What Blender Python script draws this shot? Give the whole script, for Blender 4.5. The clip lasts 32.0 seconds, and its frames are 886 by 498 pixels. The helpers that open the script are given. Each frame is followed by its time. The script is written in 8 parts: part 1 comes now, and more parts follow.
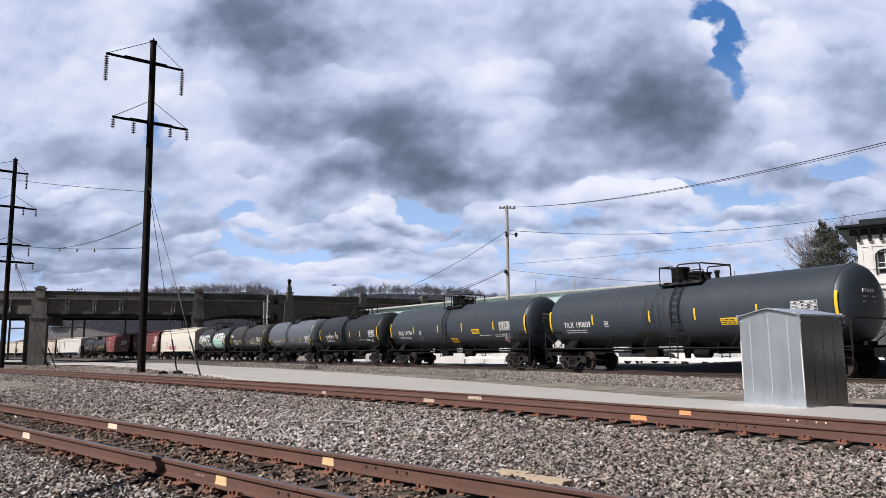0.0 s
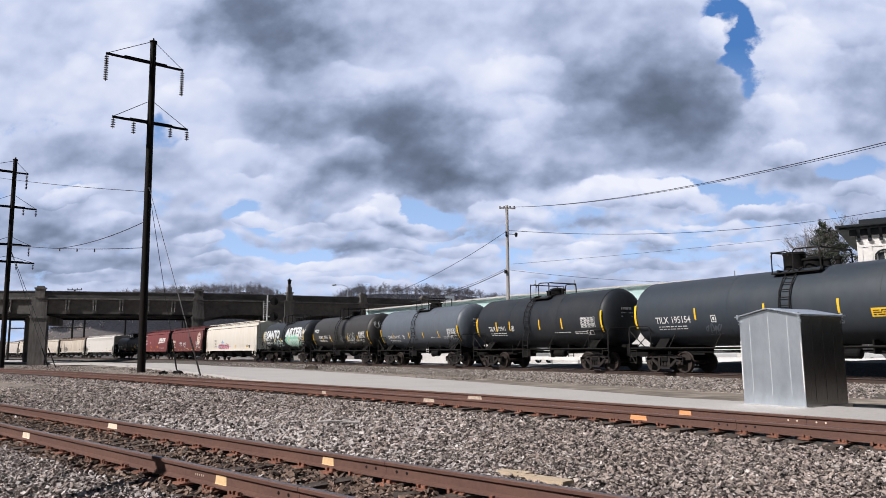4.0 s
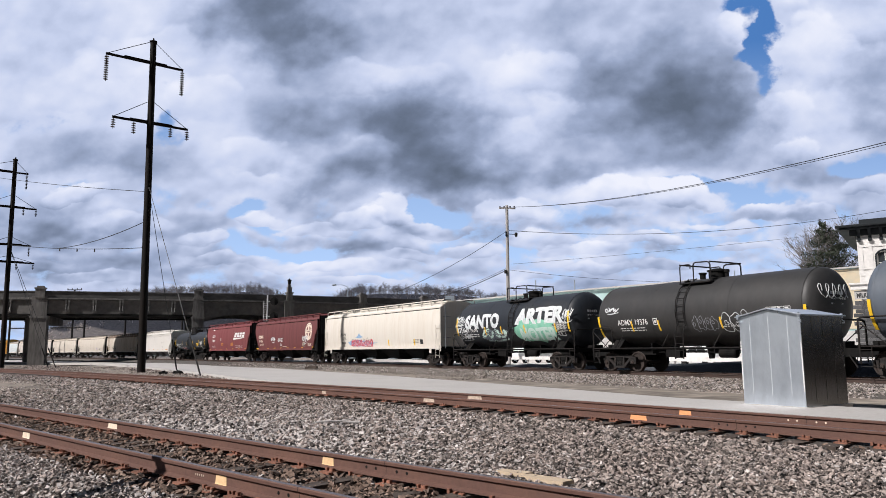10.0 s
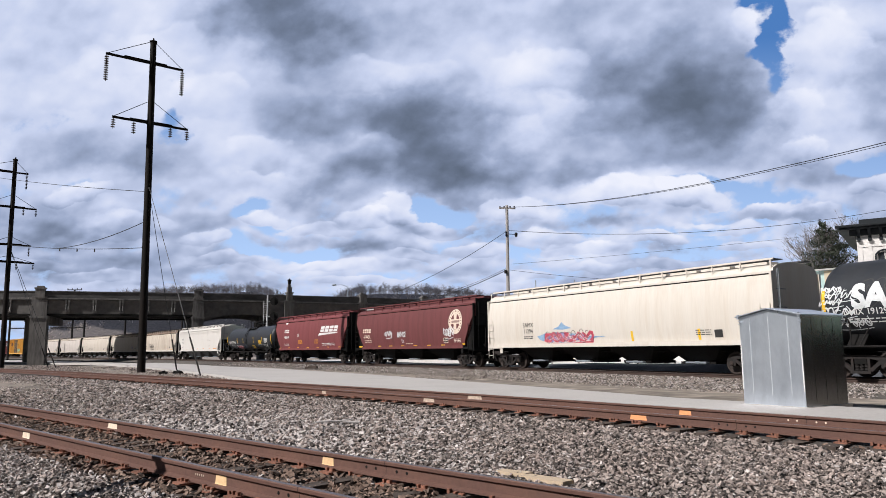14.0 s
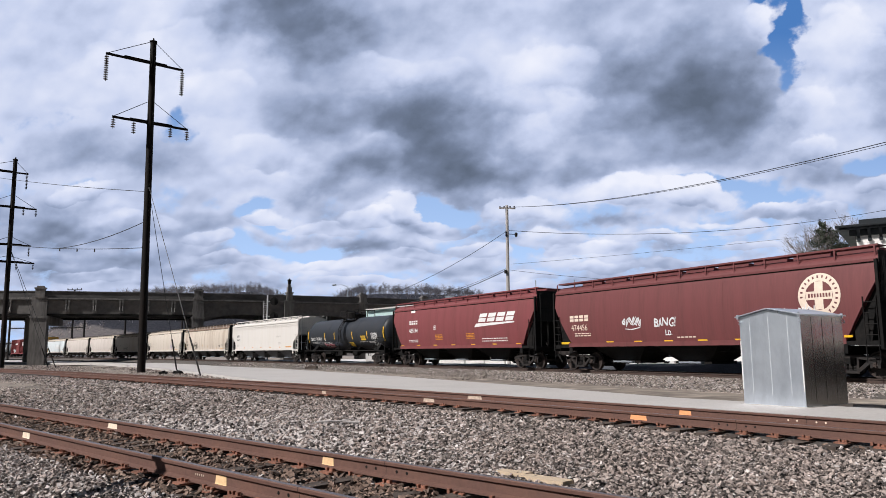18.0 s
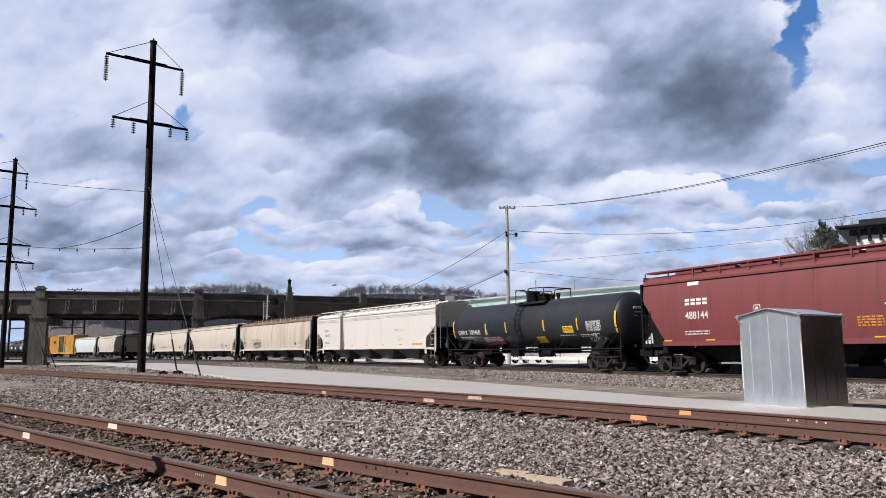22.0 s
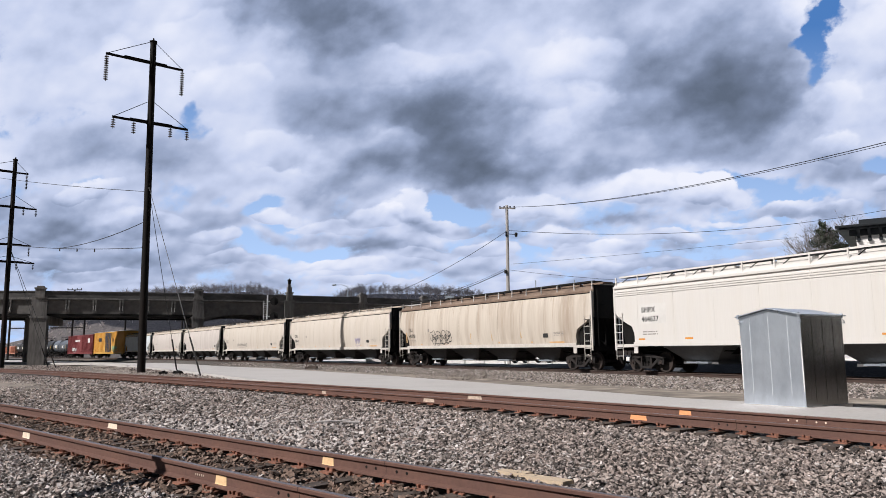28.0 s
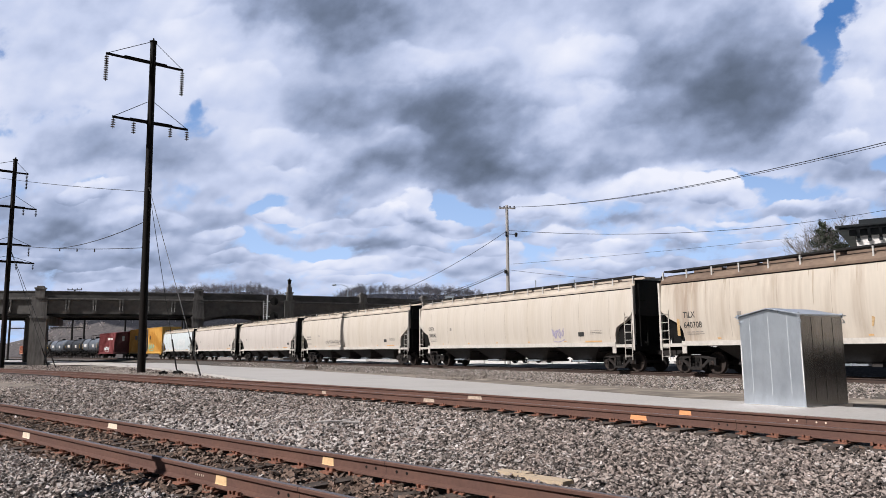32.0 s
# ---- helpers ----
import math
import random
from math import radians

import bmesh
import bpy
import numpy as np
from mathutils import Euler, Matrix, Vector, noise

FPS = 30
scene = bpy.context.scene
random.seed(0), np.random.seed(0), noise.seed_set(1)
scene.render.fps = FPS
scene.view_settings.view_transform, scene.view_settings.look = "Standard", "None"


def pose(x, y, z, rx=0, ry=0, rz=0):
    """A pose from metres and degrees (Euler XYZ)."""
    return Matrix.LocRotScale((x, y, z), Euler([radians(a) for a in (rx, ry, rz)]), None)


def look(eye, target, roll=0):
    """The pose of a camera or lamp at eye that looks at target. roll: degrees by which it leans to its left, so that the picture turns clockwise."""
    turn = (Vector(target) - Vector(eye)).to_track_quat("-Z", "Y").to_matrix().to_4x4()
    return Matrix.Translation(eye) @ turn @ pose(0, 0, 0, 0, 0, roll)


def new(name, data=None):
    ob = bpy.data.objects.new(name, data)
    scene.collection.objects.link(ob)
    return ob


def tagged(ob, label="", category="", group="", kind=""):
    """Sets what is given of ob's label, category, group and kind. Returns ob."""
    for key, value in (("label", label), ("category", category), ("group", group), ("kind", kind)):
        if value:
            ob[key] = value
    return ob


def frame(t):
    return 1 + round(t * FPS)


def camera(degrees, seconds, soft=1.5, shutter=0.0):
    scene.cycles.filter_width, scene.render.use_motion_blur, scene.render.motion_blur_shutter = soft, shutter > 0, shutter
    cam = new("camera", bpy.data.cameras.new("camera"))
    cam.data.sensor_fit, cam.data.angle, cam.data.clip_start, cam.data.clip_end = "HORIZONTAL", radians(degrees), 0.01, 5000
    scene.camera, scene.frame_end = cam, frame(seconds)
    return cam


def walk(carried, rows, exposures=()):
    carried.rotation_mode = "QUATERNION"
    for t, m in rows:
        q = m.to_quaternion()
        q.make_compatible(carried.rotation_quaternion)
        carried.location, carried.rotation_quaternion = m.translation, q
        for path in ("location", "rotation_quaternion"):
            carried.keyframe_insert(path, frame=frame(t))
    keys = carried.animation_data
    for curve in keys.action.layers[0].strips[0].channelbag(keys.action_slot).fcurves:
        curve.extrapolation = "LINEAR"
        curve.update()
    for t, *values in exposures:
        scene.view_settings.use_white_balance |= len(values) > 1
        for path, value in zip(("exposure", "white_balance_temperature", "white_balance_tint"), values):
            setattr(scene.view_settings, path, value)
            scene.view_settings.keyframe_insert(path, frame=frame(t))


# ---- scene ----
cam = camera(63.07, 32.0, soft=0.6)
EYE = (0.0, 0.0, 1.2)
SPOT = look(EYE, (0.0, 100.0 * math.cos(radians(7.944)), 1.2 + 100.0 * math.sin(radians(7.944))), -0.473)
walk(cam, [(0.0, SPOT), (32.0, SPOT)], exposures=[(0.0, 0.0, 6050, 10), (32.0, 0.0, 6050, 10)])

# ---- light: sun from the left and behind, broken cloud ----
SUN_AZ, SUN_EL = 29.0, 42.0          # degrees behind the left-hand axis, and above the horizon
sun_dir = Vector((-math.cos(radians(SUN_AZ)) * math.cos(radians(SUN_EL)),
                  -math.sin(radians(SUN_AZ)) * math.cos(radians(SUN_EL)), math.sin(radians(SUN_EL))))
world = bpy.data.worlds.new("sky")
scene.world = world
world.use_nodes = True
wn = world.node_tree.nodes
wsky = wn.new("ShaderNodeTexSky")
wsky.sky_type, wsky.sun_disc = "NISHITA", False
wsky.sun_elevation, wsky.sun_rotation = radians(SUN_EL), math.atan2(sun_dir.x, sun_dir.y)
wn["Background"].inputs[1].default_value = 0.018
world.node_tree.links.new(wsky.outputs[0], wn["Background"].inputs[0])
lamp = bpy.data.lights.new("sun", "SUN")
lamp.energy, lamp.angle, lamp.color = 5.7, radians(0.6), (1.0, 0.915, 0.83)
sun = new("sun", lamp)
sun.matrix_world = look(sun_dir * 100, (0, 0, 0))


# ---- mesh helpers ----
def box(bm, x0, x1, y0, y1, z0, z1, m=None):
    co = [(x, y, z) for z in (z0, z1) for y in (y0, y1) for x in (x0, x1)]
    v = [bm.verts.new(m @ Vector(c) if m else c) for c in co]
    for f in ((0, 2, 3, 1), (4, 5, 7, 6), (0, 1, 5, 4), (2, 6, 7, 3), (0, 4, 6, 2), (1, 3, 7, 5)):
        bm.faces.new([v[i] for i in f])


def tube(bm, a, b, r0, r1=None, n=8, caps=True):
    a, b = Vector(a), Vector(b)
    r1 = r0 if r1 is None else r1
    d = (b - a).normalized()
    s = d.cross(Vector((0, 0, 1)) if abs(d.z) < 0.95 else Vector((1, 0, 0))).normalized()
    u = s.cross(d)
    ring = []
    for c, r in ((a, r0), (b, r1)):
        ring.append([bm.verts.new(c + r * (math.cos(k * 2 * math.pi / n) * s + math.sin(k * 2 * math.pi / n) * u)) for k in range(n)])
    for k in range(n):
        bm.faces.new((ring[0][k], ring[0][(k + 1) % n], ring[1][(k + 1) % n], ring[1][k]))
    if caps:
        bm.faces.new(ring[0][::-1])
        bm.faces.new(ring[1])


def wire(bm, pts, r, n=6):
    """One round bar bent through the points."""
    pts = [Vector(p) for p in pts]
    rings = []
    up = Vector((0.123, 0.217, 0.969))
    for i, p in enumerate(pts):
        d = (pts[min(i + 1, len(pts) - 1)] - pts[max(i - 1, 0)]).normalized()
        if abs(d.dot(up)) > 0.97:
            up = Vector((0.9, 0.3, 0.1)).normalized()
        s = d.cross(up).normalized()
        u = s.cross(d)
        rings.append([bm.verts.new(p + r * (math.cos(k * 2 * math.pi / n) * s + math.sin(k * 2 * math.pi / n) * u)) for k in range(n)])
    for a, b in zip(rings[:-1], rings[1:]):
        for k in range(n):
            bm.faces.new((a[k], a[(k + 1) % n], b[(k + 1) % n], b[k]))
    bm.faces.new(rings[0][::-1])
    bm.faces.new(rings[-1])


def beam(bm, a, b, w, h):
    """A bar of rectangular section from a to b: w across, h high."""
    a, b = Vector(a), Vector(b)
    d = (b - a).normalized()
    s = d.cross(Vector((0, 0, 1)) if abs(d.z) < 0.95 else Vector((0, 1, 0))).normalized()
    u = s.cross(d)
    v = [bm.verts.new(c + i * s * w / 2 + j * u * h / 2) for c in (a, b) for i, j in ((-1, -1), (1, -1), (1, 1), (-1, 1))]
    for f in ((0, 1, 2, 3), (7, 6, 5, 4), (0, 4, 5, 1), (1, 5, 6, 2), (2, 6, 7, 3), (3, 7, 4, 0)):
        bm.faces.new([v[i] for i in f])


def slab(bm, poly, lift, depth):
    """A flat polygon (x, y, z points) thickened by the vector depth; lift moves it first."""
    lo = [bm.verts.new(Vector(p) + Vector(lift)) for p in poly]
    hi = [bm.verts.new(Vector(p) + Vector(lift) + Vector(depth)) for p in poly]
    n = len(poly)
    bm.faces.new(lo[::-1])
    bm.faces.new(hi)
    for k in range(n):
        bm.faces.new((lo[k], lo[(k + 1) % n], hi[(k + 1) % n], hi[k]))


def lathe(bm, prof, axis="x", c=(0, 0, 0), n=32):
    """Profile of (along, radius) turned about an axis through c."""
    rings = []
    for t, r in prof:
        ring = []
        for k in range(n):
            a = 2 * math.pi * k / n
            p = {"x": (t, r * math.cos(a), r * math.sin(a)), "y": (r * math.sin(a), t, r * math.cos(a)),
                 "z": (r * math.cos(a), r * math.sin(a), t)}[axis]
            ring.append(bm.verts.new(Vector(p) + Vector(c)))
        rings.append(ring)
    for a, b in zip(rings[:-1], rings[1:]):
        for k in range(n):
            bm.faces.new((a[k], a[(k + 1) % n], b[(k + 1) % n], b[k]))
    bm.faces.new(rings[0][::-1])
    bm.faces.new(rings[-1])


def mesh_of(name, bm, smooth=False, fix=True):
    if fix:
        bmesh.ops.recalc_face_normals(bm, faces=bm.faces[:])
    me = bpy.data.meshes.new(name)
    bm.to_mesh(me)
    bm.free()
    if smooth:
        for p in me.polygons:
            p.use_smooth = True
        me.set_sharp_from_angle(angle=radians(38))
    return me


def part(name, bm, material, parent=None, label="", smooth=False, at=None, bevel=0.0):
    me = bm if isinstance(bm, bpy.types.Mesh) else mesh_of(name, bm, smooth)
    if material and not me.materials:
        me.materials.append(material)
    ob = new(name, me)
    if parent:
        ob.parent = parent
    if at:
        ob.matrix_basis = at
    if label:
        ob["label"] = label
    if bevel:
        b = ob.modifiers.new("edge", "BEVEL")
        b.width, b.segments, b.limit_method = bevel, 2, "ANGLE"
    return ob


def thing(name, label, category, group="", at=None, kind=""):
    ob = new(name)
    ob.empty_display_size = 0.3
    if at:
        ob.matrix_basis = at
    return tagged(ob, label, category, group, kind)


# ---- materials ----
def mat(name, color, rough=0.7, metal=0.0, vary=0.12, grain=8.0, stain=None, amount=0.35, big=0.8, bump=0.15,
        stretch=(1, 1, 1), island=0.0, obj=0.0, spec=0.5):
    """Paint, stone or metal: a base colour, fine grain, larger stains of a second colour, and relief."""
    m = bpy.data.materials.new(name)
    m.use_nodes = True
    nt = m.node_tree
    n, link = nt.nodes, nt.links.new
    b = n["Principled BSDF"]
    b.inputs["Roughness"].default_value, b.inputs["Metallic"].default_value = rough, metal
    b.inputs["Specular IOR Level"].default_value = spec
    co = n.new("ShaderNodeTexCoord")
    mp = n.new("ShaderNodeMapping")
    mp.inputs["Scale"].default_value = stretch
    link(co.outputs["Object"], mp.inputs[0])
    fine = n.new("ShaderNodeTexNoise")
    fine.inputs["Scale"].default_value, fine.inputs["Detail"].default_value = grain, 5
    large = n.new("ShaderNodeTexNoise")
    large.inputs["Scale"].default_value, large.inputs["Detail"].default_value = big, 6
    large.inputs["Roughness"].default_value = 0.65
    for t in (fine, large):
        link(mp.outputs[0], t.inputs["Vector"])
    ramp = n.new("ShaderNodeMapRange")
    ramp.inputs["From Min"].default_value, ramp.inputs["From Max"].default_value = 0.45, 0.75
    ramp.inputs["To Max"].default_value = amount
    link(large.outputs[0], ramp.inputs["Value"])
    mix = n.new("ShaderNodeMix")
    mix.data_type = "RGBA"
    mix.inputs["A"].default_value = (*color, 1)
    mix.inputs["B"].default_value = (*(stain or [c * 0.55 for c in color]), 1)
    link(ramp.outputs[0], mix.inputs["Factor"])
    hsv = n.new("ShaderNodeHueSaturation")
    link(mix.outputs["Result"], hsv.inputs["Color"])
    val = n.new("ShaderNodeMapRange")
    val.inputs["From Min"].default_value, val.inputs["From Max"].default_value = 0.25, 0.75
    val.inputs["To Min"].default_value, val.inputs["To Max"].default_value = 1 - vary, 1 + vary
    link(fine.outputs[0], val.inputs["Value"])
    last = val.outputs[0]
    for amt, kind in ((island, "ShaderNodeNewGeometry"), (obj, "ShaderNodeObjectInfo")):
        if amt:
            src = n.new(kind)
            r = n.new("ShaderNodeMapRange")
            r.inputs["To Min"].default_value, r.inputs["To Max"].default_value = 1 - amt, 1 + amt
            link(src.outputs["Random Per Island" if kind == "ShaderNodeNewGeometry" else "Random"], r.inputs["Value"])
            mul = n.new("ShaderNodeMath")
            mul.operation = "MULTIPLY"
            link(last, mul.inputs[0])
            link(r.outputs[0], mul.inputs[1])
            last = mul.outputs[0]
    link(last, hsv.inputs["Value"])
    link(hsv.outputs[0], b.inputs["Base Color"])
    rr = n.new("ShaderNodeMapRange")
    rr.inputs["To Min"].default_value, rr.inputs["To Max"].default_value = max(0.05, rough - 0.12), min(1, rough + 0.12)
    link(large.outputs[0], rr.inputs["Value"])
    link(rr.outputs[0], b.inputs["Roughness"])
    if bump:
        bp = n.new("ShaderNodeBump")
        bp.inputs["Strength"].default_value, bp.inputs["Distance"].default_value = bump, 0.02
        link(fine.outputs[0], bp.inputs["Height"])
        link(bp.outputs[0], b.inputs["Normal"])
    return m


# seam tone darkened to stand for the thin shadows along the panels
M_SEAMSHADE = mat("shaded_weld_seam", (0.36, 0.31, 0.26), 0.75, vary=0.15, bump=0.0)
SOFTSTREAK = (1.8, 1.8, 0.09)   # broad faint streaks
STREAK = (3.0, 3.0, 0.12)      # streaks that run down a side
M_STONE = mat("ballast_stone", (0.250, 0.211, 0.190), 0.85, vary=0.35, grain=60, island=0.9, stain=(0.19, 0.135, 0.11), amount=0.5, big=1.2, bump=0.3)
M_DARKSTONE = mat("track_stone", (0.165, 0.118, 0.092), 0.9, vary=0.3, grain=60, island=0.85, stain=(0.12, 0.065, 0.045), amount=0.7, big=1.2, bump=0.3)
# near-black, so that the gaps between the stones look shaded
M_SHADEBED = mat("shaded_ballast_bed", (0.06, 0.052, 0.047), 0.95, vary=0.6, grain=22, stain=(0.08, 0.07, 0.06), amount=0.6, big=0.5, bump=1.0)
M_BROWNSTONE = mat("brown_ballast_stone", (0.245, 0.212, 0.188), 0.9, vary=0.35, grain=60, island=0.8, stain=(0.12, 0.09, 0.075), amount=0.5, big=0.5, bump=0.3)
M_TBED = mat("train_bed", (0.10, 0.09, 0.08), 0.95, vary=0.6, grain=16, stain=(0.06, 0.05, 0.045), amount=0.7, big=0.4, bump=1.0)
M_PALESTONE = mat("pale_ballast_stone", (0.50, 0.455, 0.435), 0.8, vary=0.2, grain=60, island=0.3, bump=0.2)
M_DIRT = mat("trodden_dirt", (0.27, 0.23, 0.19), 0.95, vary=0.6, grain=1.6, stain=(0.075, 0.062, 0.05), amount=1.0, big=0.4, bump=1.0)
M_GROUND = mat("dirt_ground", (0.25, 0.215, 0.18), 0.95, vary=0.6, grain=1.3, stain=(0.10, 0.083, 0.066), amount=1.0, big=0.33, bump=0.8)
M_ROAD = mat("concrete_road", (0.445, 0.425, 0.408), 0.85, vary=0.10, grain=14, stain=(0.33, 0.315, 0.30), amount=0.45, big=0.35, bump=0.2)
M_LOT = mat("pale_lot", (0.62, 0.61, 0.60), 0.85, vary=0.08, grain=5, stain=(0.45, 0.44, 0.43), amount=0.4, big=0.15, bump=0.2)
M_DARKGRAVEL = mat("dark_gravel", (0.055, 0.06, 0.07), 0.95, vary=0.5, grain=12, amount=0.4, big=0.4, bump=1.0)
M_RAIL = mat("rusty_rail", (0.108, 0.055, 0.042), 0.75, vary=0.15, grain=20, stain=(0.165, 0.082, 0.055), amount=0.55, big=1.2, bump=0.2)
M_DARKRAIL = mat("dark_oiled_rail", (0.055, 0.038, 0.032), 0.75, spec=0.3, vary=0.2, grain=20, stain=(0.09, 0.055, 0.042), amount=0.6, big=1.5, bump=0.2)
M_HEAD = mat("worn_rail_head", (0.20, 0.16, 0.145), 0.42, 0.75, vary=0.08, grain=30, amount=0.4, big=2, bump=0.05)
M_TIE = mat("weathered_tie", (0.062, 0.046, 0.037), 0.95, vary=0.35, grain=14, stretch=(1, 1, 1), stain=(0.13, 0.105, 0.09), amount=0.6, big=2, bump=0.8, obj=0.3)
M_RUST = mat("orange_rust", (0.21, 0.093, 0.060), 0.9, vary=0.3, grain=25, stain=(0.13, 0.06, 0.04), amount=0.6, big=4, bump=0.4, obj=0.25)
M_YPAINT = mat("rail_paint", (0.72, 0.50, 0.27), 0.8, vary=0.1, grain=30, stain=(0.5, 0.3, 0.17), amount=0.4, big=6, bump=0.1)
M_WPAINT = mat("rail_paint_pale", (0.78, 0.66, 0.52), 0.8, vary=0.1, grain=30, stain=(0.4, 0.27, 0.2), amount=0.5, big=9, bump=0.1)
M_OPAINT = mat("rail_paint_orange", (0.75, 0.33, 0.14), 0.8, vary=0.1, grain=30, stain=(0.6, 0.4, 0.27), amount=0.4, big=6, bump=0.1)
M_GALV = mat("galvanised_sheet", (0.51, 0.56, 0.62), 0.33, 0.66, vary=0.03, grain=6, stain=(0.38, 0.425, 0.48), amount=0.9, big=1.8, stretch=(1, 1, 0.4), bump=0.01)
M_BLACKSTEEL = mat("black_steel", (0.012, 0.0115, 0.0115), 0.7, spec=0.25, vary=0.25, grain=10, stain=(0.034, 0.024, 0.02), amount=0.5, big=1.2, bump=0.1)
M_POLE = mat("tarred_pole", (0.0055, 0.0045, 0.004), 0.8, spec=0.2, vary=0.3, grain=6, stretch=(2, 2, 0.3), stain=(0.018, 0.011, 0.009), amount=0.7, big=0.6, bump=0.2)
M_GREYWOOD = mat("grey_pole", (0.36, 0.34, 0.33), 0.9, vary=0.15, grain=8, stretch=(3, 3, 0.2), amount=0.4, big=1, bump=0.4)
# darker copy of the sheet, with the shade of the cabinet's side in its colour
M_GALVSHADE = mat("galvanised_sheet_shaded", (0.25, 0.252, 0.255), 0.2, 0.97, vary=0.04, grain=6, stain=(0.18, 0.182, 0.185), amount=0.8, big=1.1, stretch=(1, 1, 0.3), bump=0.01)
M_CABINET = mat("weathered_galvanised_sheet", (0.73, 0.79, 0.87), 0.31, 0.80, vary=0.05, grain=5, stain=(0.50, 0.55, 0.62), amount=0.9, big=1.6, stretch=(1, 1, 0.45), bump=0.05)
M_PORC = mat("brown_porcelain", (0.03, 0.02, 0.018), 0.25, vary=0.1, grain=5, bump=0.0)
M_WIRE = mat("wire", (0.022, 0.023, 0.026), 0.6, vary=0.1, bump=0.0)
M_LIME = mat("lime_bloom", (0.42, 0.41, 0.40), 0.9, vary=0.3, grain=6, stain=(0.14, 0.135, 0.13), amount=0.9, big=1.5, bump=0.1)
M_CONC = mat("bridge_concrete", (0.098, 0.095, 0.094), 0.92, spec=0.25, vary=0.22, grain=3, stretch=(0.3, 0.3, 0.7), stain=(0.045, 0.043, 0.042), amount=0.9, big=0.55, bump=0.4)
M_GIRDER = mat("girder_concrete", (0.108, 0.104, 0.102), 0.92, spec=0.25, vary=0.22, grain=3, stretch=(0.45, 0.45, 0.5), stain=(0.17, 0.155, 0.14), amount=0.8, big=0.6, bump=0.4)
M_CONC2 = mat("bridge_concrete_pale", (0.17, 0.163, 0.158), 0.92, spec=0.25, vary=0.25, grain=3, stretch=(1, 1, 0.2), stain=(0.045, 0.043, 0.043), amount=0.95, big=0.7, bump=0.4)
M_TRUCK = mat("cast_steel", (0.020, 0.018, 0.0175), 0.8, spec=0.3, vary=0.25, grain=14, stain=(0.048, 0.034, 0.028), amount=0.6, big=2.5, bump=0.25)
M_WHEEL = mat("wheel_steel", (0.034, 0.027, 0.024), 0.65, 0.2, vary=0.2, grain=14, stain=(0.07, 0.042, 0.032), amount=0.5, big=3, bump=0.1)
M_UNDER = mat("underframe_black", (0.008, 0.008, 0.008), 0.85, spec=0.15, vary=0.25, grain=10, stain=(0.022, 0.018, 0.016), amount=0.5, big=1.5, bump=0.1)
M_TBLACK = mat("tank_black", (0.018, 0.022, 0.029), 0.55, spec=0.35, vary=0.12, grain=5, stain=(0.05, 0.048, 0.047), amount=0.55, big=0.5, bump=0.04, stretch=(1, 1, 0.5))
M_TBLACK2 = mat("tank_black_dusty", (0.029, 0.0285, 0.029), 0.55, vary=0.14, grain=5, stain=(0.050, 0.046, 0.044), amount=0.6, big=0.5, bump=0.04, stretch=(1, 1, 0.5))
M_TGREY = mat("tank_grey", (0.095, 0.112, 0.138), 0.5, vary=0.08, grain=5, stain=(0.08, 0.087, 0.098), amount=0.5, big=0.6, bump=0.03, stretch=(1, 1, 0.5))
M_SOOT = mat("soot_wash", (0.0245, 0.0317, 0.0418), 0.7, vary=0.2, grain=6, bump=0.0)
M_TSLATE = mat("tank_slate", (0.034, 0.044, 0.058), 0.5, vary=0.1, grain=5, stain=(0.06, 0.062, 0.066), amount=0.5, big=0.6, bump=0.03, stretch=(1, 1, 0.5))
M_YELLOW = mat("yellow_reflector", (0.80, 0.50, 0.02), 0.5, vary=0.06, grain=10, amount=0.2, bump=0.0)
M_WHITE = mat("white_lettering", (0.66, 0.66, 0.65), 0.6, vary=0.08, grain=30, stain=(0.5, 0.5, 0.5), amount=0.3, big=3, bump=0.0)
M_DARKLET = mat("dark_lettering", (0.03, 0.03, 0.03), 0.6, vary=0.08, grain=30, bump=0.0)
M_GRATE = mat("steel_grating", (0.045, 0.045, 0.047), 0.7, vary=0.2, grain=20, amount=0.4, bump=0.3)
M_HCREAM = mat("hopper_cream", (0.63, 0.59, 0.53), 0.6, vary=0.04, grain=6, stain=(0.52, 0.44, 0.35), amount=0.45, big=1.0, stretch=STREAK, bump=0.03)
M_HCREAM2 = mat("hopper_cream_round", (0.54, 0.49, 0.43), 0.6, vary=0.05, grain=6, stain=(0.43, 0.37, 0.29), amount=0.6, big=0.7, stretch=SOFTSTREAK, bump=0.03)
M_HPINK = mat("hopper_greyed", (0.52, 0.475, 0.44), 0.65, vary=0.06, grain=6, stain=(0.35, 0.31, 0.28), amount=0.6, big=0.7, stretch=SOFTSTREAK, bump=0.03)
M_HWHITE = mat("hopper_white", (0.60, 0.578, 0.548), 0.55, vary=0.03, grain=6, stain=(0.57, 0.53, 0.47), amount=0.4, big=0.8, stretch=STREAK, bump=0.03)
M_HGREY = mat("hopper_end_grey", (0.20, 0.22, 0.24), 0.65, vary=0.08, grain=6, amount=0.4, big=0.8, bump=0.03)
M_HRED = mat("hopper_oxide_red", (0.172, 0.041, 0.045), 0.65, vary=0.06, grain=6, stain=(0.105, 0.034, 0.031), amount=0.55, big=0.8, stretch=STREAK, bump=0.03)
M_HRED2 = mat("hopper_brown_red", (0.132, 0.036, 0.037), 0.65, vary=0.06, grain=6, stain=(0.085, 0.028, 0.028), amount=0.55, big=0.8, stretch=STREAK, bump=0.03)
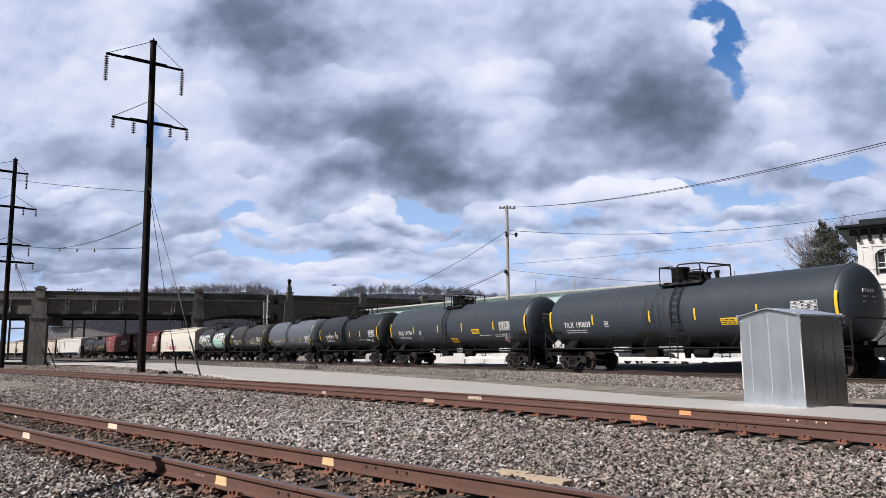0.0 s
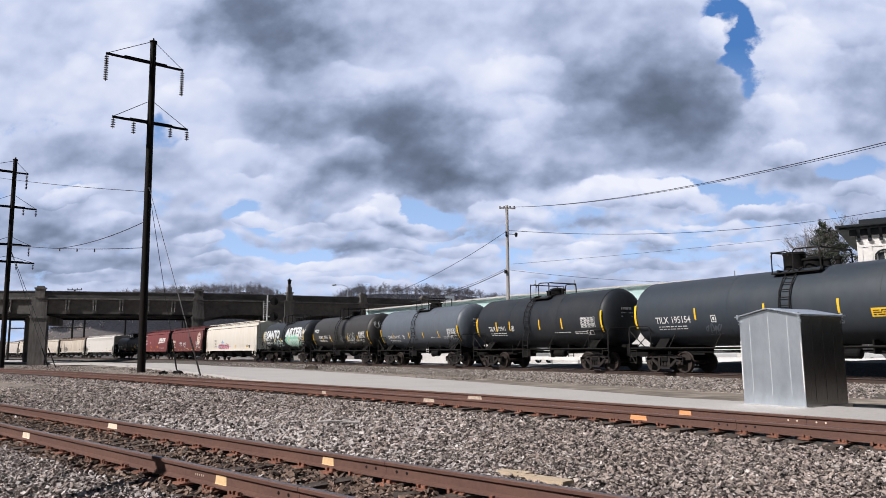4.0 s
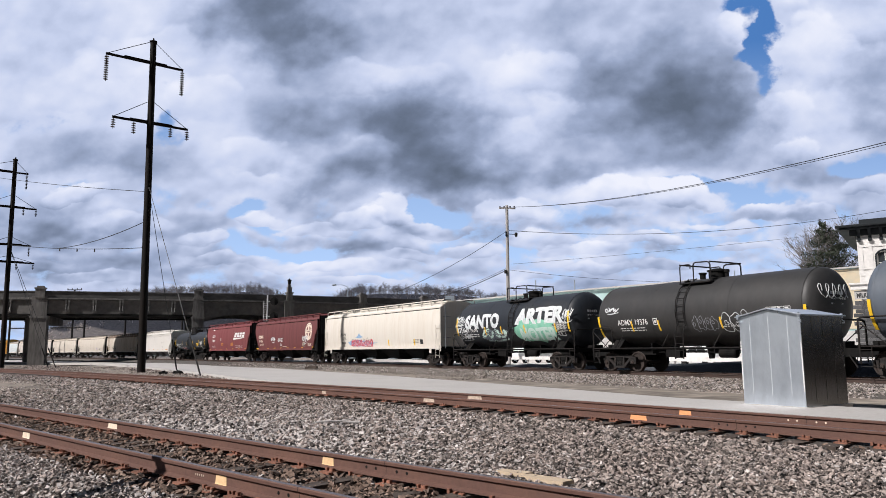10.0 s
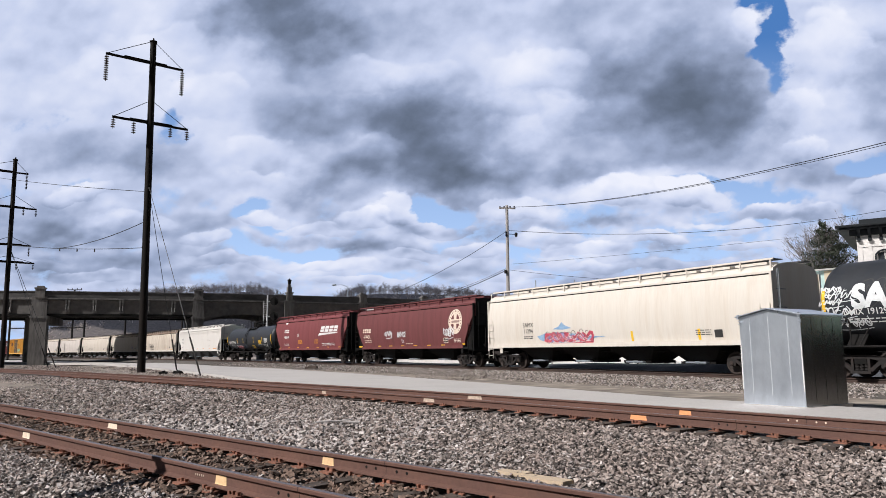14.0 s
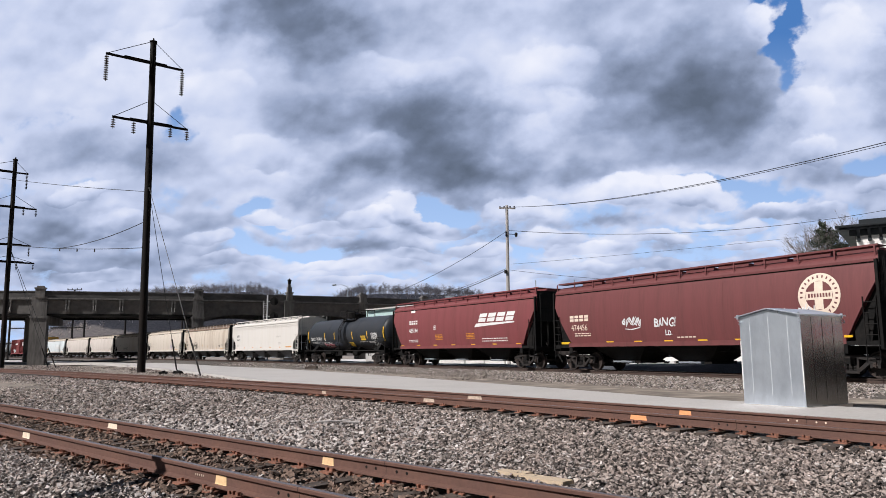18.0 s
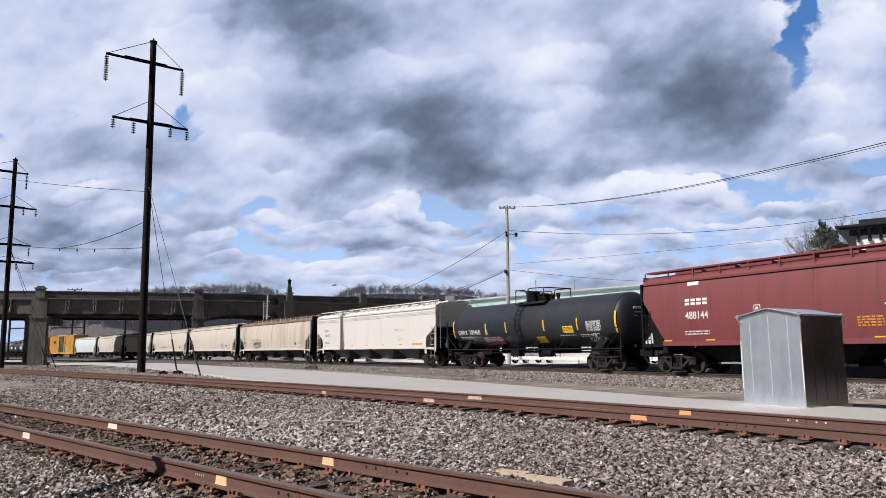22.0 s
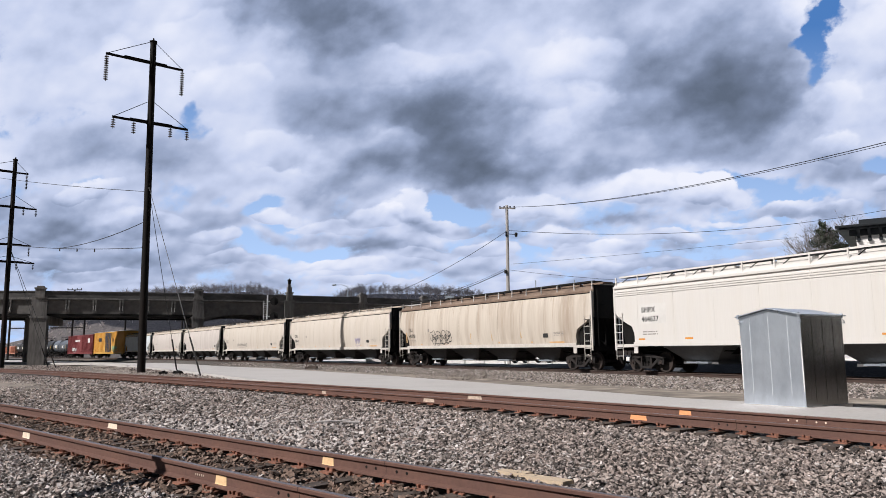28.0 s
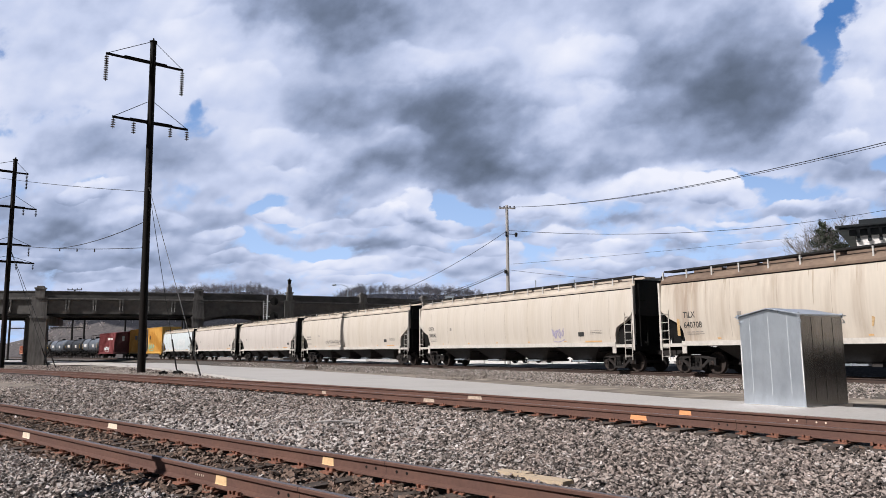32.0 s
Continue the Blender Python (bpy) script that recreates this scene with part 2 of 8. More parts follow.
M_BOXY = mat("boxcar_yellow", (0.68, 0.39, 0.085), 0.6, vary=0.06, grain=6, stain=(0.45, 0.22, 0.05), amount=0.4, big=0.8, stretch=STREAK, bump=0.03)
M_BOXNAVY = mat("boxcar_navy", (0.022, 0.026, 0.042), 0.55, vary=0.1, grain=6, stain=(0.05, 0.045, 0.045), amount=0.4, big=0.8, stretch=STREAK, bump=0.03)
M_BOXR = mat("boxcar_red", (0.20, 0.042, 0.044), 0.65, vary=0.08, grain=6, stain=(0.10, 0.03, 0.03), amount=0.5, big=0.8, stretch=STREAK, bump=0.03)
M_GONDR = mat("gondola_rust", (0.52, 0.25, 0.17), 0.75, vary=0.1, grain=6, stain=(0.25, 0.1, 0.07), amount=0.5, big=0.8, stretch=STREAK, bump=0.05)


# ---- sky: a high sheet of broken cloud that drifts to the right ----
CLOUD_H = 150.0


def cloud_material():
    m = bpy.data.materials.new("cloudy_sky")
    m.use_nodes = True
    nt = m.node_tree
    n, link = nt.nodes, nt.links.new
    n.clear()

    def math_node(op, a, b=None, c=None):
        k = n.new("ShaderNodeMath")
        k.operation = op
        for i, v in enumerate((a, b, c)):
            if v is None:
                continue
            if isinstance(v, (int, float)):
                k.inputs[i].default_value = v
            else:
                link(v, k.inputs[i])
        return k.outputs[0]

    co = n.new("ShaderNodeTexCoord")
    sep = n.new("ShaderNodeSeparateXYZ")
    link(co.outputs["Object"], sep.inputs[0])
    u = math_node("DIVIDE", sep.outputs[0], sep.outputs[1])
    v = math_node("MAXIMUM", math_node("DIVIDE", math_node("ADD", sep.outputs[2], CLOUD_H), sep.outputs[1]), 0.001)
    # billows: flatter towards the horizon
    pv = math_node("ADD", v, math_node("MULTIPLY", math_node("LOGARITHM", math_node("ADD", v, 0.02), 2.718), 0.10))

    def at(du=0.0, dv=0.0):
        comb = n.new("ShaderNodeCombineXYZ")
        link(math_node("ADD", u, du), comb.inputs[0])
        link(math_node("ADD", pv, dv), comb.inputs[1])
        return comb.outputs[0]

    def fbm(scale, detail, rough, seed, where=None):
        t = n.new("ShaderNodeTexNoise")
        t.noise_dimensions = "4D"
        t.inputs["W"].default_value = seed
        t.inputs["Scale"].default_value, t.inputs["Detail"].default_value = scale, detail
        t.inputs["Roughness"].default_value = rough
        link(where or at(), t.inputs["Vector"])
        return t

    # wander of all outlines, coarse and fine
    wob = fbm(8.0, 6, 0.52, 1.3)
    wsep = n.new("ShaderNodeSeparateColor")
    link(wob.outputs["Color"], wsep.inputs[0])
    wu, wv = (math_node("SUBTRACT", wsep.outputs[k], 0.5) for k in (0, 1))
    flat = math_node("ADD", math_node("MULTIPLY", v, 1.3), 0.25)
    uw = math_node("ADD", u, math_node("MULTIPLY", wu, 0.17))
    vw = math_node("ADD", v, math_node("MULTIPLY", math_node("MULTIPLY", wv, 0.17), flat))

    def heaps(scale, detail, du=0.0, dv=0.0):
        """Rounded heaps of cloud, 0 in the creases to 1 on top."""
        comb = n.new("ShaderNodeCombineXYZ")
        link(math_node("ADD", math_node("ADD", u, math_node("MULTIPLY", wu, 0.07)), du), comb.inputs[0])
        link(math_node("ADD", math_node("ADD", pv, math_node("MULTIPLY", wv, 0.07)), dv), comb.inputs[1])
        t = n.new("ShaderNodeTexVoronoi")
        t.voronoi_dimensions, t.feature, t.normalize = "2D", "SMOOTH_F1", True
        t.inputs["Scale"].default_value, t.inputs["Detail"].default_value = scale, detail
        t.inputs["Roughness"].default_value, t.inputs["Smoothness"].default_value = 0.5, 0.55
        link(comb.outputs[0], t.inputs["Vector"])
        return math_node("SUBTRACT", 1.0, t.outputs["Distance"])

    def soft_spot(kind):
        """A node group: a soft ellipse round (u0, v0); heap gives a knobbly heap with its lit relief."""
        g = bpy.data.node_groups.new(kind, "ShaderNodeTree")
        for k in ("u", "v", "u0", "v0", "a", "b", "s", "base", "knobs"):
            g.interface.new_socket(k, in_out="INPUT", socket_type="NodeSocketFloat")
        for k in ("mass", "light"):
            g.interface.new_socket(k, in_out="OUTPUT", socket_type="NodeSocketFloat")
        gi, go = g.nodes.new("NodeGroupInput"), g.nodes.new("NodeGroupOutput")
        o = gi.outputs

        def op(what, x, y):
            k = g.nodes.new("ShaderNodeMath")
            k.operation = what
            for i, w in enumerate((x, y)):
                if isinstance(w, (int, float)):
                    k.inputs[i].default_value = w
                else:
                    g.links.new(w, k.inputs[i])
            return k.outputs[0]

        du = op("DIVIDE", op("SUBTRACT", o["u"], o["u0"]), o["a"])
        dv = op("DIVIDE", op("SUBTRACT", o["v"], o["v0"]), o["b"])
        low = op("MULTIPLY", op("MINIMUM", dv, 0.0), o["base"])
        dd = op("ADD", op("MAXIMUM", dv, 0.0), low)
        q = op("ADD", op("MULTIPLY", du, du), op("MULTIPLY", dd, dd))
        if kind == "heap":
            edge = g.nodes.new("ShaderNodeMapRange")
            edge.interpolation_type = "SMOOTHSTEP"
            edge.inputs["From Min"].default_value, edge.inputs["From Max"].default_value = -0.35, 0.35
            g.links.new(op("ADD", op("SUBTRACT", 1.0, q), o["knobs"]), edge.inputs["Value"])
            mass = op("MULTIPLY", edge.outputs[0], o["s"])
        else:
            mass = op("MULTIPLY", op("POWER", 2.718, op("MULTIPLY", op("POWER", q, 1.25), -0.8)), o["s"])
        g.links.new(mass, go.inputs["mass"])
        g.links.new(op("MULTIPLY", mass, op("ADD", op("MULTIPLY", dv, 0.85), 0.10)), go.inputs["light"])
        return g

    spot, heap_spot = soft_spot("spot"), soft_spot("heap")

    def place(group, rows, base, knobs=None):
        """Sums of mass and of light over rows of (u, v, half width, half height, strength); base over 1 flattens the lower side."""
        total = [None, None]
        for row in rows:
            k = n.new("ShaderNodeGroup")
            k.node_tree = group
            link(uw, k.inputs["u"])
            link(vw, k.inputs["v"])
            for name, val in zip(("u0", "v0", "a", "b", "s"), row):
                k.inputs[name].default_value = val
            k.inputs["base"].default_value = base
            if knobs:
                link(knobs, k.inputs["knobs"])
            for i in ((0, 1) if knobs else (0,)):
                total[i] = k.outputs[i] if total[i] is None else math_node("ADD", total[i], k.outputs[i])
        return total

    def blobs(rows, base=1.0):
        return place(spot, rows, base)[0]

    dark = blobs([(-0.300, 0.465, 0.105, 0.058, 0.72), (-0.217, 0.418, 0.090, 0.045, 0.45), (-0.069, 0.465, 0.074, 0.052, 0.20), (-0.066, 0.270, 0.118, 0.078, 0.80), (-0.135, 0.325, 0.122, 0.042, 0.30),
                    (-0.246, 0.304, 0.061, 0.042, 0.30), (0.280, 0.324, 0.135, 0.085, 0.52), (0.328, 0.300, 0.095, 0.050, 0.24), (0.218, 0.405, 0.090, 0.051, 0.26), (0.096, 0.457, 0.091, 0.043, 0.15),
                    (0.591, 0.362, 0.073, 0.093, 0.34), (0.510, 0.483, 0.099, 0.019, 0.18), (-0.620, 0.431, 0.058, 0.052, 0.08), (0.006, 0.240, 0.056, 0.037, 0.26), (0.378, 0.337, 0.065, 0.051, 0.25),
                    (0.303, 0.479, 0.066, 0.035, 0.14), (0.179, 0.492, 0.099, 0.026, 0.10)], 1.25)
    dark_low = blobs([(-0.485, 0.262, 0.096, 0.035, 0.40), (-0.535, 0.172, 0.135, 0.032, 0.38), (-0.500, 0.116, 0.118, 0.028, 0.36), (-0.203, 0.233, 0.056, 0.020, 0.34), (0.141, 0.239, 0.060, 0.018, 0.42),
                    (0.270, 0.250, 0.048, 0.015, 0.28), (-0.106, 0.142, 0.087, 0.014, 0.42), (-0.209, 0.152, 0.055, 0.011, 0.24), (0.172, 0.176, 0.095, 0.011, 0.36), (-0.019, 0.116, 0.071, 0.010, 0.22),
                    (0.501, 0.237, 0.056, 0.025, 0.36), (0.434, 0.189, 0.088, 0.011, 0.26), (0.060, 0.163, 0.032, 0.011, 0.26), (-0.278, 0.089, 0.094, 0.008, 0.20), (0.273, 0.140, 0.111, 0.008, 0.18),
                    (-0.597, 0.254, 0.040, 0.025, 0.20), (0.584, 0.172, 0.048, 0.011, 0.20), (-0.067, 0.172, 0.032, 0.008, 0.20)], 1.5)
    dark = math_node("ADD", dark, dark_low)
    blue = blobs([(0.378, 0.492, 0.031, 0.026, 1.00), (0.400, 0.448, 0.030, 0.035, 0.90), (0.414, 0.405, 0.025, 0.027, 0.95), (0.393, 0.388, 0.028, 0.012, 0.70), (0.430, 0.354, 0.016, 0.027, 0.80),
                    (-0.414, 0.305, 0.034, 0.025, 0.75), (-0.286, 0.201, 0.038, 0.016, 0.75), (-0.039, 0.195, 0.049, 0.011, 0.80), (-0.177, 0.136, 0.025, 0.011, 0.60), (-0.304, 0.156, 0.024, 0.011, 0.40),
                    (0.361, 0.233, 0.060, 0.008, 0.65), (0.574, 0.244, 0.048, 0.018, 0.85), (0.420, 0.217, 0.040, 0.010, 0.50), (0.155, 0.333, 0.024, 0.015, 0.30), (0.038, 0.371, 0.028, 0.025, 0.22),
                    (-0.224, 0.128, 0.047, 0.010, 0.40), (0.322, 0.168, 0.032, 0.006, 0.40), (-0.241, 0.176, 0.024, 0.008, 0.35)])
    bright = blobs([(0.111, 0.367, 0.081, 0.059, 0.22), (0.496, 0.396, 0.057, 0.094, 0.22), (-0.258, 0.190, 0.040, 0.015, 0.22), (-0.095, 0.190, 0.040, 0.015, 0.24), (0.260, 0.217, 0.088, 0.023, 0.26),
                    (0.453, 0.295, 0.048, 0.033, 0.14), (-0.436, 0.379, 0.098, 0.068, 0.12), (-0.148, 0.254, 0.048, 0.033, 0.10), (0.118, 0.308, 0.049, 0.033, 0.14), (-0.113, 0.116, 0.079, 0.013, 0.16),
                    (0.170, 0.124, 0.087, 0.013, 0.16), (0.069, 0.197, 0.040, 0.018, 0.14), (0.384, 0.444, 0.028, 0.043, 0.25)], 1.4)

    near_low = n.new("ShaderNodeMapRange")
    near_low.interpolation_type = "SMOOTHSTEP"
    near_low.inputs["From Min"].default_value, near_low.inputs["From Max"].default_value = 0.30, 0.16
    link(v, near_low.inputs["Value"])
    near_low = near_low.outputs[0]
    big = math_node("SUBTRACT", fbm(5.0, 8, 0.56, 3.1).outputs[0], 0.5)
    fine = math_node("SUBTRACT", fbm(18.0, 6, 0.58, 5.7).outputs[0], 0.5)
    puff = math_node("SUBTRACT", heaps(7.0, 2.5), 0.6)
    small = math_node("SUBTRACT", heaps(16.0, 2.0), 0.6)
    knobs = math_node("ADD", math_node("MULTIPLY", small, 1.5), math_node("MULTIPLY", fine, 1.8))

    def cumulus(rows):
        """Small heaped clouds with bright tops and grey bases: their lit relief and their cover."""
        mass, light = place(heap_spot, rows, 1.5, knobs)
        return light, mass

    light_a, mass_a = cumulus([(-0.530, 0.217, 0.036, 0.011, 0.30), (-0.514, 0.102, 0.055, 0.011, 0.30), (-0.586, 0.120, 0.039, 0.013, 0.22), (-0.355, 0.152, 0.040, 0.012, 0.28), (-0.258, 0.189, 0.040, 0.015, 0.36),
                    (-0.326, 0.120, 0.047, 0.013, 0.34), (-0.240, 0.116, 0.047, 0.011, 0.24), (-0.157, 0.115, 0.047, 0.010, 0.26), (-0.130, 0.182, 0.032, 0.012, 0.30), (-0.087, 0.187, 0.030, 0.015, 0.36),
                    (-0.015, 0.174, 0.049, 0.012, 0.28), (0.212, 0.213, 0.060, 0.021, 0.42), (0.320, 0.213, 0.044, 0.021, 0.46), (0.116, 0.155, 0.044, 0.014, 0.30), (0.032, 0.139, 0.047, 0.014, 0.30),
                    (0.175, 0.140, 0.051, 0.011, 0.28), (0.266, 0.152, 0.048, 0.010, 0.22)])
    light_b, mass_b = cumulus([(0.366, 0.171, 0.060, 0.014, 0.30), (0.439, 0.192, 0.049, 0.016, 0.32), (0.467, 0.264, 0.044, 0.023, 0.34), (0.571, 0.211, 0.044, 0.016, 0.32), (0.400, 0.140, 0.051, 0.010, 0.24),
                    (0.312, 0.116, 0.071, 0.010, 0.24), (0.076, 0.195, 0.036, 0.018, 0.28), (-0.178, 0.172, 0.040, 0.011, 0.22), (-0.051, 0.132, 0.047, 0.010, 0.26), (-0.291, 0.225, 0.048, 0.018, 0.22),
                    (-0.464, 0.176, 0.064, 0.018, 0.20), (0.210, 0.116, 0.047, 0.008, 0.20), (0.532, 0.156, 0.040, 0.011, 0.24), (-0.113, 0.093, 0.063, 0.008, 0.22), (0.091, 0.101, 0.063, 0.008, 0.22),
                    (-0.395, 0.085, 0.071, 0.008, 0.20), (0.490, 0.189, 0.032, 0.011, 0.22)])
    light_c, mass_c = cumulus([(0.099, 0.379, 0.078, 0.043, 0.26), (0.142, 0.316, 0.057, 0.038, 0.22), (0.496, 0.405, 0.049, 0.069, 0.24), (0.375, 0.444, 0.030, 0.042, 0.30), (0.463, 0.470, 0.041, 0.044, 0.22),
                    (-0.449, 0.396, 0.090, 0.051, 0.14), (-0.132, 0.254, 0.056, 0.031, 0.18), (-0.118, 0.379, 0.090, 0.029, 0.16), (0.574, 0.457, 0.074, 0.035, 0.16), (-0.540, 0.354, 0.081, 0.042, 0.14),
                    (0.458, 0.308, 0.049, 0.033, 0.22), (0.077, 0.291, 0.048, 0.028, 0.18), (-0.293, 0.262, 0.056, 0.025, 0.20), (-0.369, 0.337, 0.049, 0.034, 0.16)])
    heap_light = math_node("ADD", math_node("ADD", light_a, light_b), light_c)
    heap_mass = math_node("ADD", math_node("ADD", mass_a, mass_b), mass_c)

    lit = math_node("SUBTRACT", fbm(9.0, 2, 0.45, 8.3).outputs[0], fbm(9.0, 2, 0.45, 8.3, at(-0.006, 0.022)).outputs[0])
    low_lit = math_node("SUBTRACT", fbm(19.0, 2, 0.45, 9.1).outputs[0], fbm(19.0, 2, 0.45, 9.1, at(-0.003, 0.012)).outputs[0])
    lit = math_node("ADD", math_node("MULTIPLY", lit, 0.55), math_node("MULTIPLY", low_lit, math_node("ADD", math_node("MULTIPLY", near_low, 0.45), 0.2)))
    heap = math_node("ADD", math_node("MULTIPLY", puff, 0.40), math_node("MULTIPLY", small, math_node("ADD", math_node("MULTIPLY", near_low, 0.26), 0.16)))

    # body of cloud against blue
    cover = math_node("ADD", math_node("ADD", math_node("MULTIPLY", big, 0.9), math_node("MULTIPLY", fine, 1.1)), math_node("MULTIPLY", heap, 1.3))
    cover = math_node("ADD", cover, math_node("MULTIPLY", heap_mass, 0.8))
    cover = math_node("ADD", cover, math_node("ADD", math_node("MULTIPLY", dark, 0.6), math_node("MULTIPLY", bright, 0.9)))
    cover = math_node("SUBTRACT", math_node("ADD", cover, math_node("SUBTRACT", 0.36, math_node("MULTIPLY", near_low, 0.24))), math_node("MULTIPLY", blue, 0.74))
    alpha = n.new("ShaderNodeMapRange")
    alpha.interpolation_type = "SMOOTHSTEP"
    alpha.inputs["From Min"].default_value, alpha.inputs["From Max"].default_value = 0.0, 0.30
    link(cover, alpha.inputs["Value"])
    torn = math_node("ADD", math_node("MULTIPLY", small, -0.9), math_node("MULTIPLY", fine, 1.5))
    dark = math_node("ADD", dark, math_node("MULTIPLY", torn, math_node("MINIMUM", math_node("MULTIPLY", dark, 0.5), 0.20)))
    shade = math_node("ADD", math_node("ADD", math_node("MULTIPLY", dark, 0.74), math_node("MULTIPLY", big, 0.55)), math_node("MULTIPLY", fine, 0.18))
    shade = math_node("SUBTRACT", math_node("SUBTRACT", shade, math_node("MULTIPLY", bright, 0.65)), math_node("ADD", math_node("ADD", lit, heap), math_node("MULTIPLY", heap_light, 0.75)))
    ramp = n.new("ShaderNodeValToRGB")
    e = ramp.color_ramp.elements
    e[0].position, e[0].color = 0.0, (0.90, 0.88, 0.92, 1)
    e[1].position, e[1].color = 1.0, (0.12, 0.145, 0.195, 1)
    for pos, col in ((0.16, (0.77, 0.78, 0.875, 1)), (0.34, (0.60, 0.64, 0.79, 1)), (0.56, (0.36, 0.41, 0.55, 1)), (0.80, (0.19, 0.225, 0.31, 1))):
        k = e.new(pos)
        k.color = col
    link(math_node("ADD", shade, math_node("ADD", math_node("MULTIPLY", near_low, 0.13), 0.34)), ramp.inputs[0])
    sky = n.new("ShaderNodeMix")
    sky.data_type = "RGBA"
    sky.inputs["A"].default_value, sky.inputs["B"].default_value = (0.48, 0.64, 0.91, 1), (0.085, 0.21, 0.49, 1)
    link(math_node("MULTIPLY", math_node("SUBTRACT", v, 0.12), 3.2), sky.inputs["Factor"])
    sky.clamp_factor = True
    mix = n.new("ShaderNodeMix")
    mix.data_type = "RGBA"
    link(alpha.outputs[0], mix.inputs["Factor"])
    link(sky.outputs["Result"], mix.inputs["A"])
    link(ramp.outputs[0], mix.inputs["B"])
    em = n.new("ShaderNodeEmission")
    link(mix.outputs["Result"], em.inputs[0])
    out = n.new("ShaderNodeOutputMaterial")
    link(em.outputs[0], out.inputs[0])
    return m


bm = bmesh.new()
# it closes down on the horizon at its far end
rows_y = [(225.0, 0), (400, 0), (700, 0), (1200, 0), (2000, 0), (3300, 0), (3500, -60), (3650, -110), (3800, -152)]
grid = [[bm.verts.new((sx * (0.85 * y + 80), y, z)) for sx in (-1, -0.5, 0, 0.5, 1)] for y, z in rows_y]
for ra, rb in zip(grid[:-1], grid[1:]):
    for k in range(4):
        bm.faces.new((ra[k], rb[k], rb[k + 1], ra[k + 1]))
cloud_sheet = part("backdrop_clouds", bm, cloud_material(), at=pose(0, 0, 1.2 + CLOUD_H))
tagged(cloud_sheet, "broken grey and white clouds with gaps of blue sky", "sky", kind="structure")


# ---- plan of the tracks ----
# train track: headings in degrees to the left of straight ahead, at distances s along it from its reference point
T_S = [-40, 0, 30, 60, 90, 120, 150, 180, 210, 250]
T_HEAD = [27.13, 30.64, 33.31, 33.79, 34.42, 38.8, 40.71, 42.19, 40.21, 37.72]
T_REF, T_TOP = (7.388, 39.029), 0.106


def make_line(ref, knots, heads, s0, s1):
    ss = np.arange(s0, s1 + 0.25, 0.5)
    hd = np.radians(np.interp(ss, knots, heads))
    xs = np.concatenate([[0], np.cumsum(-(np.sin(hd[1:]) + np.sin(hd[:-1])) / 4)])
    ys = np.concatenate([[0], np.cumsum((np.cos(hd[1:]) + np.cos(hd[:-1])) / 4)])
    return ss, xs - np.interp(0, ss, xs) + ref[0], ys - np.interp(0, ss, ys) + ref[1], hd


TRAIN = make_line(T_REF, T_S, T_HEAD, -160, 470)
# middle track, by its centre line
MID = make_line((0.57, 19.197), [-20, -8, 0, 8, 20, 40, 65, 110], [32.56, 36.39, 38.90, 40.98, 43.03, 44.71, 46.50, 49.71], -40, 150)
A_N = Vector((math.cos(radians(46.225)), math.sin(radians(46.225)), 0))
A_T = Vector((-A_N.y, A_N.x, 0))
A_MID = A_N * (3.934 + 0.7535)
NEAR = (np.arange(-30, 60.1, 0.5),)
NEAR = (NEAR[0], A_MID.x + A_T.x * NEAR[0], A_MID.y + A_T.y * NEAR[0], np.full(len(NEAR[0]), radians(46.225)))


def on(line, s, off=0.0):
    """Point at s along a line, off metres to its left (towards the camera), and the heading there."""
    ss, xs, ys, hd = line
    h = float(np.interp(s, ss, hd))
    return float(np.interp(s, ss, xs)) - off * math.cos(h), float(np.interp(s, ss, ys)) - off * math.sin(h), h


# ---- ground ----
def ground_z(x, y):
    # the yard is level; towards the bridge it sinks a little
    return -0.30 - 0.45 * min(1.0, max(0.0, (y - 70) / 40.0))


bm = bmesh.new()
gx = [-4000, -1500, -600, -300] + list(range(-200, 201, 20)) + [300, 600, 1500, 4000]
gy = [-1500, -400, -100, -20] + list(range(0, 241, 10)) + [300, 500, 900, 2000, 4500]
gv = [[bm.verts.new((x, y, ground_z(x, y))) for x in gx] for y in gy]
for j in range(len(gy) - 1):
    for i in range(len(gx) - 1):
        bm.faces.new((gv[j][i], gv[j][i + 1], gv[j + 1][i + 1], gv[j + 1][i]))
tagged(part("ground", bm, M_GROUND), "pale dirt ground of a railway yard", "ground", kind="structure")


def bed(name, line, s0, s1, prof, material, label, step=2.0):
    """A ballast bed: profile of (offset, height) swept along a track."""
    bm = bmesh.new()
    rows = []
    for s in np.arange(s0, s1 + 0.01, step):
        row = []
        for off, z in prof:
            x, y, _ = on(line, s, off)
            row.append(bm.verts.new((x, y, z + 0.02 * noise.noise((x * 0.7, y * 0.7, 0)))))
        rows.append(row)
    for a, b in zip(rows[:-1], rows[1:]):
        for k in range(len(prof) - 1):
            bm.faces.new((a[k], b[k], b[k + 1], a[k + 1]))
    return tagged(part(name, bm, material), label, "ballast", kind="structure")


# near and middle beds carry the shade between stones in their dark colour
bed("ballast_near", NEAR, -30, 25, [(-6.5, -0.32), (-5.0, -0.235), (-1.7, -0.215), (-1.25, -0.262), (1.25, -0.262), (1.7, -0.225), (4.0, -0.26), (9, -0.33)], M_SHADEBED, "grey crushed stone between the near tracks")
bed("ballast_middle", MID, -40, 150, [(-2.6, -0.34), (-1.9, -0.215), (0.7, -0.225), (1.1, -0.285), (1.4, -0.285), (2.0, -0.255), (6.0, -0.29)], M_SHADEBED, "grey crushed stone under the middle track")
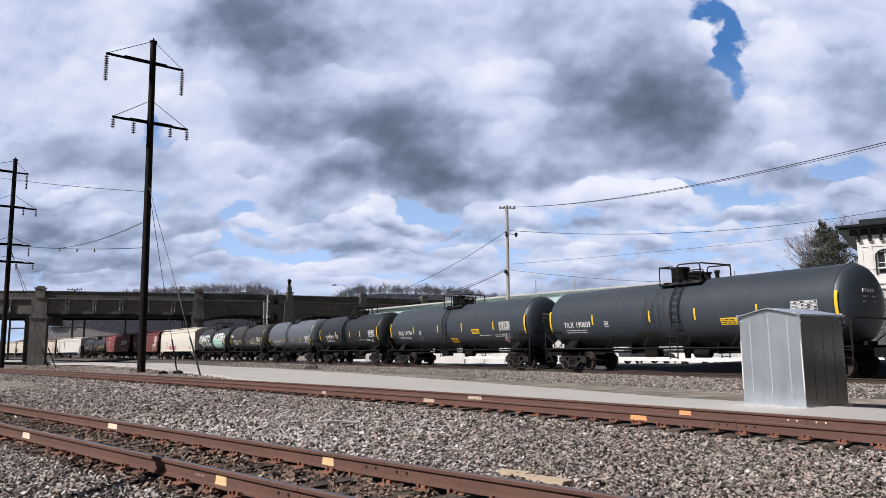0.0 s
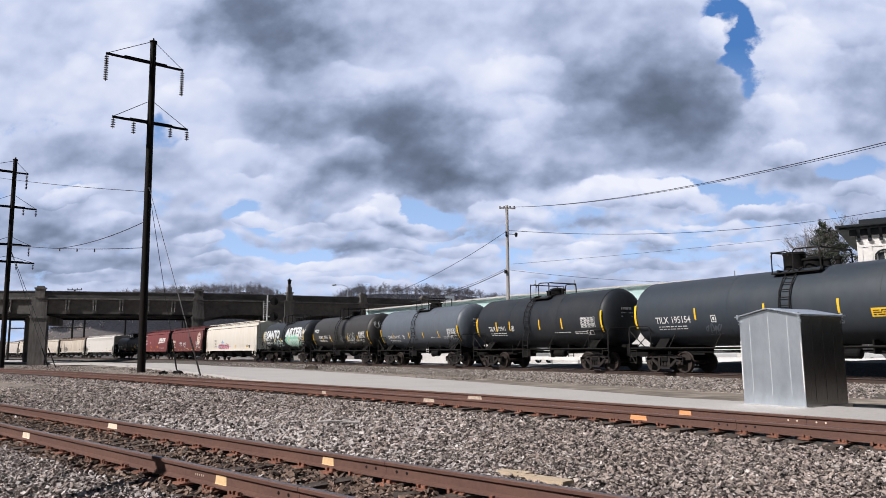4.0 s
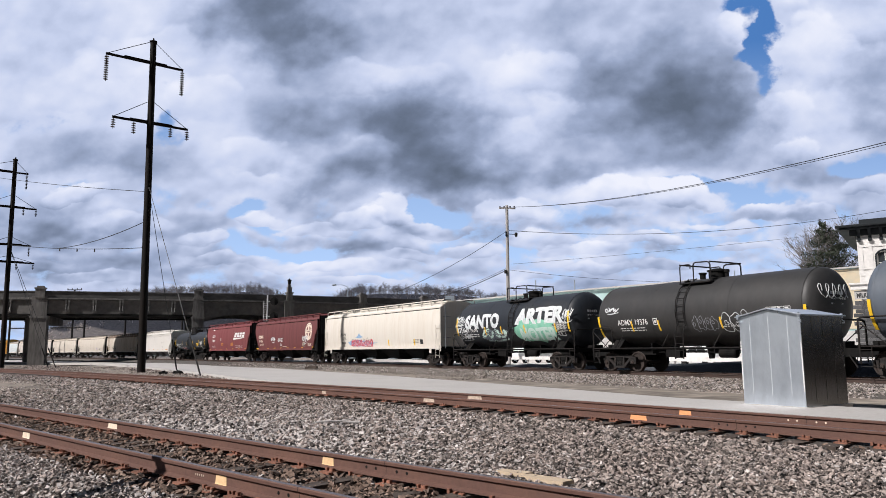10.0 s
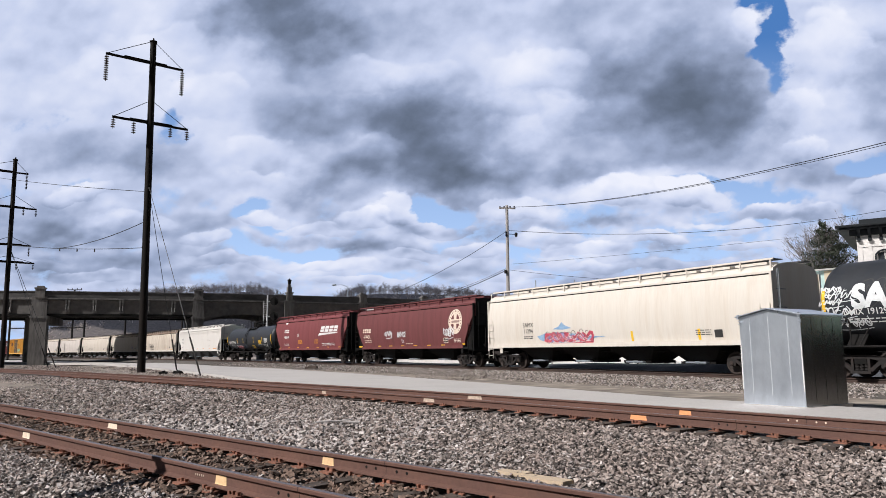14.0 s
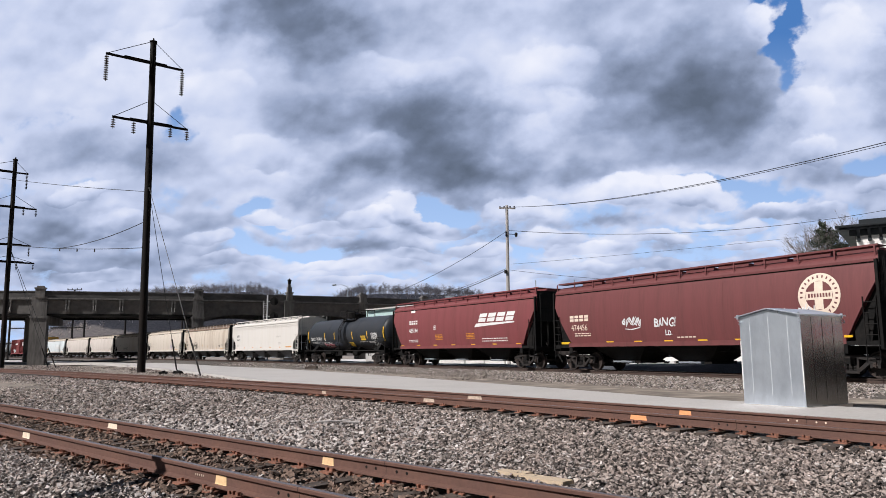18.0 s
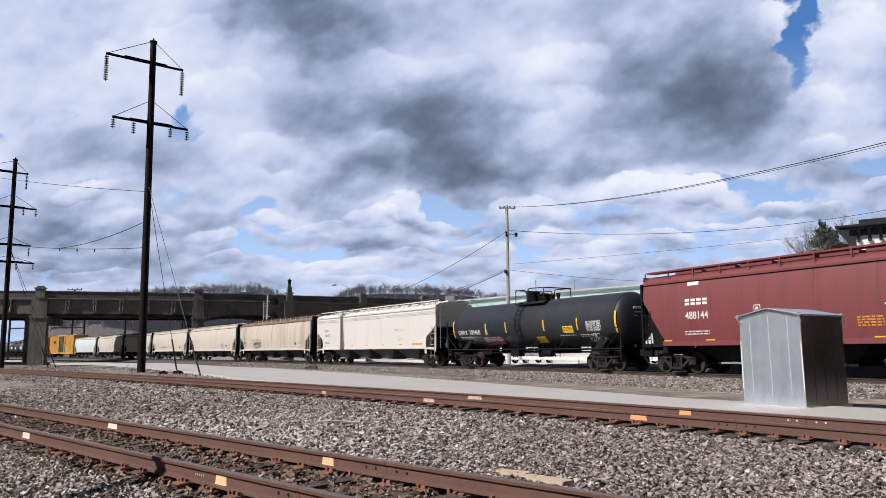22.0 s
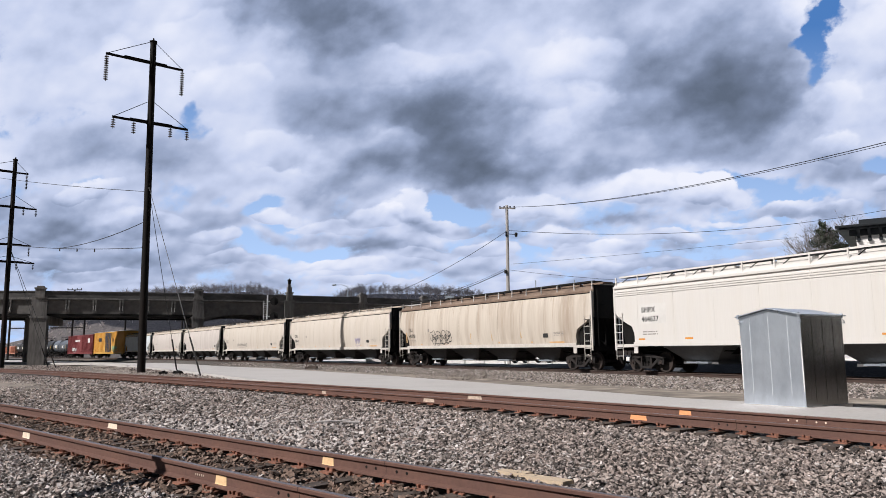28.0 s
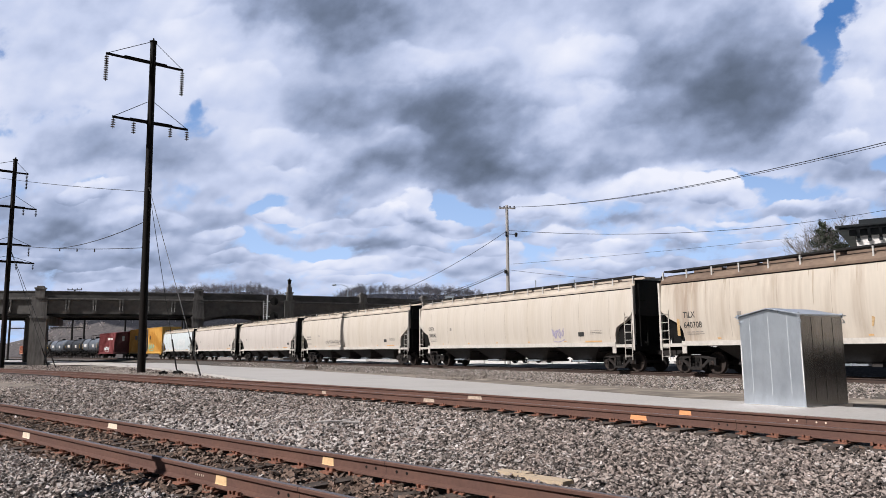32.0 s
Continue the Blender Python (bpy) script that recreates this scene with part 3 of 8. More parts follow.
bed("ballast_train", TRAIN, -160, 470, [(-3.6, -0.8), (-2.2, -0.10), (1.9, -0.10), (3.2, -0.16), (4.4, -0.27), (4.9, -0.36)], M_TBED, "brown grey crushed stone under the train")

# service road of pale concrete between the tracks: (near edge, far edge) along its run
ROAD = [((16.5, 1.5), (18.4, 3.0)), ((7.95, 13.3), (9.75, 15.4)), ((4.34, 18.04), (6.3, 19.6)), ((-0.04, 23.84), (3.0, 26.6)), ((-4.05, 28.3), (-0.05, 32.8)),
        ((-6.4, 31.2), (-3.0, 38.6)), ((-9.4, 35.6), (-7.6, 46.9)), ((-15.15, 46.0), (-13.3, 56.8)), ((-24.9, 62.5), (-20.8, 67.5)),
        ((-35.0, 81.0), (-35.2, 92.6)), ((-46.0, 99.0), (-46.0, 106.0)), ((-72.0, 128.0), (-70.0, 138.0)), ((-120.0, 170.0), (-112.0, 184.0))]
bm = bmesh.new()
prev = None
for (a, b), (c, d) in zip(ROAD[:-1], ROAD[1:]):
    for k in range(6):
        f = k / 6
        p = Vector(a).lerp(Vector(c), f)
        q_ = Vector(b).lerp(Vector(d), f)
        w = 0.12 * noise.noise((p.x * 0.6, p.y * 0.6, 3.0))
        z = max(-0.125 - 0.25 * max(0, p.y - 70) / 40, -0.4)
        row = [bm.verts.new((p.x + w, p.y + w, z - 0.25)), bm.verts.new((p.x + w, p.y + w, z)),
               bm.verts.new((q_.x - w, q_.y + w, z)), bm.verts.new((q_.x - w, q_.y + w, z - 0.25))]
        if prev:
            for i in range(3):
                bm.faces.new((prev[i], row[i], row[i + 1], prev[i + 1]))
        prev = row
tagged(part("road_service", bm, M_ROAD), "pale concrete service road beside the track", "road", kind="structure")

# bare trodden dirt that has spread over the stone
bm = bmesh.new()
DIRT = [(-28.3, 46.5), (-20.6, 38.8), (-15.0, 29.5), (-12.4, 24.4), (-11.4, 20.4), (-12.6, 19.2), (-20.0, 24.0), (-34.0, 42.0)]
mid = Vector((sum(p[0] for p in DIRT) / len(DIRT), sum(p[1] for p in DIRT) / len(DIRT), 0))
ring = []
for k in range(64):
    f = k / 64 * len(DIRT)
    p = Vector((*DIRT[int(f)], 0)).lerp(Vector((*DIRT[(int(f) + 1) % len(DIRT)], 0)), f % 1)
    ring.append(p + (p - mid) * 0.16 * noise.noise((k * 0.5, 0, 0)))
rows = [[bm.verts.new(mid.lerp(p, q) + Vector((0, 0, z + 0.03 * noise.noise((p.x * q * 1.3, p.y * q * 1.3, 2.0))))) for p in ring] for q, z in ((0.02, -0.212), (0.3, -0.215), (0.5, -0.22), (0.65, -0.225), (0.8, -0.24), (1.0, -0.32))]
for ra, rb in zip(rows[:-1], rows[1:]):
    for k in range(64):
        bm.faces.new((ra[k], ra[(k + 1) % 64], rb[(k + 1) % 64], rb[k]))
tagged(part("ground_dirt_patch", bm, M_DIRT, smooth=True), "trodden patch of pale dirt between the tracks", "dirt", kind="structure")


def on_dirt(x, y):
    """True where points lie on the dirt patch."""
    inside = np.zeros(len(x), bool)
    for (ax, ay), (bx, by) in zip(DIRT, DIRT[1:] + DIRT[:1]):
        cross = ((ay > y) != (by > y)) & (x < (bx - ax) * (y - ay) / (by - ay + 1e-9) + ax)
        inside ^= cross
    return inside


# lot beyond the train, and the strip of dark gravel before it
bm = bmesh.new()
lot = [on(TRAIN, s, -7.5)[:2] for s in range(-60, 71, 10)]
far = [on(TRAIN, s, -60)[:2] for s in range(-60, 71, 10)]
for k in range(len(lot) - 1):
    va = [bm.verts.new((*p, -0.10)) for p in (lot[k], lot[k + 1], far[k + 1], far[k])]
    bm.faces.new(va)
tagged(part("pavement_lot", bm, M_LOT), "pale sunlit parking lot beyond the train", "parking lot", kind="structure")
bm = bmesh.new()
prev = None
for s in np.arange(-60, 75, 1.5):
    row = []
    for off, z in ((-2.3, -0.12), (-3.2, 0.02), (-4.6, 0.12), (-6.0, 0.0), (-7.6 - 1.6 * noise.noise((s * 0.11, 0, 0)), -0.12)):
        x, y, _ = on(TRAIN, s, off)
        row.append(bm.verts.new((x, y, z + (0.22 * min(1.0, max(0.0, (14 - s) / 12)) + 0.30 * min(1.0, max(0.0, (-2 - s) / 8)) if -3.0 > off > -7.0 else 0.0) + 0.08 * noise.noise((x, y, 1)))))
    if prev:
        for i in range(4):
            bm.faces.new((prev[i], row[i], row[i + 1], prev[i + 1]))
    prev = row
tagged(part("ground_gravel_strip", bm, M_DARKGRAVEL), "bank of dark gravel beyond the train", "gravel", kind="structure")


# ---- rails, ties, plates ----
RAIL_PROF = [(-0.070, -0.172), (0.070, -0.172), (0.070, -0.160), (0.012, -0.140), (0.009, -0.050), (0.034, -0.040), (0.036, -0.010),
             (0.028, 0.0), (-0.028, 0.0), (-0.036, -0.010), (-0.034, -0.040), (-0.009, -0.050), (-0.012, -0.140), (-0.070, -0.160)]


def rail(name, line, off, s0, s1, top, label, step=1.0):
    bm = bmesh.new()
    prev = None
    for s in np.arange(s0, s1 + 0.01, step):
        x, y, h = on(line, s, off)
        row = [bm.verts.new((x - a * math.cos(h), y - a * math.sin(h), top + z)) for a, z in RAIL_PROF]
        if prev:
            for k in range(len(row)):
                f = bm.faces.new((prev[k], prev[(k + 1) % len(row)], row[(k + 1) % len(row)], row[k]))
                f.material_index = 1 if k in (7,) else 0
        prev = row
    me = mesh_of(name, bm)
    me.materials.append(M_RAIL if top == 0.0 else M_DARKRAIL)
    me.materials.append(M_HEAD)
    return part(name, me, None, None)


TRACKS = {}
for tname, line, s0, s1, top, label in (("near_track", NEAR, -14, 45, 0.0, "rusty rails of the near track on wooden ties"),
                                        ("middle_track", MID, -25, 100, 0.0, "rusty rails of the middle track on wooden ties"),
                                        ("train_track", TRAIN, -70, 460, T_TOP, "rails of the track that carries the freight train")):
    tr = TRACKS[tname] = thing(tname, label, "railway track", "tracks in the yard", kind="structure")
    for off in (0.7535, -0.7535):
        r = rail("rail", line, off, s0, s1, top, label)
        r.parent = tr

tie_bm = bmesh.new()
box(tie_bm, -1.3, 1.3, -0.11, 0.11, -0.18, 0.0)
bmesh.ops.bevel(tie_bm, geom=tie_bm.edges[:], offset=0.012, segments=1)
TIE = mesh_of("tie", tie_bm)
TIE.materials.append(M_TIE)
plate_bm = bmesh.new()
box(plate_bm, -0.19, 0.19, -0.095, 0.095, -0.004, 0.018)
for px, py in ((-0.10, -0.05), (-0.10, 0.05), (0.10, 0.05), (0.10, -0.05)):
    box(plate_bm, px - 0.013, px + 0.013, py - 0.013, py + 0.013, 0.018, 0.05)
    box(plate_bm, px - 0.018, px + 0.018, py - 0.016, py + 0.016, 0.040, 0.054)
for sx in (-1, 1):
    box(plate_bm, sx * 0.075 - 0.02, sx * 0.075 + 0.02, -0.02, 0.02, 0.018, 0.045)
PLATE = mesh_of("tie_plate", plate_bm)
PLATE.materials.append(M_RUST)
anchor_bm = bmesh.new()
box(anchor_bm, -0.10, 0.10, -0.018, 0.018, -0.03, 0.0)
box(anchor_bm, -0.105, -0.072, -0.018, 0.018, -0.03, 0.018)
box(anchor_bm, 0.072, 0.105, -0.018, 0.018, -0.03, 0.018)
ANCHOR = mesh_of("rail_anchor", anchor_bm)
ANCHOR.materials.append(M_RUST)


def lay(track, line, top, s0, s1, plates):
    rnd = random.Random(5)
    s = s0
    while s < s1:
        x, y, h = on(line, s)
        m = pose(x + rnd.uniform(-.02, .02), y, top - 0.190 + rnd.uniform(-.045, .0), 0, rnd.uniform(-.7, .7), math.degrees(h) + rnd.uniform(-1.5, 1.5))
        part("tie", TIE, None, track, at=m)
        if plates:
            for off in (0.7535, -0.7535):
                px, py, h = on(line, s, off)
                part("tie_plate", PLATE, None, track, at=pose(px, py, top - 0.194 - rnd.choice((0.0, 0.012, 0.022, 0.03)), rnd.uniform(-2, 2), rnd.uniform(-2, 2), math.degrees(h) + rnd.uniform(-4, 4)))
                if rnd.random() < 0.6:
                    ax, ay, h = on(line, s + 0.14, off)
                    part("rail_anchor", ANCHOR, None, track, at=pose(ax, ay, top - 0.172, 0, 0, math.degrees(h)))
        s += 0.53 + rnd.uniform(-.03, .03)


# a rail end: a fine open seam, and two discs coloured as bolt holes in the web on either side of it
def joint(track, line, s, off, top, hole_mat):
    for ds in (-0.33, -0.17, 0.17, 0.33):
        bm = bmesh.new()
        x, y, h = on(line, s + ds, off + 0.0125)
        m = Matrix.Translation((x, y, top - 0.095)) @ Matrix.Rotation(h, 4, "Z")
        lathe(bm, [(-0.0015, 0.017), (0.0015, 0.017)], "x", (0, 0, 0), 10)
        bm.transform(m)
        part("bolt_hole", bm, hole_mat, track, "disc on the web coloured as an open bolt hole")
    bm = bmesh.new()
    x, y, h = on(line, s, off)
    m = Matrix.Translation((x, y, top)) @ Matrix.Rotation(h, 4, "Z")
    v = [bm.verts.new(m @ Vector((a * 1.02 - 0.0005, d, z * 1.005 + 0.0008))) for d in (-0.003, 0.003) for a, z in RAIL_PROF]
    k = len(RAIL_PROF)
    for i in range(k):
        bm.faces.new((v[i], v[(i + 1) % k], v[k + (i + 1) % k], v[k + i]))
    part("rail_seam", bm, M_UNDER, track, "dark seam between two rails")


def nearest(line, p):
    ss, xs, ys, hd = line
    k = int(np.argmin((xs - p[0]) ** 2 + (ys - p[1]) ** 2))
    lo, hi = max(0, k - 1), min(len(ss) - 1, k + 1)
    d = Vector((xs[hi] - xs[lo], ys[hi] - ys[lo]))
    f = (Vector(p) - Vector((xs[lo], ys[lo]))).dot(d) / d.length_squared
    return float(ss[lo] + f * (ss[hi] - ss[lo]))


M_WPAINT2 = mat("rail_paint_worn", (0.5, 0.4, 0.32), 0.8, vary=0.2, grain=30, stain=(0.25, 0.16, 0.12), amount=0.8, big=9, bump=0.1)


def paint_patch(track, line, p, off, material, w=0.30, tall=1.0):
    """A dab of paint over the web and foot of a rail, on the side towards the camera."""
    s = nearest(line, p)
    bm = bmesh.new()
    h = on(line, s)[2]
    rows = []
    for a, z in ((0.0105, -0.054), (0.0125, -0.098), (0.0145, -0.139), (0.022, -0.1435)) if tall > 0.6 else ((0.0118, -0.085), (0.0128, -0.108)):
        x, y, h = on(line, s, off + a + 0.003)
        k = 1.0 + 0.22 * (-z / 0.17)
        dx, dy = -math.sin(h) * w / 2 * k, math.cos(h) * w / 2 * k
        rows.append((bm.verts.new((x - dx, y - dy, z)), bm.verts.new((x + dx, y + dy, z))))
    for a, b in zip(rows[:-1], rows[1:]):
        bm.faces.new((a[0], a[1], b[1], b[0]))
    part("paint_mark", bm, material, track, "faded paint mark on the rail")


for p, off, mt, w in (((-6.16, 12.39), 0.7535, M_WPAINT, 0.30), ((-6.43, 12.66), -0.7535, M_WPAINT, 0.34), ((-1.9, 8.31), -0.7535, M_YPAINT, 0.19), ((-1.75, 8.17), 0.7535, M_YPAINT, 0.19)):
    paint_patch(TRACKS["near_track"], NEAR, p, off, mt, w)
# faded figures beside the mark on the near rail, too worn to read
for k in range(5):
    paint_patch(TRACKS["near_track"], NEAR, (-2.02 - 0.028 * k, 8.42 + 0.029 * k), 0.7535, M_WPAINT2, 0.016, 0.5)
for p, off, mt, w in (((0.19, 19.66), 0.7535, M_WPAINT2, 0.40), ((0.26, 19.59), -0.7535, M_WPAINT2, 0.5), ((4.28, 14.43), 0.7535, M_OPAINT, 0.33), ((4.27, 14.45), -0.7535, M_OPAINT, 0.24), ((-3.22, 23.77), 0.7535, M_WPAINT2, 0.22)):
    paint_patch(TRACKS["middle_track"], MID, p, off, mt, w, 0.8)


# ---- crushed stone ----
def stones(name, pts, sizes, material, label, parent=None, seed=1, pale=0.0):
    """Angular stones, each a jittered eight-cornered block bedded on its open underside, as one mesh."""
    rs = np.random.RandomState(seed)
    n = len(pts)
    base = np.array([(x, y, z) for z in (-1, 1) for y in (-1, 1) for x in (-1, 1)], float)
    v = base[None] * (0.40 + 0.80 * rs.rand(n, 8, 3)) * np.array([1.30, 0.80, 0.46])
    ang = rs.rand(n, 3) * np.array([1.5, 1.5, 6.3]) - np.array([0.75, 0.75, 0])
    for ax, (i, j) in enumerate(((1, 2), (0, 2), (0, 1))):
        c, s = np.cos(ang[:, ax])[:, None], np.sin(ang[:, ax])[:, None]
        a, b = v[:, :, i].copy(), v[:, :, j].copy()
        v[:, :, i], v[:, :, j] = a * c - b * s, a * s + b * c
    v = v * np.asarray(sizes)[:, None, None] + np.asarray(pts)[:, None, :]
    quad = np.array([(4, 5, 7, 6), (0, 1, 5, 4), (2, 6, 7, 3), (0, 4, 6, 2), (1, 3, 7, 5)])
    faces = (np.arange(n)[:, None, None] * 8 + quad[None]).reshape(-1, 4)
    me = bpy.data.meshes.new(name)
    me.vertices.add(n * 8)
    me.vertices.foreach_set("co", v.reshape(-1).astype(np.float32))
    me.loops.add(n * 20)
    me.loops.foreach_set("vertex_index", faces.reshape(-1).astype(np.int32))
    me.polygons.add(n * 5)
    me.polygons.foreach_set("loop_start", np.arange(0, n * 20, 4, dtype=np.int32))
    me.polygons.foreach_set("use_smooth", np.zeros(n * 5, dtype=bool))
    me.update(calc_edges=True)
    me.materials.append(material)
    if pale:
        me.materials.append(M_PALESTONE)
        share = pale(np.asarray(pts)) if callable(pale) else pale
        me.polygons.foreach_set("material_index", np.repeat((rs.rand(n) < share).astype(np.int32), 5))
    ob = part(name, me, None, parent)
    return tagged(ob, label, "gravel", kind="stuff")


def scatter(line, s0, s1, o0, o1, per_m2, zf, size, seed, keep=None, reach=0.64):
    rs = np.random.RandomState(seed)
    n = int((s1 - s0) * abs(o1 - o0) * per_m2)
    s = s0 + (s1 - s0) * rs.rand(n)
    o = o0 + (o1 - o0) * rs.rand(n)
    ss, xs, ys, hd = line
    h = np.interp(s, ss, hd)
    x = np.interp(s, ss, xs) - o * np.cos(h)
    y = np.interp(s, ss, ys) - o * np.sin(h)
    z = np.interp(o, [p[0] for p in zf], [p[1] for p in zf]) + rs.rand(n) ** 1.5 * 0.075 - 0.026
    sz = size * (0.55 + 0.75 * rs.rand(n) ** 1.5)
    p = np.stack([x, y, z], 1)
    ok = (y > 5.6) & (np.abs(x) < reach * y + 0.3) if reach < 1 else y > -9.0
    if keep is not None:
        ok &= keep(s, o, x, y, rs)
    return p[ok], sz[ok]


def cleaner_ahead(p):
    """Share of fresh pale stone: more of it away from the cabinet's end of the yard."""
    return 0.05 + 0.62 * np.clip((2.0 - p[:, 0]) / 6.0, 0, 1) * np.clip((19.0 - p[:, 1]) / 5.0, 0.25, 1)


def clear_of_rail(s, o, x, y, rs):
    return (np.abs(np.abs(o) - 0.7535) > 0.11)


A_Z = [(-6.5, -0.30), (-5.0, -0.225), (-1.4, -0.205), (1.4, -0.205), (4.0, -0.25), (9, -0.32)]
M_Z = [(-2.6, -0.33), (-1.9, -0.205), (0.7, -0.215), (1.1, -0.275), (1.4, -0.275), (2.0, -0.245), (6.0, -0.28)]
T_Z = [(-3.6, -0.8), (-2.2, -0.09), (1.9, -0.09), (3.2, -0.15), (4.8, -0.27), (6.0, -0.33)]
p6, z6 = scatter(NEAR, -8, 20, 1.3, 5.0, 1000, A_Z, 0.0200, 16)
stones("ballast_stones_front", p6, z6, M_STONE, "loose grey crushed stone before the near track", seed=7, pale=0.38)
p8, z8 = scatter(NEAR, -24, 12, -5.0, 5.0, 60, A_Z, 0.036, 18, lambda s, o, x, y, rs: (np.abs(np.abs(o) - 0.7535) > 0.13) & ((y < 5.6) | (np.abs(x) > 0.66 * y)), 2.0)
stones("ballast_stones_around", p8, z8, M_STONE, "scattered crushed stone along the near track", seed=9, pale=0.25)
# between near and middle track: pale clean stone
def patchy(s, o, x, y, rs):
    """Stone thins out where dirt lies bare."""
    return ~on_dirt(x, y) | (np.sin(1.7 * x + 0.9 * y) + np.sin(2.3 * y - 1.1 * x) + 1.8 * rs.rand(len(s)) > -0.55)


def thinning(s, o, x, y, rs):
    return patchy(s, o, x, y, rs) & (rs.rand(len(s)) < np.clip((36.0 - s) / 20.0, 0, 1))


for k, (s0, s1, dense, size) in enumerate(((-14, 8, 1000, 0.0210), (8, 36, 450, 0.0305))):
    p1, z1 = scatter(NEAR, s0, s1, -5.6, -1.05, dense, A_Z, size, 11 + 30 * k, thinning)
    stones("ballast_stones_near", p1, z1, M_STONE, "loose grey crushed stone between the tracks", seed=2 + 30 * k, pale=cleaner_ahead)
for k, (s0, s1, dense, size) in enumerate(((-14, 10, 430, 0.0285), (10, 50, 140, 0.044))):
    p2, z2 = scatter(MID, s0, s1, 1.12, 5.5, dense, M_Z, size, 12 + 30 * k, patchy)
    stones("ballast_stones_middle", p2, z2, M_STONE, "loose grey crushed stone beside the middle track", seed=3 + 30 * k, pale=cleaner_ahead)
for k, (s0, s1, drop, dense, size) in enumerate(((-10, 1.5, 0.060, 1200, 0.0205), (1.5, 5.0, 0.046, 1150, 0.0205), (5.0, 24, 0.036, 520, 0.029))):
    p3, z3 = scatter(NEAR, s0, s1, -1.2, 1.32, dense, [(o, z - drop) for o, z in A_Z], size, 13 + 20 * k, clear_of_rail)
    stones("ballast_stones_near_track", p3, z3, M_DARKSTONE, "dark soiled crushed stone of the near track", seed=4 + 20 * k, pale=0.02)
p4, z4 = scatter(MID, -14, 34, -1.6, 1.2, 190, [(o, z - 0.03) for o, z in M_Z], 0.030, 14, clear_of_rail)
stones("ballast_stones_middle_track", p4, z4, M_DARKSTONE, "dark soiled crushed stone of the middle track", seed=5)
p5, z5 = scatter(TRAIN, -18, 56, 0.95, 5.7, 150, T_Z, 0.032, 15, lambda s, o, x, y, rs: rs.rand(len(s)) < np.clip(32.0 / y, 0.15, 1) * np.clip((5.4 - o) / 1.2, 0.25, 1))
stones("ballast_stones_train", p5, z5, M_BROWNSTONE, "loose crushed stone beside the train", seed=6, pale=0.30)
# scattered stones and rubble on the dirt by the middle track
p7, z7 = scatter(MID, 12, 85, -13.0, -1.5, 26, [(-13.0, -0.29), (-2.4, -0.28), (-1.5, -0.2)], 0.042, 17, lambda s, o, x, y, rs: np.sin(0.7 * x + 0.4 * y) + np.sin(0.9 * y - 0.5 * x) + 1.6 * rs.rand(len(s)) > 0.9)
stones("rubble", p7, z7, M_STONE, "scattered rubble on the dirt beside the middle track", seed=8, pale=0.12)


# ---- the freight train ----
SPEED = 6.222


def text_mesh(body, size, shear=0.0, bold=0.0):
    """Lettering as a flat mesh in x (along) and y (up), starting at 0, 0."""
    cu = bpy.data.curves.new("lettering", "FONT")
    cu.body, cu.size, cu.shear, cu.offset, cu.resolution_u = body, size, shear, bold, 3
    ob = bpy.data.objects.new("lettering", cu)
    scene.collection.objects.link(ob)
    dg = bpy.context.evaluated_depsgraph_get()
    me = bpy.data.meshes.new_from_object(ob.evaluated_get(dg))
    bpy.data.objects.remove(ob)
    return me


def flat_side(w):
    return lambda x, h: (x, -w - 0.006, h)


def curved_side(w, zs, eave):
    def f(x, h):
        q = (h - zs) / (eave - zs)
        return (x, -w * (1.0 - 0.10 * (2 * q - 1.0) ** 2 * (1 if q > 0.5 else 0.8)) - 0.009, h)
    return f


def tank_side(r, zc):
    def f(x, h):
        a = (h - zc) / r
        return (x, -(r + 0.006) * math.cos(a), zc + (r + 0.006) * math.sin(a))
    return f


def wrap(bm, surf, x0, h0, cut=0.12):
    """Lays a flat bmesh (x along, y up) on a car's side."""
    lo, hi = min(v.co.y for v in bm.verts), max(v.co.y for v in bm.verts)
    k = math.floor(lo / cut) + 1
    while k * cut < hi:
        bmesh.ops.bisect_plane(bm, geom=bm.verts[:] + bm.edges[:] + bm.faces[:], plane_co=(0, k * cut, 0), plane_no=(0, 1, 0))
        k += 1
    for v in bm.verts:
        v.co = surf(x0 + v.co.x, h0 + v.co.y)


def letter(car, surf, body, x, z, size, material, label="", shear=0.0, bold=0.0, cut=0.12, wide=1.0, rough=0.0):
    if " " in body:                     # each word is a part
        first, rest = body.split(" ", 1)
        me = text_mesh(first, size, shear, bold)
        ahead = max(v.co.x for v in me.vertices)
        bpy.data.meshes.remove(me)
        letter(car, surf, first, x, z, size, material, label, shear, bold, cut, wide, rough)
        return letter(car, surf, rest, x + (ahead + 0.34 * size) * wide, z, size, material, label, shear, bold, cut, wide, rough)
    bm = bmesh.new()
    me = text_mesh(body, size, shear, bold)
    bm.from_mesh(me)
    bpy.data.meshes.remove(me)
    for v in bm.verts:
        v.co.x *= wide
    if rough:
        bmesh.ops.subdivide_edges(bm, edges=[e for e in bm.edges if e.calc_length() > 0.16], cuts=2)
        for v in bm.verts:
            q = v.co * 2.2
            v.co += Vector((noise.noise(q), noise.noise(q + Vector((9, 3, 1))), 0)) * rough
    wrap(bm, surf, x, z, cut)
    return part("lettering", mesh_of("lettering", bm, fix=False), material, car, label)


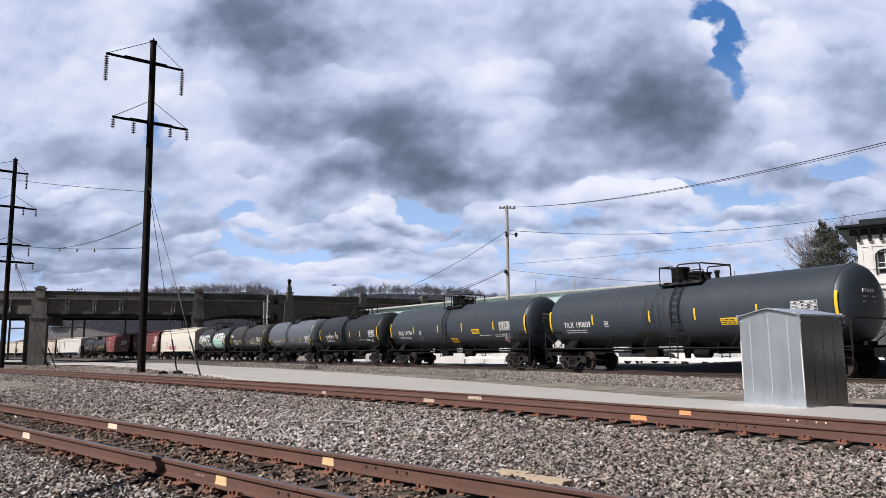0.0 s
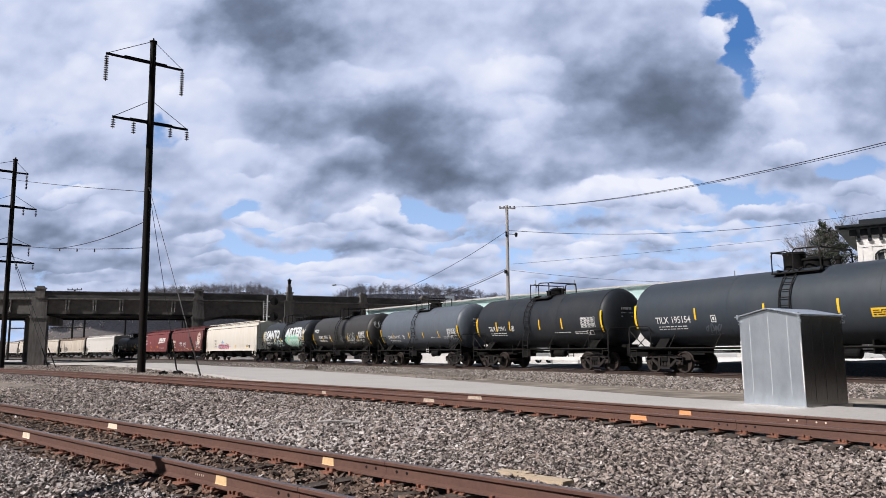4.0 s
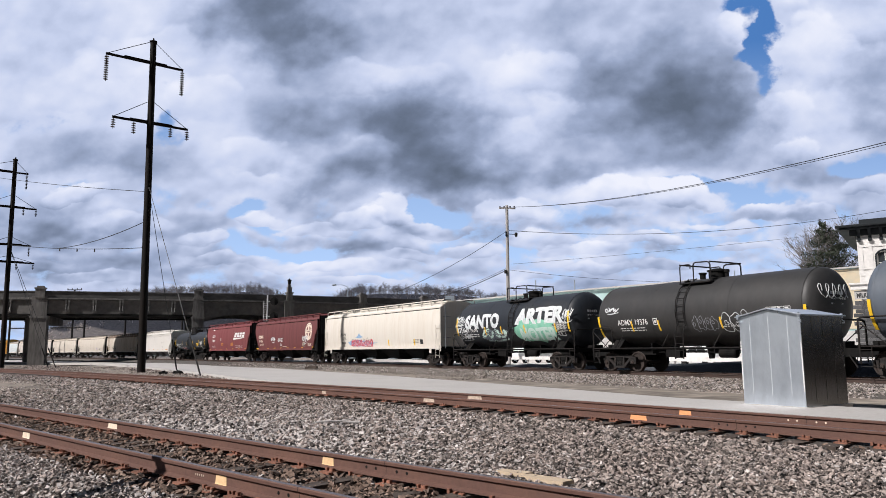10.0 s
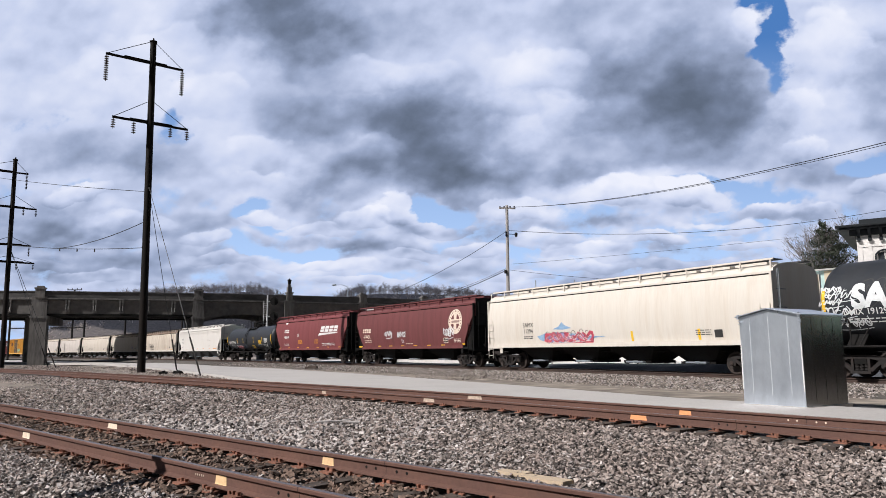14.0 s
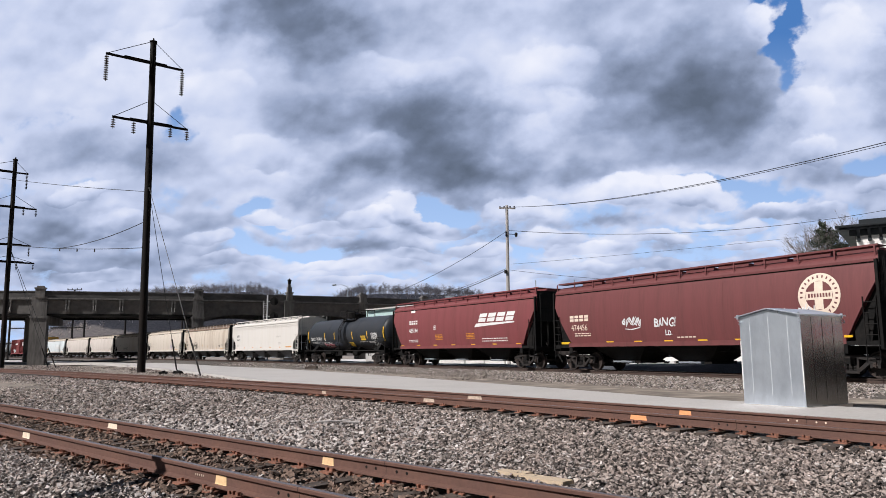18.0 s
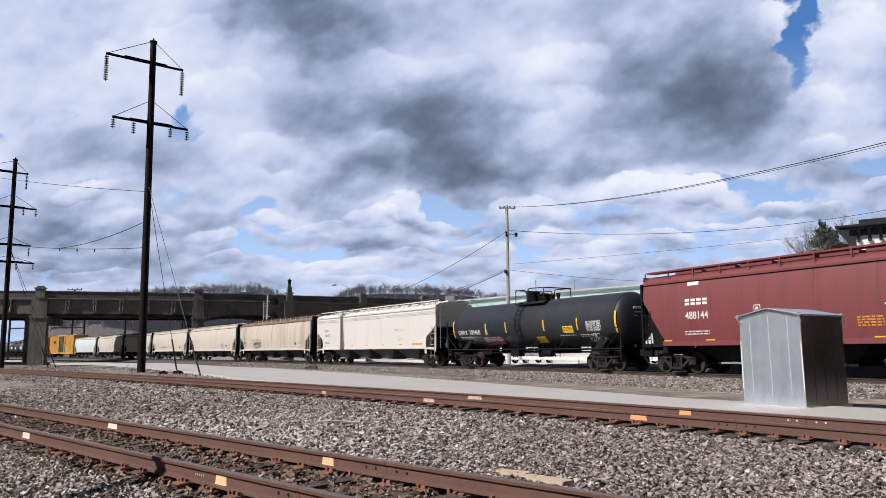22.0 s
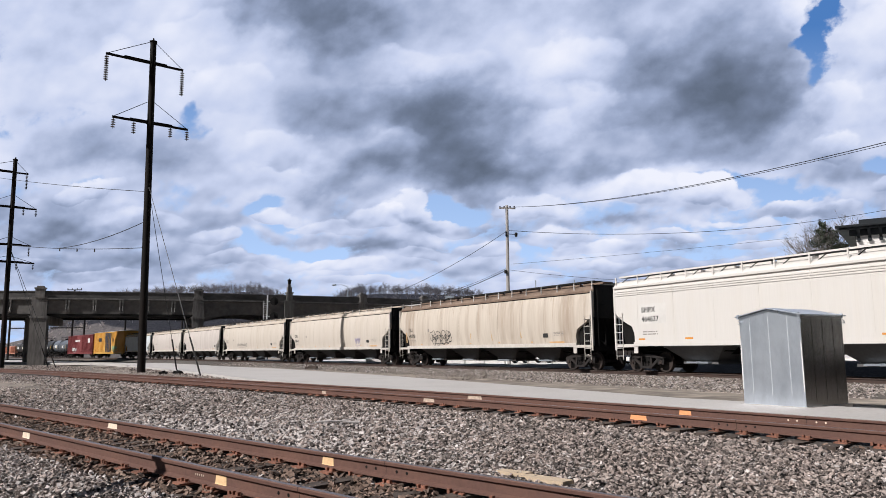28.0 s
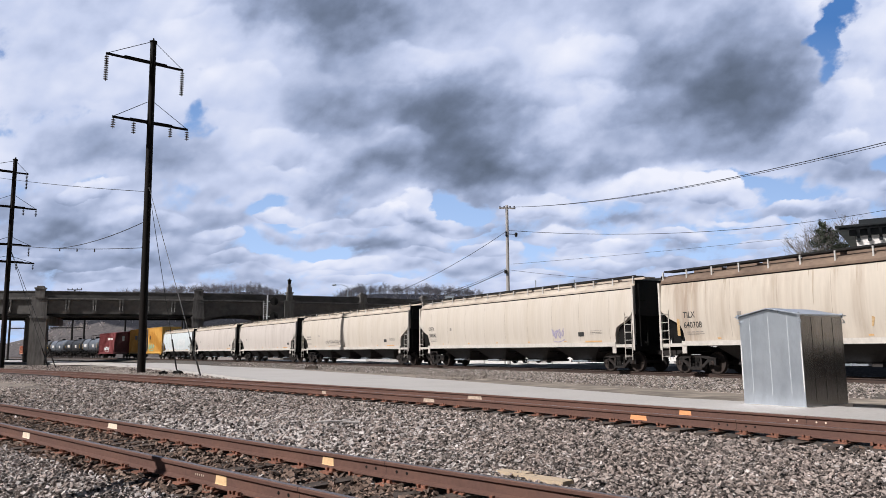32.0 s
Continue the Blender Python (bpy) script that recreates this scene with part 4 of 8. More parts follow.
def patches(car, surf, rects, material, name="marking", label="", lift=0.0):
    """Flat marks on a side: rectangles (x0, x1, z0, z1) or polygons of (x, z), as one mesh."""
    if name in ("reflector_stripe", "brand_bar", "brand_block", "rust_run", "emblem_writing") and len(rects) > 1:
        for r in rects:
            patches(car, surf, [r], material, name, label, lift)
        return None
    bm = bmesh.new()
    for r in rects:
        pts = [(r[0], r[2]), (r[1], r[2]), (r[1], r[3]), (r[0], r[3])] if not isinstance(r[0], tuple) else r
        bm.faces.new([bm.verts.new((x, z, 0)) for x, z in pts])
    wrap(bm, surf, 0, 0)
    if lift:
        for v in bm.verts:
            v.co.y -= lift
    ob = part(name, mesh_of(name, bm, fix=False), material, car, label)
    return tagged(ob, kind="stuff") if len(rects) > 1 else ob


def bars(x, z, w, rows, h=0.05, gap=0.04, seed=0):
    """Small writing too fine to read: broken bars."""
    rnd = random.Random(seed)
    out = []
    for k in range(rows):
        xx, zz = x, z - k * (h + gap)
        while xx < x + w:
            l = rnd.uniform(0.08, 0.28)
            out.append((xx, min(xx + l, x + w), zz, zz + h))
            xx += l + 0.05
    return out


def scrawl(car, surf, x, z, w, h, material, label, seed, strokes=7, r=0.035):
    """A sprayed tag: quick angular strokes side by side, some of them looped, and a flourish."""
    rnd = random.Random(seed)
    bm = bmesh.new()

    def sweep(pts, wide):
        for _ in range(1 if r > 0.05 else 2):           # round the corners off
            cut = [pts[0]]
            for p, q in zip(pts[:-1], pts[1:]):
                cut += [p.lerp(q, 0.27), p.lerp(q, 0.73)]
            pts = cut + [pts[-1]]
        prev = None
        for i, p in enumerate(pts):
            d = pts[min(i + 1, len(pts) - 1)] - pts[max(i - 1, 0)]
            nrm = Vector((-d.y, d.x, 0)).normalized() * wide * (0.7 + 0.45 * math.sin(math.pi * (i + 1) / (len(pts) + 1)))
            pair = (bm.verts.new(p + nrm), bm.verts.new(p - nrm))
            if prev:
                bm.faces.new((prev[0], prev[1], pair[1], pair[0]))
            prev = pair

    cell = w / strokes
    for k in range(strokes):
        cx, lean = x + cell * (k + 0.5), rnd.uniform(0.1, 0.35) * cell
        turn = rnd.choice((-1, 1))
        a0, da = rnd.uniform(0, 6.28), rnd.uniform(1.5, 2.6)
        pts = []
        for i in range(rnd.choice((5, 6, 7))):
            ang = a0 + turn * da * i + rnd.uniform(-0.4, 0.4)
            zz = z + h * (0.5 + 0.52 * math.sin(ang) * rnd.uniform(0.6, 1.0))
            pts.append(Vector((cx + cell * 0.85 * math.cos(ang * 0.8) * rnd.uniform(0.5, 1.0) + lean * (zz - z) / h, zz, 0)))
        sweep(pts, r)
    if strokes > 3:
        sweep([Vector((x + w * f, z + h * g, 0)) for f, g in ((0.15, -0.02), (0.55, -0.10), (1.02, 0.10))], r * 0.7)
    wrap(bm, surf, 0, 0)
    for v in bm.verts:
        v.co.y -= 0.003
    return part("graffiti", mesh_of("graffiti", bm, fix=False), material, car, label)


def bubbles(car, surf, x, z, w, h, material, label, seed, n=4, r=0.028):
    """Outlined bubble letters: overlapping closed lines, each with a small hole or notch line inside."""
    rnd = random.Random(seed)
    bm = bmesh.new()

    def ring(cx, cz, rx, rz, wob):
        ph = [rnd.uniform(0, 6.28) for _ in range(3)]
        m = 26
        pts = []
        for i in range(m):
            t = 2 * math.pi * i / m
            q = 1 + wob * (math.sin(2 * t + ph[0]) * 0.5 + math.sin(3 * t + ph[1]) * 0.6 + math.sin(5 * t + ph[2]) * 0.4)
            pts.append(Vector((cx + rx * q * math.cos(t), cz + rz * q * math.sin(t), 0)))
        out = []
        for i, p in enumerate(pts):
            d = pts[(i + 1) % m] - pts[i - 1]
            nrm = Vector((-d.y, d.x, 0)).normalized() * r * rnd.uniform(0.75, 1.2)
            out.append((bm.verts.new(p + nrm), bm.verts.new(p - nrm)))
        for i in range(m):
            a, b = out[i], out[(i + 1) % m]
            bm.faces.new((a[0], a[1], b[1], b[0]))

    for k in range(n):
        cx, cz = x + w * (k + 0.5) / n, z + h * (0.5 + rnd.uniform(-0.06, 0.06))
        ring(cx, cz, w / n * 0.56, h * 0.5, 0.24)
        ring(cx + rnd.uniform(-0.1, 0.1), cz + rnd.uniform(-0.1, 0.15), w / n * 0.16, h * 0.14, 0.3)
    wrap(bm, surf, 0, 0)
    for v in bm.verts:
        v.co.y -= 0.003
    return part("graffiti", mesh_of("graffiti", bm, fix=False), material, car, label)


# ---- trucks: built once, shared by all cars ----
def side_frame_mesh():
    bm = bmesh.new()
    y0, y1 = -0.09, 0.09
    for sx in (-1, 1):
        beam(bm, (sx * 1.06, 0, 0.60), (sx * 0.34, 0, 0.735), 0.18, 0.13)
        beam(bm, (sx * 0.72, 0, 0.60), (sx * 0.30, 0, 0.25), 0.17, 0.12)
        box(bm, sx * 0.89 - 0.19, sx * 0.89 + 0.19, y0, y1, 0.49, 0.66)
        box(bm, sx * 0.89 + sx * 0.13 - 0.05, sx * 0.89 + sx * 0.13 + 0.05, y0, y1, 0.36, 0.52)
        box(bm, sx * 0.89 - sx * 0.14 - 0.05, sx * 0.89 - sx * 0.14 + 0.05, y0, y1, 0.36, 0.52)
        box(bm, sx * 0.29 - 0.045, sx * 0.29 + 0.045, y0, y1, 0.24, 0.70)
    box(bm, -0.36, 0.36, y0, y1, 0.68, 0.80)
    box(bm, -0.36, 0.36, y0 - 0.04, y1 + 0.04, 0.17, 0.27)
    return mesh_of("side_frame", bm)


def spring_mesh():
    bm = bmesh.new()
    prof = []
    for k in range(5):
        z = 0.275 + 0.052 * k
        prof += [(z, 0.052), (z + 0.014, 0.075), (z + 0.032, 0.075), (z + 0.046, 0.052)]
    lathe(bm, prof, "z", (0, 0, 0), 9)
    return mesh_of("spring", bm)


def wheelset_mesh():
    bm = bmesh.new()
    for sy in (-1, 1):
        prof = [(0.655, 0.10), (0.655, 0.36), (0.68, 0.40), (0.680, 0.483), (0.705, 0.483), (0.715, 0.460), (0.815, 0.452), (0.815, 0.40), (0.775, 0.375), (0.765, 0.14), (0.83, 0.12), (0.83, 0.08)]
        lathe(bm, [(sy * t, r) for t, r in prof], "y", (0, 0, 0), 24)
        lathe(bm, [(sy * 0.83, 0.11), (sy * 1.05, 0.105), (sy * 1.11, 0.085)], "y", (0, 0, 0), 14)
        for k in range(3):
            a = k * 2.094
            lathe(bm, [(sy * 1.11, 0.018), (sy * 1.135, 0.018)], "y", (0.05 * math.cos(a), 0, 0.05 * math.sin(a)), 6)
    lathe(bm, [(-0.66, 0.085), (0.66, 0.085)], "y", (0, 0, 0), 12)
    return mesh_of("wheelset", bm, True)


def bolster_mesh():
    bm = bmesh.new()
    box(bm, -0.21, 0.21, -1.08, 1.08, 0.50, 0.70)
    box(bm, -0.3, 0.3, -0.4, 0.4, 0.6, 0.78)
    for sx in (-1, 1):
        box(bm, sx * 0.46 - 0.04, sx * 0.46 + 0.04, -0.9, 0.9, 0.38, 0.46)
        for sy in (-1, 1):
            box(bm, sx * 0.43 - 0.05, sx * 0.43 + 0.05, sy * 0.75 - 0.08, sy * 0.75 + 0.08, 0.30, 0.60)
    return mesh_of("truck", bm)


FRAME_ME, SPRING_ME, WHEEL_ME, BOLSTER_ME = side_frame_mesh(), spring_mesh(), wheelset_mesh(), bolster_mesh()
for me, mt in ((FRAME_ME, M_TRUCK), (SPRING_ME, M_TRUCK), (WHEEL_ME, M_WHEEL), (BOLSTER_ME, M_UNDER)):
    me.materials.append(mt)
coup = bmesh.new()
box(coup, -0.55, 0.18, -0.07, 0.07, 0.80, 0.98)
box(coup, 0.10, 0.42, -0.15, 0.12, 0.74, 1.02)
box(coup, 0.30, 0.46, -0.02, 0.16, 0.76, 1.0)
tube(coup, (0.05, -0.35, 0.80), (0.3, -0.28, 0.35), 0.025)
COUPLER_ME = mesh_of("coupler", coup)
COUPLER_ME.materials.append(M_TRUCK)
WHEELSETS = []       # front and rear wheelsets of all trucks, keyed together
CARS = []            # (thing, centre s at the start, truck spacing)


def running_gear(car, length, spacing):
    for sx in (-1, 1):
        tk = part("truck", BOLSTER_ME, None, car, at=pose(sx * spacing / 2, 0, 0))
        for sy in (-1, 1):
            part("side_frame", FRAME_ME, None, tk, at=pose(0, sy * 1.0, 0))
            for dx in (-0.17, 0.0, 0.17):
                part("spring", SPRING_ME, None, tk, at=pose(dx, sy * 1.0, 0))
        for k in (-1, 1):
            w = part("wheelset", WHEEL_ME, None, tk, at=pose(k * 0.889, 0, 0.457))
            WHEELSETS.append((w, k))
        part("coupler", COUPLER_ME, None, car, at=pose(sx * (length / 2 - 0.42), 0, 0, 0, 0, 0 if sx > 0 else 180))


def start_car(name, label, category, group, s_front, s_rear, spacing):
    car = thing(name, label, category, group)
    CARS.append((car, (s_front + s_rear) / 2, spacing))
    running_gear(car, s_rear - s_front, spacing)
    return car


def ladder(name, car, x, y, z0, z1, w, material, n, r=0.018, lean=0.0):
    bm = bmesh.new()
    for sx in (-1, 1):
        tube(bm, (x + sx * w / 2, y, z0), (x + sx * w / 2 + lean, y, z1), r, n=6)
    for k in range(n):
        f = (k + 0.5) / n
        z = z0 + (z1 - z0) * f
        tube(bm, (x - w / 2 + lean * f, y, z), (x + w / 2 + lean * f, y, z), r, n=6)
    return part(name, bm, material, car)


def bent(pts, q=0.14):
    """The points of a path with its corners rounded off."""
    pts = [Vector(p) for p in pts]
    out = [pts[0]]
    for a, b, c in zip(pts[:-2], pts[1:-1], pts[2:]):
        da, dc = (a - b).normalized() * min(q, (a - b).length * 0.45), (c - b).normalized() * min(q, (c - b).length * 0.45)
        out += [b + da, b + (da + dc) * 0.29, b + dc]
    return out + [pts[-1]]


def tank_car(label, s_front, s_rear, shell, r, zc, stripes=(), stripe_h=0.62, big_stripe=True, dome=0.0, mid=2.50, lx=-0.30, po=0.17, pw=0.82):
    L = s_rear - s_front
    sp = L - 4.9 if L > 16 else L - 4.2
    car = start_car("tank_car", label, "tank car", "cars of the freight train", s_front, s_rear, sp)
    h = L / 2 - 0.82                    # half length of the shell
    bm = bmesh.new()
    hd = 0.46                           # depth of a head
    prof = [(-h, 0.02)] + [(-h + hd * (1 - math.cos(a)), 0.985 * r * math.sin(a) ** 0.66) for a in (0.22, 0.45, 0.7, 0.95, 1.2, 1.42)]
    prof += [(-h + hd + 0.0, 0.988 * r), (-h + hd + 0.005, r)] + [(x, r) for x in np.linspace(-h + 1.4, h - 1.4, 6)] + [(h - hd - 0.005, r), (h - hd, 0.988 * r)]
    prof += [(-a, b) for a, b in prof[6::-1]]
    lathe(bm, prof, "x", (0, 0, zc), 48)
    part("tank_shell", bm, shell, car, smooth=True)
    for x in (-h + hd + 0.05, h - hd - 0.05, -h * 0.36, h * 0.36):
        bm = bmesh.new()
        lathe(bm, [(x - 0.03, r - 0.02), (x - 0.03, r + 0.006), (x + 0.03, r + 0.006), (x + 0.03, r - 0.02)], "x", (0, 0, zc), 48)
        part("jacket_band", bm, shell, car, smooth=True)
    for sx in (-1, 1):
        bm = bmesh.new()                # stub sill, saddle and end platform
        box(bm, sx * (h + 0.42) - 0.5, sx * (h + 0.42) + 0.5, -0.28, 0.28, 0.72, 1.04)
        box(bm, sx * (sp / 2) - 1.6, sx * (sp / 2) + 1.6, -0.3, 0.3, 0.78, zc - r + 0.12)
        slab(bm, [(sx * sp / 2 - 0.3, -1.35, 1.05), (sx * sp / 2 - 0.3, 1.35, 1.05), (sx * sp / 2 - 0.3, 0.9, zc - r * 0.72), (sx * sp / 2 - 0.3, -0.9, zc - r * 0.72)][::1], (0, 0, 0), (0.6, 0, 0))
        part("end_sill", bm, M_UNDER, car)
        bm = bmesh.new()
        x0 = sx * (L / 2 - 0.72)
        box(bm, min(x0, x0 - sx * 1.25), max(x0, x0 - sx * 1.25), -1.45, 1.45, 1.06, 1.12)
        box(bm, x0 - 0.04, x0 + 0.04, -1.48, 1.48, 0.92, 1.14)
        part("end_platform", bm, M_UNDER, car)
        bm = bmesh.new()
        for y in (-1.46, 1.46):
            wire(bm, bent([(x0 - sx * 1.35, y, 1.12), (x0 - sx * 1.35, y, 2.08), (x0 - sx * 0.02, y, 2.08), (x0 - sx * 0.02, y, 0.50)], 0.2), 0.026)
            tube(bm, (x0 - sx * 1.0, y, 1.12), (x0 - sx * 0.10, y, 1.85), 0.022)
            for k in range(3):
                tube(bm, (x0 - sx * 0.42, y, 0.42 + 0.28 * k), (x0, y, 0.42 + 0.28 * k), 0.016)
            tube(bm, (x0 - sx * 0.42, y, 0.4), (x0 - sx * 0.42, y, 1.1), 0.016)
        wire(bm, bent([(x0, -1.46, 1.1), (x0, -1.46, 2.08), (x0, 1.46, 2.08), (x0, 1.46, 1.1)], 0.2), 0.026)
        part("end_handrail", bm, M_BLACKSTEEL, car)
        bm = bmesh.new()
        box(bm, x0 - sx * 0.9 - 0.18, x0 - sx * 0.9 + 0.18, -0.55, -0.25, 1.15, 1.5)
        part("brake_valve", bm, M_UNDER, car)
        if sx < 0:
            bm = bmesh.new()
            lathe(bm, [(x0 + 0.02, 0.20), (x0 + 0.05, 0.20), (x0 + 0.06, 0.17), (x0 + 0.02, 0.17)], "x", (0, 0.45, 1.65), 16)
            tube(bm, (x0, 0.45, 1.1), (x0, 0.45, 1.65), 0.03)
            for q in range(4):
                tube(bm, (x0 + 0.03, 0.45, 1.65), (x0 + 0.03, 0.45 + 0.18 * math.cos(q * 1.571), 1.65 + 0.18 * math.sin(q * 1.571)), 0.012, n=4)
            part("hand_brake", bm, M_UNDER, car)
    for sy in (-1, 1):                  # low side rail with its stays
        bm = bmesh.new()
        tube(bm, (-L / 2 + 0.8, sy * 1.46, 1.09), (L / 2 - 0.8, sy * 1.46, 1.09), 0.028)
        box(bm, -h * 0.93, h * 0.93, sy * 1.38 - 0.02, sy * 1.38 + 0.02, 1.02, 1.10)
        n = 6 if L > 16 else 4
        for k in range(n):
            x = -h * 0.72 + 1.44 * h * k / (n - 1)
            a = math.acos(0.92)
            tube(bm, (x - 0.1, sy * 1.44, 1.09), (x + 0.16, sy * (r + 0.01) * math.cos(-0.55), zc + r * math.sin(-0.68)), 0.018)
        part("side_rail", bm, M_BLACKSTEEL, car)
    # top platform with railing, manway, ladders over the side
    top = zc + r
    for sy in (-1, 1):
        bm = bmesh.new()
        for dx in (-0.22, 0.22):
            pts = [(lx + dx, sy * (r * 0.93 + 0.30), 0.62), (lx + dx, sy * (r * 0.93 + 0.26), zc - 0.9)]
            pts += [(lx + dx, sy * (r + 0.10) * math.cos(a), zc + (r + 0.10) * math.sin(a)) for a in np.radians([-20, 0, 20, 40, 58, 68])]
            wire(bm, pts, 0.026)
        zz = [0.68 + 0.3 * k for k in range(4)]
        for z in zz:
            tube(bm, (lx - 0.22, sy * (r * 0.93 + 0.29), z), (lx + 0.22, sy * (r * 0.93 + 0.29), z), 0.018)
        for a in np.radians(range(-22, 68, 11)):
            tube(bm, (lx - 0.22, sy * (r + 0.10) * math.cos(a), zc + (r + 0.10) * math.sin(a)), (lx + 0.22, sy * (r + 0.10) * math.cos(a), zc + (r + 0.10) * math.sin(a)), 0.018)
        part("side_ladder", bm, M_BLACKSTEEL, car)
    bm = bmesh.new()
    for sy in (-1, 1):
        box(bm, po - pw, po + pw, sy * 0.78 - 0.28, sy * 0.78 + 0.28, top - 0.24, top - 0.19)
    for x in (po - pw + 0.1, po + pw - 0.1):
        box(bm, x - 0.04, x + 0.04, -0.8, 0.8, top - 0.30, top - 0.06)
    part("top_platform", bm, M_BLACKSTEEL, car)
    bm = bmesh.new()
    for sy in (-1, 1):
        y = sy * 0.98
        wire(bm, bent([(po - pw, y, top - 0.2), (po - pw, y, top + 0.60), (po - pw * 0.30, y, top + 0.60), (po - pw * 0.30, y, top + 0.42)], 0.1), 0.028)
        wire(bm, bent([(po - pw * 0.10, y, top - 0.2), (po - pw * 0.10, y, top + 0.66), (po + pw, y, top + 0.62), (po + pw, y, top - 0.2)]), 0.030)
    for x in (po - pw, po + pw):
        tube(bm, (x, -0.98, top + 0.62), (x, 0.98, top + 0.62), 0.032)
    part("platform_railing", bm, M_BLACKSTEEL, car)
    bm = bmesh.new()
    lathe(bm, [(top - 0.1, 0.36), (top + 0.26, 0.36), (top + 0.27, 0.42), (top + 0.33, 0.42), (top + 0.40, 0.2)], "z", (po + (0.1 if dome else 0.45) * pw, 0, 0), 20)
    part("manway", bm, M_UNDER, car, smooth=True)
    bm = bmesh.new()
    lathe(bm, [(top - 0.1, 0.13), (top + 0.22, 0.13), (top + 0.24, 0.18), (top + 0.30, 0.18)], "z", (po + 0.55 * pw if dome else po - 0.6 * pw, 0.1, 0), 14)
    part("relief_valve", bm, M_UNDER, car, smooth=True)
    bm = bmesh.new()
    lathe(bm, [(top - 0.1, 0.09), (top + 0.18, 0.09), (top + 0.2, 0.13), (top + 0.32, 0.11)], "z", (po + 1.1 * pw, -0.05, 0), 14)
    part("vent_pipe", bm, M_UNDER, car, smooth=True)
    if dome:
        bm = bmesh.new()
        lathe(bm, [(top - 0.1, 0.40), (top + dome, 0.40), (top + dome + 0.04, 0.43), (top + dome + 0.12, 0.41), (top + dome + 0.14, 0.1)], "z", (po - 0.7 * pw, 0, 0), 24)
        part("valve_housing", bm, M_UNDER, car, smooth=True)
    bm = bmesh.new()                    # gear below the tank
    lathe(bm, [(-0.4, 0.2), (0.35, 0.2), (0.4, 0.14)], "x", (1.4, -0.6, 0.86), 14)
    part("air_reservoir", bm, M_UNDER, car)
    bm = bmesh.new()
    box(bm, -1.9, -1.1, -0.75, -0.35, 0.68, 1.02)
    lathe(bm, [(0.62, 0.12), (zc - r + 0.1, 0.22)], "z", (0, 0, 0), 12)
    tube(bm, (-sp / 2, -0.5, 0.9), (sp / 2, -0.5, 0.9), 0.025)
    tube(bm, (-sp / 2, 0.45, 0.95), (sp / 2, 0.45, 0.95), 0.03)
    for x in (-2.6, 2.4, 0.9):
        box(bm, x - 0.03, x + 0.03, -0.9, 0.9, 0.84, zc - r + 0.15)
    part("brake_gear", bm, M_UNDER, car)
    surf = tank_side(r, zc)
    for x in stripes:
        patches(car, surf, [(x - 0.045, x + 0.045, mid - stripe_h / 2, mid + stripe_h / 2)], M_YELLOW, "reflector_stripe", "yellow reflective strip", 0.004)
    if big_stripe:
        for x in (-h + hd - 0.10, h - hd + 0.10):
            patches(car, surf, [(x - 0.06, x + 0.06, mid - 0.55, mid + 0.55)], M_YELLOW, "reflector_stripe", "yellow reflective strip", 0.004)
    return car, surf, h


def hopper_body(L, w, zs, zr, notch, curved):
    """Covered hopper body: side sheets from zs to the eave, arched roof; ends cut away below by notch(z)."""
    bm = bmesh.new()
    eave = zr - 0.42
    prof = []
    zz = [zs, zs + 0.02] + list(np.linspace(zs + 0.15, eave, 9))
    for z in zz:
        f = (z - zs) / (eave - zs)
        y = w
        if curved:
            y = w * (1.0 - 0.10 * (2 * f - 1.0) ** 2 * (1 if f > 0.5 else 0.8))
        prof.append((y, z))
    for k in range(1, 6):
        a = k / 5 * math.pi / 2
        prof.append((prof[10][0] * math.cos(a) if k < 5 else 0.0, eave + (zr - eave) * math.sin(a) ** 0.9))
    rings = []
    half = prof
    full = [(-y, z) for y, z in half] + [(y, z) for y, z in half[-2::-1]]
    xs = [-1, -0.995, -0.6, -0.2, 0.2, 0.6, 0.995, 1]
    for fx in xs:
        ring = []
        for y, z in full:
            e = L / 2 - notch(z)
            ring.append(bm.verts.new((fx * e, y, z)))
        rings.append(ring)
    n = len(full)
    for a, b in zip(rings[:-1], rings[1:]):
        for k in range(n - 1):
            bm.faces.new((a[k], a[k + 1], b[k + 1], b[k]))
        bm.faces.new((a[n - 1], a[0], b[0], b[n - 1]))
    for ring in (rings[0], rings[-1]):
        for k in range(n // 2):
            q4 = [ring[k], ring[k + 1], ring[n - 2 - k], ring[n - 1 - k]]
            if k == n // 2 - 1:
                q4 = [ring[k], ring[k + 1], ring[n - 1 - k]]
            bm.faces.new(q4)
    return bm, half


